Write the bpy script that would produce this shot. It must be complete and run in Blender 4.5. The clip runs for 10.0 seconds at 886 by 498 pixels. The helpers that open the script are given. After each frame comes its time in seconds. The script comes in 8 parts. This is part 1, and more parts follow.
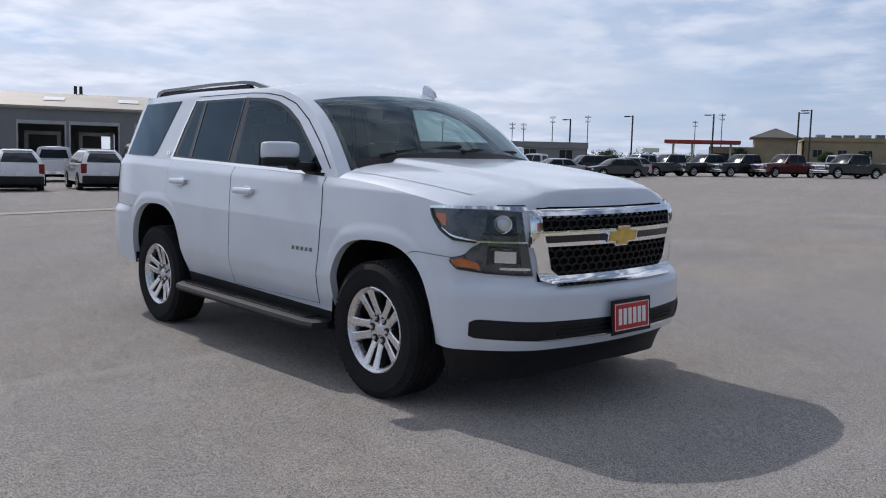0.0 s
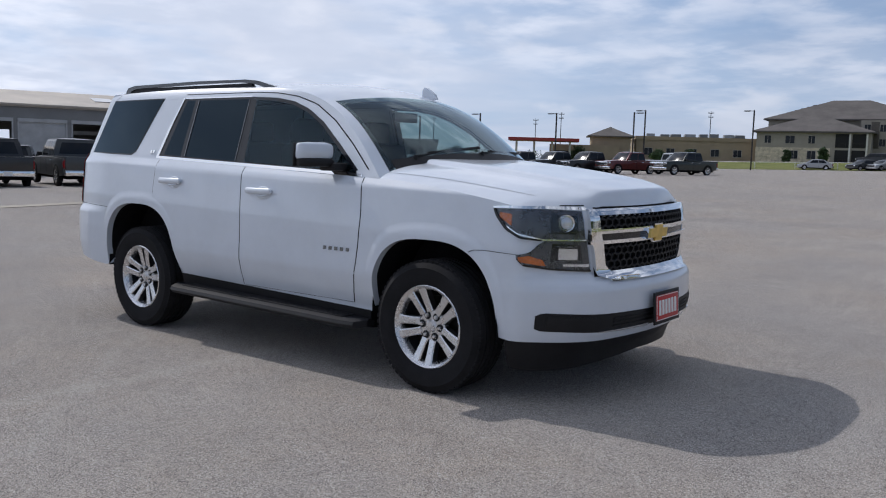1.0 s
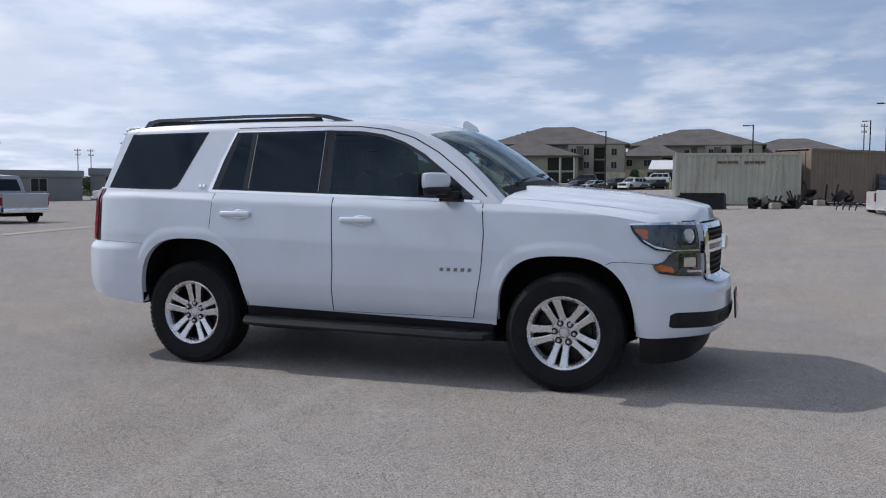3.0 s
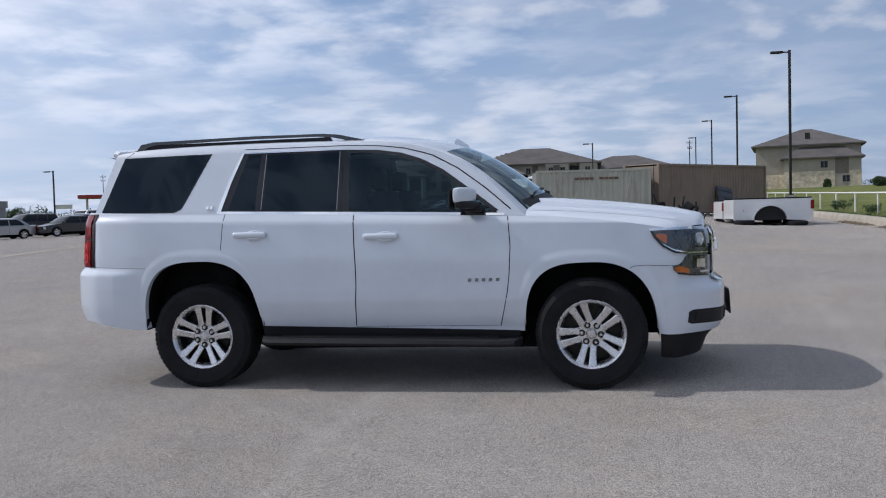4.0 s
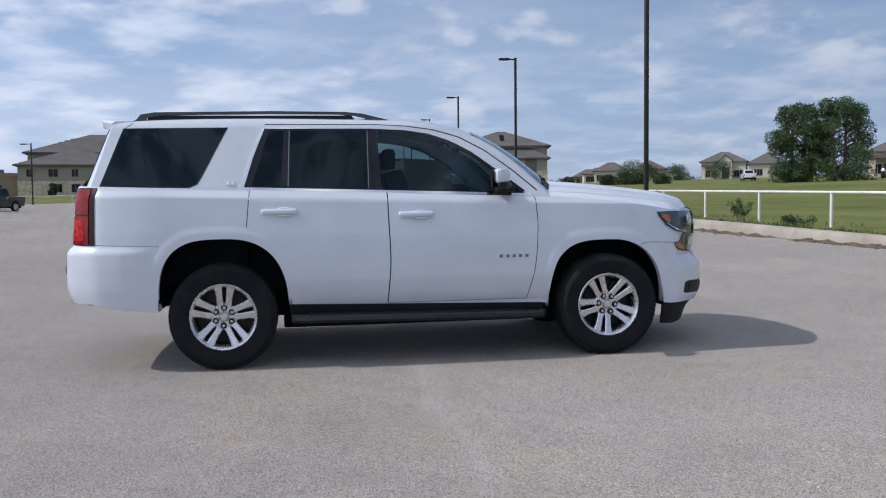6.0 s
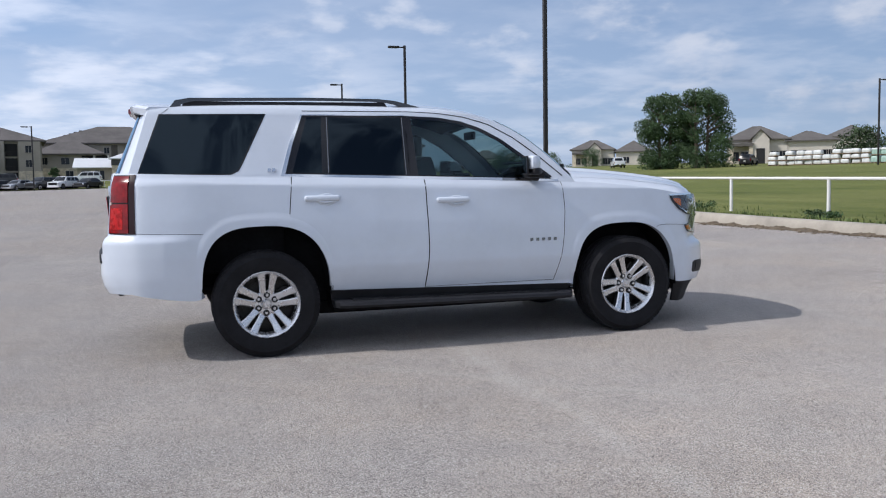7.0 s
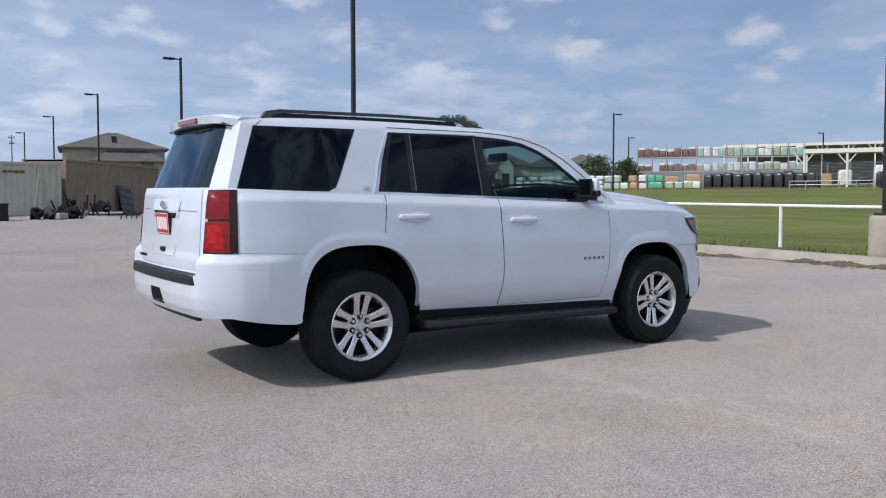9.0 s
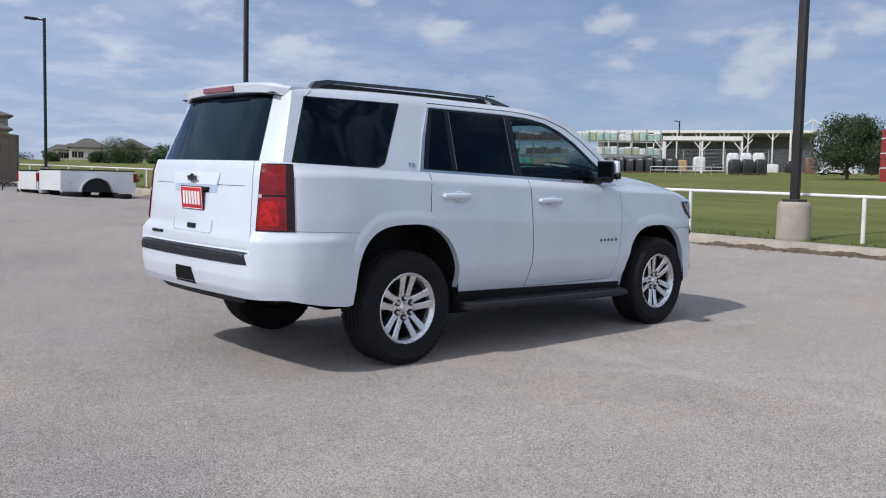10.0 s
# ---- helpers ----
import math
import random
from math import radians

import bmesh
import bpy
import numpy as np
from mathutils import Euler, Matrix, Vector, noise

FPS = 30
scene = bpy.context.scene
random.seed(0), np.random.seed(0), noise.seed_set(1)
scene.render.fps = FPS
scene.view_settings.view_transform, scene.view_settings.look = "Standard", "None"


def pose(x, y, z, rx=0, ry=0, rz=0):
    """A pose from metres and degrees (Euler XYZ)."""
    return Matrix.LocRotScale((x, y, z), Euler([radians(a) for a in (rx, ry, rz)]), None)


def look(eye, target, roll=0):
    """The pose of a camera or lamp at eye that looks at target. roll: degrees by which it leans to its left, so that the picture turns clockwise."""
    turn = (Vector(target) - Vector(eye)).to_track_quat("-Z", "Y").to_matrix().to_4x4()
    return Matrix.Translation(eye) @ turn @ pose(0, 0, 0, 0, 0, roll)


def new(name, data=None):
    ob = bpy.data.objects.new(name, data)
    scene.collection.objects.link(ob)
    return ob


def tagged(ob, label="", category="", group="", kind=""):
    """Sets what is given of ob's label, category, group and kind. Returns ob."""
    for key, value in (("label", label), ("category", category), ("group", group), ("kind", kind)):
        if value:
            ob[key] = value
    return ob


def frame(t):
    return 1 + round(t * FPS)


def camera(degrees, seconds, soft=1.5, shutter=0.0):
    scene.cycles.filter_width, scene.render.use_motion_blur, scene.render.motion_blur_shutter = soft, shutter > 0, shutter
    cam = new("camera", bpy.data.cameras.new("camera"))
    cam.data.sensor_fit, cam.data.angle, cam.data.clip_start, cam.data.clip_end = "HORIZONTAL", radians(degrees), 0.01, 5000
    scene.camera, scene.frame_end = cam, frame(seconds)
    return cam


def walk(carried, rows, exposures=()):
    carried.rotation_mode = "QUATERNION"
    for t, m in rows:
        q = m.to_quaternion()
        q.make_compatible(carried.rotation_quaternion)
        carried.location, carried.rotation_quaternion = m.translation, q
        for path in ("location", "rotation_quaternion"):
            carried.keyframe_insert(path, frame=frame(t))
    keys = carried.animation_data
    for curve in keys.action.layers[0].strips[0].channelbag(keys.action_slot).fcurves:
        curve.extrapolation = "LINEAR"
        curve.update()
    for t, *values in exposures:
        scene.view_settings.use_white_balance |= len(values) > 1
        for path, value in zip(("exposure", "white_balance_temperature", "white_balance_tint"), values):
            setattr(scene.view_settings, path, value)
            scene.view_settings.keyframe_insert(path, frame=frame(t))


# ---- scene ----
cam = camera(53.4, 10.0, soft=1.1)
PATH = [
    (0, (5.302, -3.951, 1.389), (3.820, -2.624, 1.184), 1.51),
    (0.5, (4.996, -4.435, 1.397), (3.620, -2.999, 1.185), 1.52),
    (1, (4.573, -4.891, 1.389), (3.350, -3.322, 1.185), 1.76),
    (1.5, (4.147, -5.333, 1.382), (3.032, -3.686, 1.176), 1.66),
    (2, (3.674, -5.730, 1.361), (2.713, -3.987, 1.165), 1.09),
    (2.5, (3.197, -6.195, 1.355), (2.358, -4.388, 1.184), 0.9),
    (4, (1.518, -7.157, 1.301), (1.161, -5.191, 1.216), -1.5),
    (4.5, (0.945, -7.384, 1.278), (0.736, -5.397, 1.176), -1.68),
    (5, (0.356, -7.509, 1.259), (0.334, -5.512, 1.148), -1.24),
    (6.5, (-1.485, -7.463, 1.236), (-1.044, -5.516, 1.115), -0.69),
    (7, (-2.104, -7.393, 1.237), (-1.521, -5.485, 1.095), -0.89),
    (7.5, (-2.698, -7.212, 1.239), (-1.944, -5.364, 1.111), -0.37),
    (8, (-3.290, -7.013, 1.247), (-2.409, -5.222, 1.128), -0.09),
    (8.5, (-3.850, -6.700, 1.255), (-2.849, -4.972, 1.152), -0.21),
    (9, (-4.393, -6.368, 1.253), (-3.288, -4.704, 1.152), -0.04),
    (9.5, (-4.862, -5.931, 1.258), (-3.655, -4.341, 1.141), 0.42),
    (10, (-5.309, -5.472, 1.246), (-3.960, -4.003, 1.099), 1.21),
]
walk(cam, [(t, look(eye, target, roll)) for t, eye, target, roll in PATH],
     [(0.0, -0.76, 6150, 13), (2.5, -0.70, 6120, 13), (5.0, -0.66, 6080, 13), (7.5, -0.40, 6080, 13), (10.0, -0.50, 6120, 14)])

# ---- world, sun, exposure ----
SUN_WAY = Vector((-1.006, 0.014, 0.958)).normalized()


def sky_world():
    world = bpy.data.worlds.new("sky")
    world.use_nodes = True
    nt = world.node_tree
    nt.nodes.clear()
    N, L = nt.nodes.new, nt.links.new
    out, bg, sky = N("ShaderNodeOutputWorld"), N("ShaderNodeBackground"), N("ShaderNodeTexSky")
    sky.sky_type, sky.sun_disc = "NISHITA", False
    sky.sun_elevation = math.asin(SUN_WAY.z)
    sky.sun_rotation = math.atan2(SUN_WAY.x, SUN_WAY.y)
    sky.air_density, sky.dust_density, sky.ozone_density = 1.0, 0.35, 2.6
    co, sep = N("ShaderNodeTexCoord"), N("ShaderNodeSeparateXYZ")
    L(co.outputs["Generated"], sep.inputs[0])

    def m(op, a, b=None, c=None):
        n = N("ShaderNodeMath")
        n.operation = op
        for i, v in enumerate((a, b, c)):
            if v is None:
                continue
            if isinstance(v, (int, float)):
                n.inputs[i].default_value = v
            else:
                L(v, n.inputs[i])
        return n.outputs[0]

    # clouds lie on a flat layer above the ground, so they crowd together towards the horizon
    high = m("MAXIMUM", sep.outputs[2], 0.0)
    den = m("ADD", high, 0.13)
    px, py = m("DIVIDE", sep.outputs[0], den), m("DIVIDE", sep.outputs[1], den)
    comb = N("ShaderNodeCombineXYZ")
    L(px, comb.inputs[0]), L(py, comb.inputs[1])

    # heaped clouds keep their height above the horizon
    heap = N("ShaderNodeCombineXYZ")
    L(sep.outputs[0], heap.inputs[0]), L(sep.outputs[1], heap.inputs[1]), L(m("MULTIPLY", sep.outputs[2], 2.2), heap.inputs[2])

    def cloud(scale, detail, rough, lo, hi, off, dist=0.0, where=None):
        mp, nz, rp = N("ShaderNodeMapping"), N("ShaderNodeTexNoise"), N("ShaderNodeMapRange")
        mp.inputs["Location"].default_value = off
        L(where or comb.outputs[0], mp.inputs[0])
        nz.inputs["Scale"].default_value, nz.inputs["Detail"].default_value = scale, detail
        nz.inputs["Roughness"].default_value, nz.inputs["Distortion"].default_value = rough, dist
        L(mp.outputs[0], nz.inputs["Vector"])
        rp.interpolation_type = "SMOOTHSTEP"
        rp.inputs["From Min"].default_value, rp.inputs["From Max"].default_value = lo, hi
        L(nz.outputs[0], rp.inputs["Value"])
        return rp.outputs[0]

    veil = cloud(0.45, 5.0, 0.6, 0.28, 0.60, (3.1, 0.4, 0), 0.3)
    broken = m("MULTIPLY", cloud(2.6, 9.0, 0.54, 0.38, 0.68, (4.7, 1.3, 0), 0.1), cloud(0.45, 3.0, 0.5, 0.30, 0.60, (8.2, 2.9, 0)))
    # heaped fair-weather clouds high overhead
    up = N("ShaderNodeMapRange")
    up.interpolation_type = "SMOOTHSTEP"
    up.inputs["From Min"].default_value, up.inputs["From Max"].default_value = 0.34, 0.62
    L(high, up.inputs["Value"])
    up_fac = up.outputs[0]
    overhead = m("MULTIPLY", cloud(5.5, 8.0, 0.58, 0.46, 0.60, (2.3, 6.1, 0), 0.9), up.outputs[0])
    puffs = cloud(11.0, 8.0, 0.50, 0.53, 0.70, (1.7, 5.2, 0.3), 0.0, heap.outputs[0])
    dark = cloud(5.0, 6.0, 0.55, 0.52, 0.70, (1.92, 5.35, 0.06), 0.2, heap.outputs[0])
    # brighter towards the sun, bluer away from it
    dot, nrm = N("ShaderNodeVectorMath"), N("ShaderNodeVectorMath")
    nrm.operation, dot.operation = "NORMALIZE", "DOT_PRODUCT"
    L(co.outputs["Generated"], nrm.inputs[0]), L(nrm.outputs[0], dot.inputs[0])
    dot.inputs[1].default_value = SUN_WAY
    sunward = m("MULTIPLY_ADD", dot.outputs["Value"], 0.5, 0.5)
    low = m("MULTIPLY_ADD", up_fac, -0.7, 1.0)
    veil_amount = m("MULTIPLY", m("MULTIPLY", veil, low), m("MULTIPLY", m("POWER", sunward, 3.0), 2.0))

    def mix(fac, a, b):
        n = N("ShaderNodeMix")
        n.data_type = "RGBA"
        for sock, v in ((n.inputs[0], fac), (n.inputs[6], a), (n.inputs[7], b)):
            if isinstance(v, (int, float)):
                sock.default_value = v
            elif isinstance(v, tuple):
                sock.default_value = v
            else:
                L(v, sock)
        return n.outputs[2]

    haze = N("ShaderNodeMapRange")
    haze.inputs["From Min"].default_value, haze.inputs["From Max"].default_value = 0.0, 0.42
    haze.inputs["To Min"].default_value, haze.inputs["To Max"].default_value = 0.68, 0.0
    L(high, haze.inputs["Value"])
    base = mix(haze.outputs[0], sky.outputs[0], (5.1, 6.95, 10.4, 1))
    c1 = mix(veil_amount, base, (7.6, 8.3, 9.5, 1))
    c1 = mix(m("MULTIPLY", m("MULTIPLY", broken, low), m("MULTIPLY_ADD", sunward, 1.2, -0.05)), c1, (10.6, 11.0, 11.8, 1))
    c1 = mix(m("MULTIPLY", overhead, 0.72), c1, (13.0, 13.4, 14.0, 1))
    c2 = mix(m("MULTIPLY", puffs, m("MULTIPLY_ADD", sunward, -0.42, 0.74)), c1, (10.2, 10.4, 10.9, 1))
    c3 = mix(m("MULTIPLY", dark, 0.16), c2, (5.0, 5.7, 7.2, 1))
    glow = N("ShaderNodeMapRange")
    glow.inputs["From Min"].default_value, glow.inputs["From Max"].default_value = -0.45, 0.75
    glow.inputs["To Min"].default_value, glow.inputs["To Max"].default_value = 1.06, 1.68
    L(dot.outputs["Value"], glow.inputs["Value"])
    lit = N("ShaderNodeVectorMath")
    lit.operation = "SCALE"
    L(c3, lit.inputs[0]), L(glow.outputs[0], lit.inputs["Scale"])
    L(lit.outputs[0], bg.inputs["Color"])
    bg.inputs["Strength"].default_value = 0.085
    L(bg.outputs[0], out.inputs[0])
    scene.world = world


sky_world()
sun = new("sun", bpy.data.lights.new("sun", "SUN"))
sun.data.energy, sun.data.angle, sun.data.color = 4.2, radians(0.6), (1.0, 0.94, 0.85)
sun.matrix_world = look(SUN_WAY * 50, (0, 0, 0))
# ---- mesh tools: a piece of geometry is a pair (vertices, faces) ----
def join(*gs):
    vs, fs = [], []
    for v, f in gs:
        n = len(vs)
        vs += list(v)
        fs += [tuple(i + n for i in face) for face in f]
    return vs, fs


def moved(g, m):
    return [tuple(m @ Vector(v)) for v in g[0]], g[1]


def flipped_y(g):
    return [(x, -y, z) for x, y, z in g[0]], [tuple(reversed(f)) for f in g[1]]


def block(x0, x1, y0, y1, z0, z1, b=0.0):
    """A box whose edges are chamfered by b."""
    if b <= 0:
        v = [(x, y, z) for x in (x0, x1) for y in (y0, y1) for z in (z0, z1)]
        return v, [(0, 1, 3, 2), (4, 6, 7, 5), (0, 4, 5, 1), (2, 3, 7, 6), (0, 2, 6, 4), (1, 5, 7, 3)]
    bm = bmesh.new()
    bmesh.ops.create_cube(bm, size=1)
    for v in bm.verts:
        v.co = Vector(((x0 + x1) / 2 + v.co.x * (x1 - x0), (y0 + y1) / 2 + v.co.y * (y1 - y0), (z0 + z1) / 2 + v.co.z * (z1 - z0)))
    bmesh.ops.bevel(bm, geom=bm.edges[:], offset=b, segments=2, affect="EDGES", profile=0.6)
    bm.verts.index_update()
    g = [tuple(v.co) for v in bm.verts], [tuple(v.index for v in f.verts) for f in bm.faces]
    bm.free()
    return g


def rod(p0, p1, r0, r1=None, n=10, caps=True):
    p0, p1, r1 = Vector(p0), Vector(p1), r0 if r1 is None else r1
    turn = (p1 - p0).to_track_quat("Z", "Y").to_matrix()
    vs = [tuple(p + turn @ Vector((r * math.cos(a), r * math.sin(a), 0))) for p, r in ((p0, r0), (p1, r1)) for a in (2 * math.pi * i / n for i in range(n))]
    fs = [(i, (i + 1) % n, n + (i + 1) % n, n + i) for i in range(n)]
    if caps:
        fs += [tuple(range(n - 1, -1, -1)), tuple(range(n, 2 * n))]
    return vs, fs


def tube(points, r, n=8):
    return join(*[rod(a, b, r, n=n) for a, b in zip(points, points[1:])])


def lathe(profile, n=32, axis="z"):
    """profile: (radius, height) pairs turned round the axis."""
    vs, fs, k = [], [], len(profile)
    for i in range(n):
        a = 2 * math.pi * i / n
        for r, h in profile:
            p = (r * math.cos(a), r * math.sin(a), h)
            vs.append(p if axis == "z" else (p[0], p[2], p[1]) if axis == "y" else (p[2], p[0], p[1]))
    for i in range(n):
        for j in range(k - 1):
            a, b = i * k + j, (i + 1) % n * k + j
            fs.append((a, b, b + 1, a + 1) if axis != "y" else (a, a + 1, b + 1, b))
    return vs, fs


def prism(poly, axis, a, b):
    """A polygon in the two other axes, drawn out from a to b along the axis."""
    def at(p, h):
        return (h, p[0], p[1]) if axis == "x" else (p[0], h, p[1]) if axis == "y" else (p[0], p[1], h)
    n = len(poly)
    vs = [at(p, a) for p in poly] + [at(p, b) for p in poly]
    fs = [tuple(range(n - 1, -1, -1)), tuple(range(n, 2 * n))] + [(i, (i + 1) % n, n + (i + 1) % n, n + i) for i in range(n)]
    return vs, fs


def grid(fn, nu, nv):
    vs = [tuple(fn(i / nu, j / nv)) for i in range(nu + 1) for j in range(nv + 1)]
    fs = [(i * (nv + 1) + j, (i + 1) * (nv + 1) + j, (i + 1) * (nv + 1) + j + 1, i * (nv + 1) + j + 1) for i in range(nu) for j in range(nv)]
    return vs, fs


def along(pts, f):
    """The point at fraction f of a polyline, by its own length."""
    p = np.array(pts, float)
    d = np.concatenate([[0], np.cumsum(np.linalg.norm(np.diff(p, axis=0), axis=1))])
    return [float(np.interp(f * d[-1], d, p[:, k])) for k in range(p.shape[1])]


def table(x, pairs):
    return float(np.interp(x, [p[0] for p in pairs], [p[1] for p in pairs]))


def ruled(side_a, side_b, fn, nu, nv, off=0.0, skirt=0.0):
    """A skin between two polylines of a surface fn(s, z, off), with turned-in edges of depth skirt."""
    def at(i, j, o):
        a, b = along(side_a, j / nv), along(side_b, j / nv)
        f = i / nu
        return fn(a[0] + (b[0] - a[0]) * f, a[1] + (b[1] - a[1]) * f, o)
    vs, fs = grid(lambda f, g: at(f * nu, g * nv, off), nu, nv)
    if skirt:
        rim = [(i, 0) for i in range(nu)] + [(nu, j) for j in range(nv)] + [(i, nv) for i in range(nu, 0, -1)] + [(0, j) for j in range(nv, 0, -1)]
        n = len(vs)
        vs += [tuple(at(i, j, off - skirt)) for i, j in rim]
        for k in range(len(rim)):
            (i, j), (a, b) = rim[k], rim[(k + 1) % len(rim)]
            fs.append((i * (nv + 1) + j, n + k, n + (k + 1) % len(rim), a * (nv + 1) + b))
    return vs, fs


def make(name, g, material, parent=None, label="", smooth=None, m=None, fix=True):
    me = bpy.data.meshes.new(name)
    me.from_pydata([tuple(map(float, v)) for v in g[0]], [], g[1])
    for mat in material if isinstance(material, (list, tuple)) else [material]:
        me.materials.append(mat)
    if fix:
        bm = bmesh.new()
        bm.from_mesh(me)
        bmesh.ops.recalc_face_normals(bm, faces=bm.faces[:])
        bm.to_mesh(me)
        bm.free()
    if smooth is not None:
        me.shade_smooth()
        me.set_sharp_from_angle(angle=radians(smooth))
    ob = new(name, me)
    if parent is not None:
        ob.parent = parent
    if m is not None:
        ob.matrix_basis = m
    if label:
        ob["label"] = label
    return ob


def thing(name, m, label, category, group="", kind=""):
    ob = new(name)
    ob.empty_display_size = 0.2
    ob.matrix_basis = m
    return tagged(ob, label, category, group, kind)
# ---- materials ----
def material(name, colour, rough=0.5, metal=0.0, spec=0.5, coat=0.0):
    mat = bpy.data.materials.new(name)
    mat.use_nodes = True
    b = mat.node_tree.nodes["Principled BSDF"]
    b.inputs["Base Color"].default_value = (*colour, 1)
    b.inputs["Roughness"].default_value, b.inputs["Metallic"].default_value = rough, metal
    b.inputs["Specular IOR Level"].default_value = spec
    b.inputs["Coat Weight"].default_value, b.inputs["Coat Roughness"].default_value = coat, 0.04
    return mat


def nodes_of(mat):
    nt = mat.node_tree
    return nt, nt.nodes["Principled BSDF"], nt.nodes.new, nt.links.new


def noise_node(nt, scale, detail=4.0, rough=0.55, stretch=None, coords="Object", seed=(0, 0, 0)):
    co, mp, nz = nt.nodes.new("ShaderNodeTexCoord"), nt.nodes.new("ShaderNodeMapping"), nt.nodes.new("ShaderNodeTexNoise")
    nt.links.new(co.outputs[coords], mp.inputs[0])
    mp.inputs["Location"].default_value = seed
    if stretch:
        mp.inputs["Scale"].default_value = stretch
    nt.links.new(mp.outputs[0], nz.inputs["Vector"])
    nz.inputs["Scale"].default_value, nz.inputs["Detail"].default_value, nz.inputs["Roughness"].default_value = scale, detail, rough
    return nz.outputs[0]


def ramp(nt, value, stops):
    r = nt.nodes.new("ShaderNodeValToRGB")
    nt.links.new(value, r.inputs[0])
    el = r.color_ramp.elements
    while len(el) < len(stops):
        el.new(0.5)
    for e, (p, c) in zip(el, stops):
        e.position, e.color = p, (*c, 1) if len(c) == 3 else c
    return r.outputs[0]


def blend(nt, kind, fac, a, b):
    n = nt.nodes.new("ShaderNodeMix")
    n.data_type, n.blend_type = "RGBA", kind
    for sock, v in ((n.inputs[0], fac), (n.inputs[6], a), (n.inputs[7], b)):
        if isinstance(v, (int, float)):
            sock.default_value = v
        elif isinstance(v, tuple):
            sock.default_value = (*v, 1) if len(v) == 3 else v
        else:
            nt.links.new(v, sock)
    return n.outputs[2]


def bump(nt, value, strength, distance):
    n = nt.nodes.new("ShaderNodeBump")
    n.inputs["Strength"].default_value, n.inputs["Distance"].default_value = strength, distance
    nt.links.new(value, n.inputs["Height"])
    nt.links.new(n.outputs[0], nt.nodes["Principled BSDF"].inputs["Normal"])


def varied(name, colour, rough=0.6, metal=0.0, amount=0.25, scale=3.0, fine=40.0, relief=0.0, coat=0.0, spec=0.5, stretch=None):
    """A colour with blotches and grain, and fine relief."""
    mat = material(name, colour, rough, metal, spec, coat)
    nt, b, N, L = nodes_of(mat)
    big, small = noise_node(nt, scale, 5, 0.6, stretch), noise_node(nt, fine, 3, 0.6)
    lo, hi = tuple(c * (1 - amount) for c in colour), tuple(min(1, c * (1 + amount)) for c in colour)
    c1 = ramp(nt, big, [(0.3, lo), (0.7, hi)])
    c2 = blend(nt, "MULTIPLY", 0.5, c1, ramp(nt, small, [(0.3, (1 - amount,) * 3), (0.7, (1.0,) * 3)]))
    L(c2, b.inputs["Base Color"])
    r = nt.nodes.new("ShaderNodeMapRange")
    r.inputs["To Min"].default_value, r.inputs["To Max"].default_value = max(0, rough - 0.1), min(1, rough + 0.1)
    L(big, r.inputs["Value"]), L(r.outputs[0], b.inputs["Roughness"])
    if relief:
        bump(nt, small, 0.5, relief)
    return mat


def car_paint(name, colour, metal=0.0, coat=0.9):
    mat = material(name, colour, 0.32, metal, 0.5, coat)
    nt, b, N, L = nodes_of(mat)
    dust = noise_node(nt, 2.3, 6, 0.65)
    grime = ramp(nt, dust, [(0.42, colour), (0.8, tuple(c * 0.88 + 0.01 for c in colour))])
    L(grime, b.inputs["Base Color"])
    r = nt.nodes.new("ShaderNodeMapRange")
    r.inputs["To Min"].default_value, r.inputs["To Max"].default_value = 0.24, 0.40
    L(dust, r.inputs["Value"]), L(r.outputs[0], b.inputs["Roughness"])
    return mat


def glass(name, tint, ior=1.52, sheen=(0.80, 0.93, 1.0)):
    """A thin pane: tinted see-through, mirroring more the flatter it is looked at, from either side."""
    mat = bpy.data.materials.new(name)
    mat.use_nodes = True
    nt = mat.node_tree
    nt.nodes.remove(nt.nodes["Principled BSDF"])
    out = nt.nodes["Material Output"]
    tr, gl, mx = (nt.nodes.new("ShaderNode" + k) for k in ("BsdfTransparent", "BsdfGlossy", "MixShader"))
    lw, pw, sc = nt.nodes.new("ShaderNodeLayerWeight"), nt.nodes.new("ShaderNodeMath"), nt.nodes.new("ShaderNodeMath")
    tr.inputs[0].default_value = (*tint, 1)
    gl.inputs["Roughness"].default_value, gl.inputs["Color"].default_value = 0.015, (*sheen, 1)
    lw.inputs["Blend"].default_value = 0.5
    least = ((ior - 1) / (ior + 1)) ** 2
    pw.operation, sc.operation = "POWER", "MULTIPLY_ADD"
    pw.inputs[1].default_value, sc.inputs[1].default_value, sc.inputs[2].default_value = 5.0, 1 - least, least
    nt.links.new(lw.outputs["Facing"], pw.inputs[0]), nt.links.new(pw.outputs[0], sc.inputs[0]), nt.links.new(sc.outputs[0], mx.inputs[0])
    nt.links.new(tr.outputs[0], mx.inputs[1]), nt.links.new(gl.outputs[0], mx.inputs[2])
    nt.links.new(mx.outputs[0], out.inputs[0])
    return mat


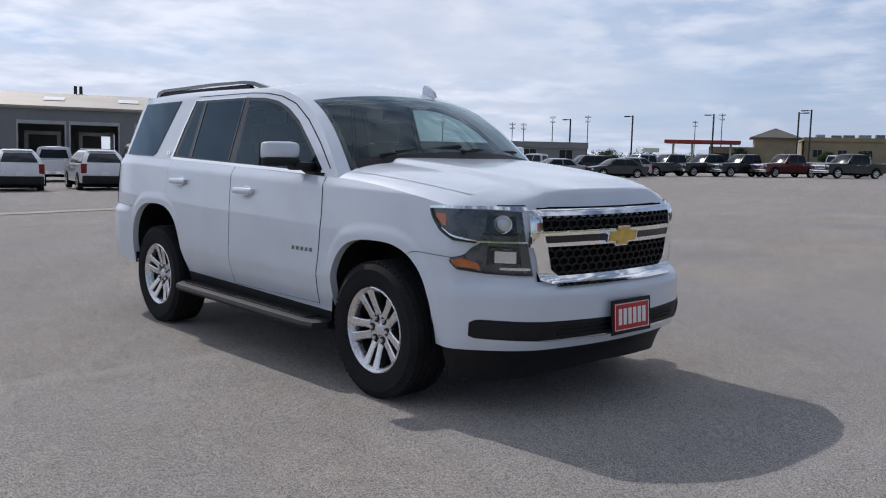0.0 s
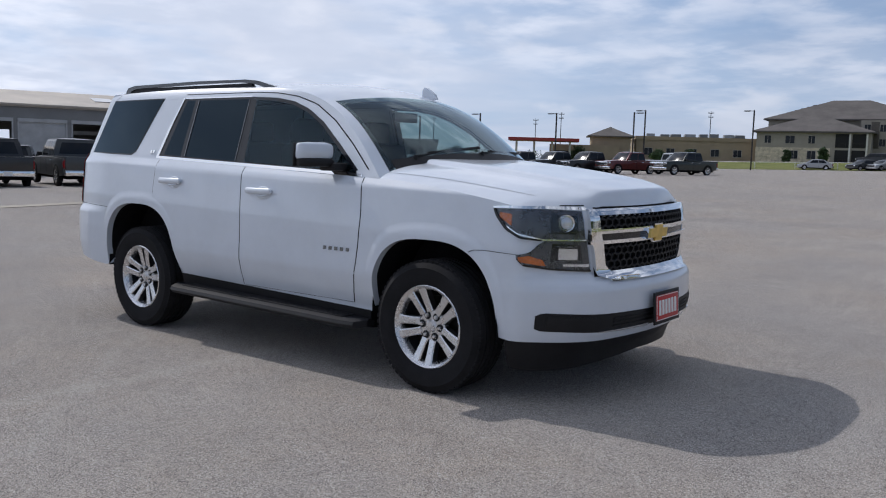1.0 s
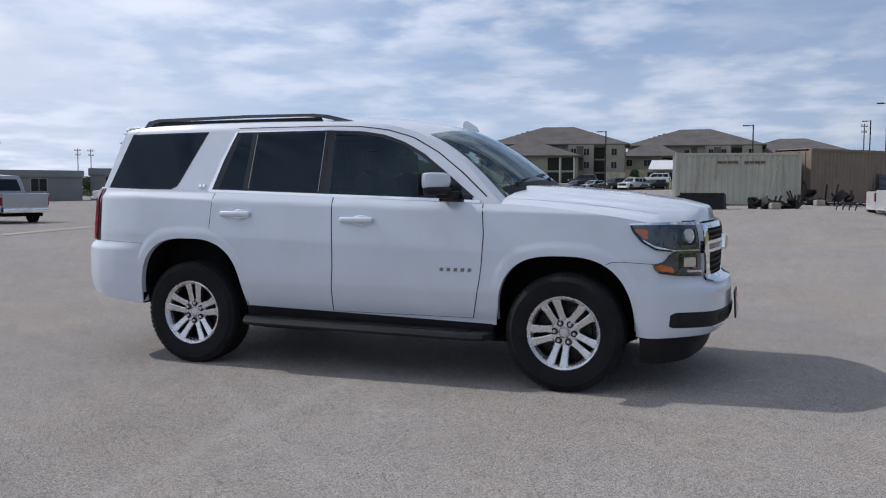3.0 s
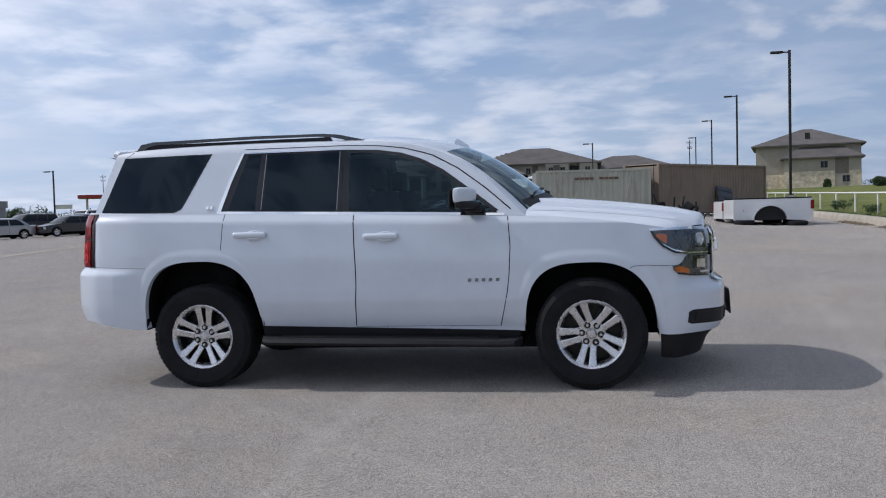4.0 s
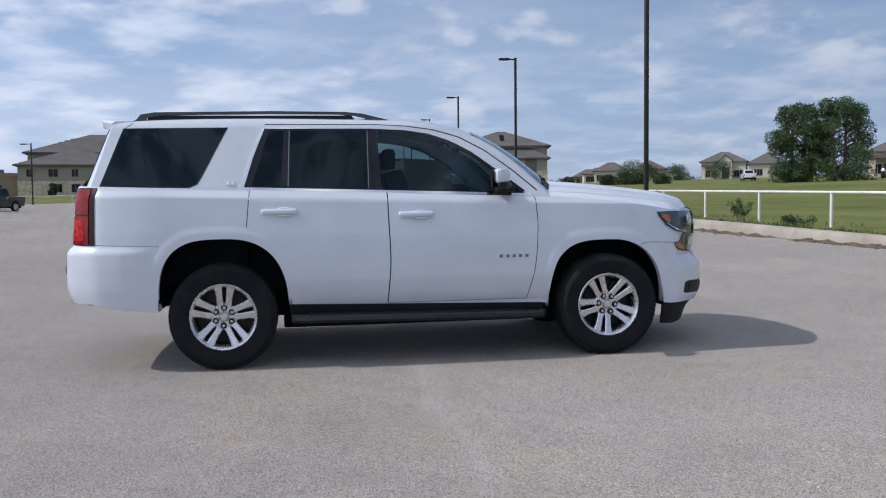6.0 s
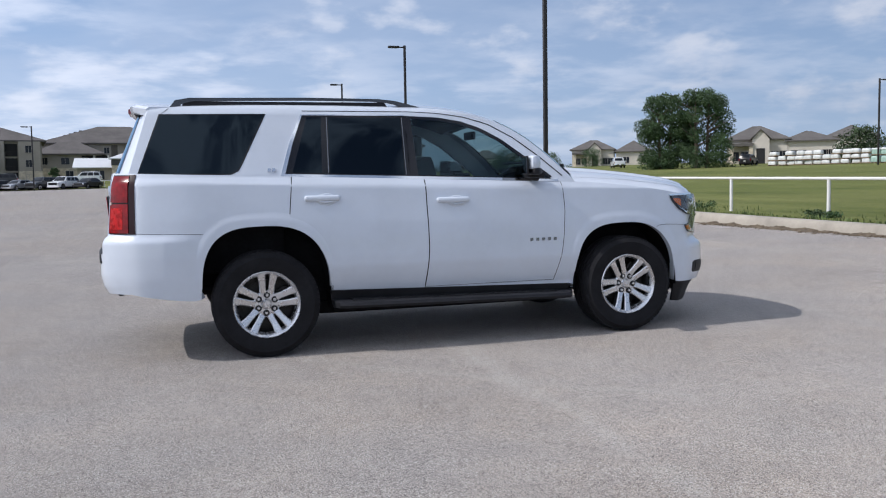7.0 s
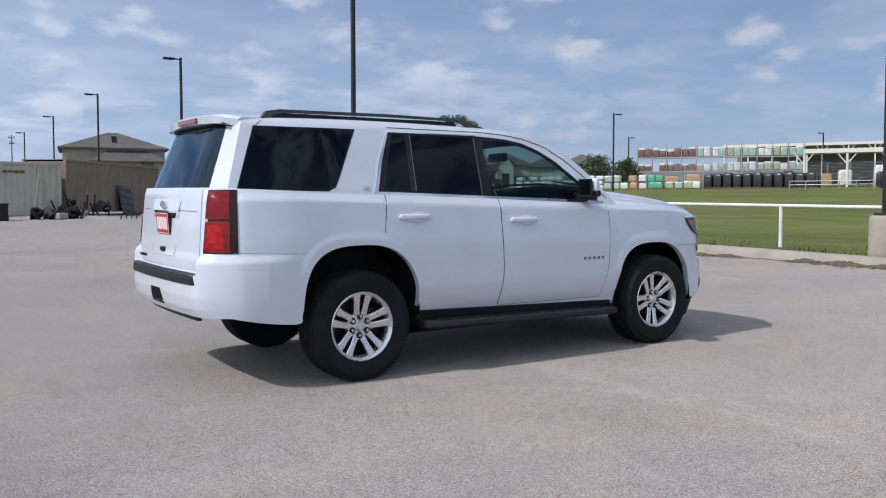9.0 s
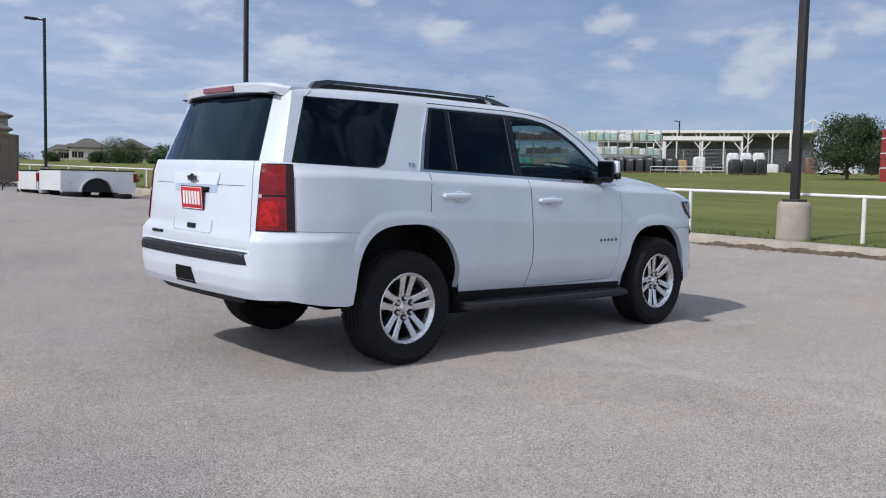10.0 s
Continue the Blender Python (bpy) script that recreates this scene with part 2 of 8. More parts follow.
def lot_material():
    mat = material("worn_asphalt_lot", (0.3, 0.29, 0.27), 0.9)
    nt, b, N, L = nodes_of(mat)
    huge, big, mid = noise_node(nt, 0.16, 4, 0.6, coords="Object"), noise_node(nt, 0.75, 6, 0.65, seed=(7, 2, 0)), noise_node(nt, 6.0, 4, 0.6)
    grit, stone = noise_node(nt, 190.0, 2, 0.7), nt.nodes.new("ShaderNodeTexVoronoi")
    co = nt.nodes.new("ShaderNodeTexCoord")
    L(co.outputs["Object"], stone.inputs["Vector"])
    stone.inputs["Scale"].default_value = 150.0
    c = ramp(nt, huge, [(0.33, (0.322, 0.302, 0.287)), (0.5, (0.357, 0.333, 0.314)), (0.66, (0.388, 0.361, 0.336))])
    c = blend(nt, "MULTIPLY", 0.65, c, ramp(nt, big, [(0.32, (0.80, 0.80, 0.81)), (0.5, (0.97, 0.97, 0.97)), (0.68, (1.14, 1.13, 1.11))]))
    tan = noise_node(nt, 0.33, 5, 0.65, seed=(11, 4, 0))
    c = blend(nt, "MULTIPLY", 1.0, c, ramp(nt, tan, [(0.36, (0.97, 0.98, 1.0)), (0.5, (1.0, 0.99, 0.98)), (0.64, (1.05, 1.0, 0.94))]))
    c = blend(nt, "MULTIPLY", 0.4, c, ramp(nt, mid, [(0.3, (0.82, 0.82, 0.83)), (0.7, (1.12, 1.12, 1.1))]))
    # aggregate: pale, dark and rusty stones
    seen = ramp(nt, stone.outputs["Color"], [(0.0, (0.55, 0.54, 0.53)), (0.35, (0.90, 0.89, 0.88)), (0.6, (1.08, 1.06, 1.02)), (0.9, (1.32, 1.28, 1.22))])
    c = blend(nt, "MULTIPLY", 1.0, c, seen)
    c = blend(nt, "MULTIPLY", 1.0, c, ramp(nt, grit, [(0.36, (0.55, 0.54, 0.54)), (0.52, (1.01, 1.01, 1.02)), (0.68, (1.32, 1.31, 1.29))]))
    # pale scuffed lines across the lot, each about one stretch of a straight line
    pos, sp = nt.nodes.new("ShaderNodeTexCoord"), nt.nodes.new("ShaderNodeSeparateXYZ")
    L(pos.outputs["Object"], sp.inputs[0])
    wob = noise_node(nt, 1.4, 5, 0.7, seed=(5, 5, 5))
    fleck = noise_node(nt, 9.0, 5, 0.75, seed=(1, 8, 2))

    def calc(op, a, b2=None, c2=None):
        n = N("ShaderNodeMath")
        n.operation, n.use_clamp = op, False
        for i, v in enumerate((a, b2, c2)):
            if v is None:
                continue
            if isinstance(v, (int, float)):
                n.inputs[i].default_value = v
            else:
                L(v, n.inputs[i])
        return n.outputs[0]

    for (ax, ay), (bx, by), wide, pale in (((-0.06, -0.8), (-0.12, -6.5), 0.13, 0.5), ((-1.25, -1.15), (0.75, -3.0), 0.10, 0.4), ((-3.6, -2.6), (-1.4, -1.2), 0.12, 0.25), ((3.0, -5.5), (4.2, 6.0), 0.14, 0.28), ((-9.0, 5.0), (4.0, 12.0), 0.25, 0.35), ((-14.0, 9.0), (2.0, 22.0), 0.3, 0.3), ((6.5, -3.0), (7.6, 14.0), 0.2, 0.3)):
        ln = math.hypot(bx - ax, by - ay)
        ux, uy = (bx - ax) / ln, (by - ay) / ln
        s_along = calc("ADD", calc("MULTIPLY", calc("SUBTRACT", sp.outputs[0], ax), ux), calc("MULTIPLY", calc("SUBTRACT", sp.outputs[1], ay), uy))
        s_off = calc("ADD", calc("MULTIPLY", calc("SUBTRACT", sp.outputs[0], ax), -uy), calc("MULTIPLY", calc("SUBTRACT", sp.outputs[1], ay), ux))
        s_off = calc("ABSOLUTE", calc("ADD", s_off, calc("MULTIPLY_ADD", wob, 0.5, -0.25)))
        near_line = calc("MAXIMUM", calc("SUBTRACT", 1.0, calc("DIVIDE", s_off, wide)), 0.0)
        inside = calc("MULTIPLY", calc("GREATER_THAN", s_along, 0.0), calc("LESS_THAN", s_along, ln))
        fac = calc("MULTIPLY", calc("MULTIPLY", near_line, inside), calc("MULTIPLY", fleck, pale * 1.0))
        c = blend(nt, "MIX", fac, c, (0.50, 0.485, 0.45))
    rust = noise_node(nt, 160.0, 2, 0.5, seed=(3, 9, 1))
    c = blend(nt, "MIX", ramp(nt, rust, [(0.72, (0, 0, 0)), (0.78, (0.3, 0.3, 0.3))]), c, (0.33, 0.22, 0.15))
    # dark pits between the stones, and a scatter of pale chips
    for scale, size, share, dark in ((80.0, 0.36, 0.62, 1.0), (130.0, 0.42, 0.52, 1.0), (190.0, 0.45, 0.50, 0.9)):
        v = N("ShaderNodeTexVoronoi")
        v.inputs["Scale"].default_value = scale
        L(co.outputs["Object"], v.inputs["Vector"])
        hole = ramp(nt, v.outputs["Distance"], [(size * 0.5, (dark, dark, dark)), (size, (0, 0, 0))])
        some = ramp(nt, v.outputs["Color"], [(share, (0, 0, 0)), (share + 0.03, (1, 1, 1))])
        c = blend(nt, "MIX", blend(nt, "MULTIPLY", 1.0, hole, some), c, (0.030, 0.028, 0.028))
    chip = noise_node(nt, 170.0, 1, 0.5, seed=(9, 3, 2))
    c = blend(nt, "MIX", ramp(nt, chip, [(0.60, (0, 0, 0)), (0.65, (0.8, 0.8, 0.8))]), c, (0.64, 0.62, 0.59))
    L(c, b.inputs["Base Color"])
    b.inputs["Diffuse Roughness"].default_value, b.inputs["Specular IOR Level"].default_value = 0.35, 0.2
    bump(nt, grit, 0.8, 0.0045)
    return mat


def grass_material():
    mat = material("mown_grass", (0.09, 0.13, 0.03), 0.9, spec=0.2)
    nt, b, N, L = nodes_of(mat)
    far, mid, blade = noise_node(nt, 0.05, 4, 0.6), noise_node(nt, 0.5, 5, 0.65, (1, 0.35, 1)), noise_node(nt, 14.0, 4, 0.7)
    c = ramp(nt, far, [(0.3, (0.122, 0.148, 0.038)), (0.7, (0.196, 0.204, 0.070))])
    c = blend(nt, "MULTIPLY", 0.9, c, ramp(nt, mid, [(0.3, (0.65, 0.7, 0.6)), (0.7, (1.25, 1.2, 1.25))]))
    c = blend(nt, "MULTIPLY", 0.9, c, ramp(nt, blade, [(0.3, (0.5, 0.55, 0.45)), (0.7, (1.3, 1.25, 1.2))]))
    L(c, b.inputs["Base Color"])
    bump(nt, blade, 0.8, 0.05)
    return mat


WHITE = car_paint("white_car_paint", (0.634, 0.683, 0.757))
BLACK_TRIM = varied("black_plastic_trim", (0.012, 0.012, 0.014), 0.55, spec=0.3, amount=0.3, scale=8, fine=120, relief=0.0006)
GREY_TRIM = varied("charcoal_textured_plastic", (0.018, 0.0185, 0.022), 0.55, spec=0.22, amount=0.25, scale=6, fine=200, relief=0.0008)
PILLAR_BLACK = material("satin_black_pillar", (0.007, 0.008, 0.012), 0.08, spec=0.45)
GLOSS_BLACK = material("gloss_black", (0.008, 0.008, 0.01), 0.12)
RUBBER = varied("tyre_rubber", (0.016, 0.016, 0.018), 0.85, spec=0.18, amount=0.35, scale=6, fine=90, relief=0.001)
ALLOY = varied("silver_alloy", (0.70, 0.70, 0.71), 0.27, 0.85, amount=0.10, scale=9, fine=60)
# dark grey for the spoke flanks and for the barrel's coloured-in shade
POCKET = varied("dark_wheel_pocket", (0.035, 0.036, 0.038), 0.55, 0.3, amount=0.3, scale=12)
DARK_METAL = varied("dark_brake_metal", (0.045, 0.043, 0.04), 0.5, 0.8, amount=0.35, scale=12)
CHROME = material("chrome", (0.86, 0.87, 0.88), 0.06, 1.0)
GOLD = varied("gold_emblem", (0.72, 0.50, 0.14), 0.32, 0.6, amount=0.1, scale=20)
SEAM = material("panel_gap", (0.010, 0.010, 0.011), 0.8, spec=0.1)
UNDERBODY = varied("underbody", (0.014, 0.014, 0.015), 0.9, amount=0.4, spec=0.03)
TINT = glass("privacy_glass", (0.009, 0.013, 0.030), 1.45, (0.58, 0.80, 1.0))
DOOR_GLASS = glass("tinted_door_glass", (0.34, 0.43, 0.44), 1.48, (0.62, 0.83, 1.0))
CLEAR = glass("windscreen_glass", (0.66, 0.76, 0.72), 1.62)
LENS = glass("lamp_lens", (0.9, 0.92, 0.95), 1.4)
RED_LENS = varied("red_lamp_lens", (0.23, 0.005, 0.007), 0.16, amount=0.5, scale=14, fine=60, coat=0.15, spec=0.3)
DARK_RED = material("dark_red_lens", (0.018, 0.003, 0.004), 0.2, coat=0.1, spec=0.3)
AMBER = varied("amber_reflector", (0.72, 0.17, 0.025), 0.2, amount=0.3, scale=30, fine=90, coat=0.6)
LAMP_BOWL = material("lamp_reflector", (0.75, 0.76, 0.78), 0.12, 1.0)
SEAT = varied("charcoal_seat_cloth", (0.05, 0.05, 0.052), 0.85, amount=0.2, scale=5, fine=200, relief=0.001)
RED_PLATE = varied("red_plate", (0.50, 0.018, 0.022), 0.4, amount=0.1, scale=9)
PLATE_WHITE = material("plate_white", (0.8, 0.8, 0.79), 0.4)
CONCRETE = varied("concrete", (0.36, 0.325, 0.27), 0.9, amount=0.22, scale=1.6, fine=45, relief=0.004)
BRONZE_POLE = varied("dark_bronze_pole", (0.035, 0.032, 0.03), 0.5, 0.3, amount=0.25, scale=1.5)
WHITE_PIPE = varied("white_painted_pipe", (0.74, 0.73, 0.70), 0.5, amount=0.12, scale=3, fine=30)
LOT, GRASS = lot_material(), grass_material()
# ---- ground: a lot that dips round the vehicle and rises gently away from it ----
NEAR = (0.0066, 0.012, 0.035)


def slope(x, y):
    near = NEAR[0] * x + NEAR[1] * y + NEAR[2]
    far = 0.10 + 0.016 * x + 0.014 * y
    f = min(1.0, max(0.0, (math.hypot(x, y) - 3.5) / 8.0))
    f = f * f * (3 - 2 * f)
    return near + (far - near) * f


def kerb_x(y):
    return 10.25 + 0.033 * y


def eased(v):
    v = min(1.0, max(0.0, v))
    return v * v * (3 - 2 * v)


def height(x, y):
    """The lot's surface, which falls away a little towards the kerb."""
    dip = min(0.26, max(0.06, 0.11 + 0.010 * y)) * eased((x - 4.0) / 5.5) * eased((115 - y) / 50)
    return slope(x, y) - dip


def spread(a, b, fine, grow):
    """Steps from a to b that widen away from zero."""
    out, s, x = [0.0], fine, 0.0
    while x < b:
        x, s = x + s, s * grow
        out.append(min(x, b))
    x, s = 0.0, fine
    while x > a:
        x, s = x - s, s * grow
        out.insert(0, max(x, a))
    return out


def field_height(x, y):
    lift = -0.005 if x > kerb_x(y) + 0.28 else -0.55
    if y > 126:
        lift = 0.05
    r = math.hypot(x, y)
    z = slope(x, y)
    if r > 260:
        z = slope(x * 260 / r, y * 260 / r) + (z - slope(x * 260 / r, y * 260 / r)) * 0.12
    return z + lift


def sheet(xs, ys, fn, offset=None):
    vs = [(x + (offset(y) if offset else 0), y, 0) for x in xs for y in ys]
    vs = [(x, y, fn(x, y)) for x, y, _ in vs]
    n = len(ys)
    return vs, [(i * n + j, (i + 1) * n + j, (i + 1) * n + j + 1, i * n + j + 1) for i in range(len(xs) - 1) for j in range(n - 1)]


far_xs = [-1800, -1000, -500, -260, -150, -80, -40, -15, 0.0] + [v for v in spread(0, 60, 1.0, 1.08) if v > 0] + [80, 110, 150, 200, 260, 500, 1000, 1800]
far_xs = sorted([x - 10.6 if abs(x) < 70 else x for x in far_xs] + [-0.45, -0.29])
ground = make("ground", sheet([x for x in far_xs], [-1800, -900, -400, -200, -120, -80, -50, -30, -15, -5, 5, 15, 25, 40, 60, 80, 100, 120, 125.9, 126.1, 150, 180, 220, 260, 400, 900, 1800], field_height, lambda y: 10.9 + 0.033 * max(-80, min(y, 160))), GRASS, smooth=60)
tagged(ground, "mown green grass field rising gently to the horizon", "ground", kind="structure")
lot_ys = spread(-110, 126, 0.5, 1.09)
lot_xs = [-130, -110, -90, -75, -60] + [v for v in spread(-50, 10, 0.5, 1.08)]
lot = make("pavement", sheet([x / 10.0 if x > 0 else x for x in lot_xs], lot_ys, lambda x, y: height(x, y), None), LOT, smooth=60)
me = lot.data
for v in me.vertices:  # the last columns run out to the kerb
    if v.co.x > -1e-6:
        v.co.x = v.co.x * kerb_x(v.co.y)
        v.co.z = height(v.co.x, v.co.y)
tagged(lot, "worn pale grey asphalt parking lot with exposed aggregate", "pavement", kind="structure")


def kerb_strip():
    ys = spread(-110, 126, 3.0, 1.03)
    prof = [(-0.02, 0, -0.1), (0.0, 0, 0.0), (0.035, 0.55, 0.0), (0.075, 1, -0.02), (0.12, 1, 0.0), (0.40, 1, 0.002), (0.435, 1, -0.02), (0.44, 0, -0.1)]
    vs = []
    for y in ys:
        low, top = height(kerb_x(y), y), slope(kerb_x(y) + 0.3, y) + 0.022 + 0.006 * math.sin(y * 1.3)
        vs += [(kerb_x(y) + a, y, low + (top - low) * k + b) for a, k, b in prof]
    k = len(prof)
    return vs, [(i * k + j, i * k + j + 1, (i + 1) * k + j + 1, (i + 1) * k + j) for i in range(len(ys) - 1) for j in range(k - 1)]


tagged(make("kerb", kerb_strip(), CONCRETE, smooth=50), "pale concrete kerb between the lot and the grass", "kerb", kind="structure")


def gutter():
    """A shallow concrete drain that crosses the far side of the lot."""
    a, b, n = (-10.0, -30.0), (-25.0, 48.0), 60
    vs = []
    for k in range(n + 1):
        x, y = a[0] + (b[0] - a[0]) * k / n, a[1] + (b[1] - a[1]) * k / n
        vs += [(x - 0.35, y, height(x - 0.35, y) + 0.012), (x + 0.35, y, height(x + 0.35, y) + 0.012)]
    return vs, [(2 * k, 2 * k + 1, 2 * k + 3, 2 * k + 2) for k in range(n)]


tagged(make("drain_strip", gutter(), CONCRETE), "pale concrete drain strip across the lot", "drain", kind="structure")
# ---- the white vehicle: x ahead, y to its left, z up from the tyres' feet ----
CY = -0.012
SUV = Matrix.Translation((0, 0, NEAR[2])) @ Matrix.Rotation(math.atan(NEAR[1]), 4, "X") @ Matrix.Rotation(-math.atan(NEAR[0]), 4, "Y") @ Matrix.Translation((0, CY, 0))
HUB_F, HUB_R, HUB_Z = 1.432, -1.473, 0.388


def nose(y):
    y = abs(y)
    return 2.432 - 0.22 * y * y - 1.55 * max(0, y - 0.55) ** 2


def tail(y):
    y = abs(y)
    return -2.625 + 0.06 * y * y + 4.3 * max(0, y - 0.70) ** 2


def flank(x):
    if x > 1.2:
        return 0.97 - 0.045 * ((x - 1.2) / 0.83) ** 2
    if x < -1.9:
        return 0.97 - 0.05 * ((-1.9 - x) / 0.5) ** 2
    return 0.97


Y_F, Y_R = 0.925, 0.92


def outline_points():
    pts = [(nose(y), y) for y in np.linspace(0, Y_F, 60)]
    pts += [(x, flank(x)) for x in np.linspace(nose(Y_F) - 0.02, tail(Y_R) + 0.02, 160)]
    return np.array(pts + [(tail(y), y) for y in np.linspace(Y_R, 0, 60)])


def softened(a, sigma, step):
    """Runs of values smoothed along the outline; the ends mirror."""
    k = int(3 * sigma / step)
    w = np.exp(-0.5 * (np.arange(-k, k + 1) * step / sigma) ** 2)
    return np.convolve(np.concatenate([a[k:0:-1] * 1.0, a, a[-2:-k - 2:-1]]), w / w.sum(), "valid")


def even_outline(step=0.006):
    """The outline at even steps, its front and rear corners rounded."""
    raw = outline_points()
    ru = np.concatenate([[0], np.cumsum(np.linalg.norm(np.diff(raw, axis=0), axis=1))])
    n = int(ru[-1] / step)
    us = np.linspace(0, ru[-1], n)
    x, y = np.interp(us, ru, raw[:, 0]), np.interp(us, ru, raw[:, 1])
    k = 60
    xs = softened(x, 0.035, step)
    y_odd = np.concatenate([-y[k:0:-1], y, -y[-2:-k - 2:-1]])
    ys = softened(y_odd, 0.035, step)[k:-k]
    tx, ty = np.gradient(xs), np.gradient(ys)
    ln = np.hypot(tx, ty)
    nx, ny = softened(ty / ln, 0.05, step), softened(np.concatenate([(tx / ln)[k:0:-1], -tx / ln, (tx / ln)[-2:-k - 2:-1]]), 0.05, step)[k:-k]
    ln = np.hypot(nx, ny)
    return np.stack([xs, ys], 1), np.stack([nx / ln, ny / ln], 1)


OUT, _n = even_outline()
OUT_U = np.concatenate([[0], np.cumsum(np.linalg.norm(np.diff(OUT, axis=0), axis=1))])
U_END = float(OUT_U[-1])
MID = len(OUT) // 2
IN_F = [(0.2, 0.10), (0.30, 0.10), (0.36, 0.045), (0.42, 0.012), (0.5, 0), (0.655, 0), (0.69, 0.02), (0.72, 0.075), (0.75, 0.104), (0.85, 0.099), (0.98, 0.094), (1.05, 0.099), (1.09, 0.118), (1.16, 0.18)]
IN_R = [(0.2, 0.14), (0.40, 0.12), (0.50, 0.05), (0.56, 0.016), (0.64, 0), (0.86, 0.004), (0.90, 0.02), (0.925, 0.055), (1.33, 0.095), (1.40, 0.12)]
IN_GATE = [(0.2, 0.14), (0.40, 0.12), (0.50, 0.05), (0.56, 0.016), (0.64, 0), (0.785, 0.002), (0.80, 0.055), (0.925, 0.058), (1.33, 0.095), (1.40, 0.12)]
IN_S = [(0.2, 0.06), (0.35, 0.045), (0.42, 0.030), (0.55, 0.010), (0.7, 0), (0.95, 0.0), (1.1, 0.008), (1.205, 0.014), (1.213, 0.016), (1.221, 0.021), (1.262, 0.049), (1.30, 0.062), (1.40, 0.085)]


def skin(u, z, off=0.0):
    """A place on the lower body, u metres round it from the middle of the nose."""
    x, y = np.interp(u, OUT_U, OUT[:, 0]), np.interp(u, OUT_U, OUT[:, 1])
    nx, ny = np.interp(u, OUT_U, _n[:, 0]), np.interp(u, OUT_U, _n[:, 1])
    w = nx * nx
    if nx > 0:
        end = table(z, IN_F)
    else:
        k = min(1, max(0, (abs(y) - 0.735) / 0.02))
        end = table(z, IN_GATE) * (1 - k) + table(z, IN_R) * k
    inset = w * end + (1 - w) * table(z + 0.03 * min(max(x, -2), 1.8), IN_S)
    if abs(x) < 1.95 and z < 0.64:
        inset += 0.050 * (1 - w) * min(1.0, (1.95 - abs(x)) / 0.5) * min(1.0, (0.64 - z) / 0.20)
    if x < -1.95:
        inset -= 0.024 * min(1.0, (-1.95 - x) / 0.22) * min(1.0, max(0.0, (0.915 - z) / 0.045)) * (1 - 0.6 * w)
    return (float(x + nx * (off - inset)), float(y + ny * (off - inset)), float(z))


def u_front(y):
    return float(np.interp(abs(y), OUT[:MID, 1], OUT_U[:MID]))


def u_side(x):
    return float(np.interp(-x, -OUT[:, 0], OUT_U))


def u_rear(y):
    return float(np.interp(-abs(y), -OUT[MID:, 1], OUT_U[MID:]))


def belt(x):
    return max(1.265 - 0.0352 * x - 0.075 * max(0, x - 0.9) ** 2, 1.10)


ARCHES = ((1.432, 0.462, 0.36, 0.535), (-1.462, 0.464, 0.44, 0.522))


def arch_power(dx):
    """The openings are squarer behind the wheel than ahead of it."""
    return 3.1 if dx < 0 else 2.5


def arch(x, grow=0.0):
    """The height of the wheel opening's edge at x, or None."""
    for cx, a, z0, h in ARCHES:
        f = abs(x - cx) / (a + grow)
        if f <= 1:
            e = arch_power(x - cx)
            return z0 + (h + grow) * (1 - f ** e) ** (1 / e)
    return None


def sill(x):
    return 0.435 - 0.027 * x if x > -1.2 else 0.45


def body_bottom(u):
    x, y, _ = skin(u, 0.6)
    if u < u_side(1.92):
        return 0.375
    if u > u_side(-1.93):
        return 0.440 + 0.068 * min(1, (u - u_side(-1.93)) / (u_side(-2.40) - u_side(-1.93))) ** 1.5
    return arch(x) or sill(x)


def lower_body():
    us = list(np.linspace(0, u_side(1.96), 130))
    for cx, a, *_ in ARCHES:
        us += [u_side(cx - a * math.cos(k * math.pi / 40)) for k in range(41)]
        us += [u_side(cx + a + 0.003), u_side(cx - a - 0.003)]
    us += [u_side(x) for x in np.linspace(0.94, -0.96, 26)] + list(np.linspace(u_side(-1.97), U_END, 110))
    us = sorted(set(round(u, 4) for u in us))
    rows = 64
    vs = []
    for u in us:
        b, t = body_bottom(u), belt(skin(u, 1.1)[0])
        for j in range(rows + 1):
            vs.append(skin(u, b + (t - b) * j / rows))
    n = rows + 1
    fs = [(i * n + j, (i + 1) * n + j, (i + 1) * n + j + 1, i * n + j + 1) for i in range(len(us) - 1) for j in range(rows)]
    # the lip of the wheel openings turns inwards
    lip = len(vs)
    for u in us:
        x, y, z = skin(u, body_bottom(u))
        vs.append((x, y - 0.07, z + 0.004) if arch(x) and u_side(1.94) < u < u_side(-1.95) else (x * 0.985, y * 0.96, z + 0.01))
    fs += [(i * n, lip + i, lip + i + 1, (i + 1) * n) for i in range(len(us) - 1)]
    return vs, fs


def bonnet():
    top = [u for u in np.linspace(u_side(0.98), 0.004, 44)]

    def at(i, j):
        u = float(np.interp(i * 43, range(44), top))
        x, y, _ = skin(u, 1.1)
        ze = belt(x)
        x, y, _ = skin(u, ze)
        f = 2 * j - 1
        zh = 1.33 - 0.065 * (x - 1.05) - 0.042 * (x - 1.05) ** 2 - 40.0 * max(0, x - 2.252) ** 2
        rise = (max(zh, ze) - ze) * (1 - abs(f) ** 5.2)
        yy = f * y
        ridge = 0.024 * (1 / (1 + math.exp((abs(yy) - 0.50 - 0.05 * (2.3 - x)) / 0.010))) * min(1, max(0, (2.36 - x) / 0.3))
        return (x, yy, ze + rise + ridge)
    return grid(at, 43, 90)


def cubic(p, s):
    a, b, c, d = (np.array(q, float) for q in p)
    return a * (1 - s) ** 3 + 3 * b * s * (1 - s) ** 2 + 3 * c * s * s * (1 - s) + d * s ** 3


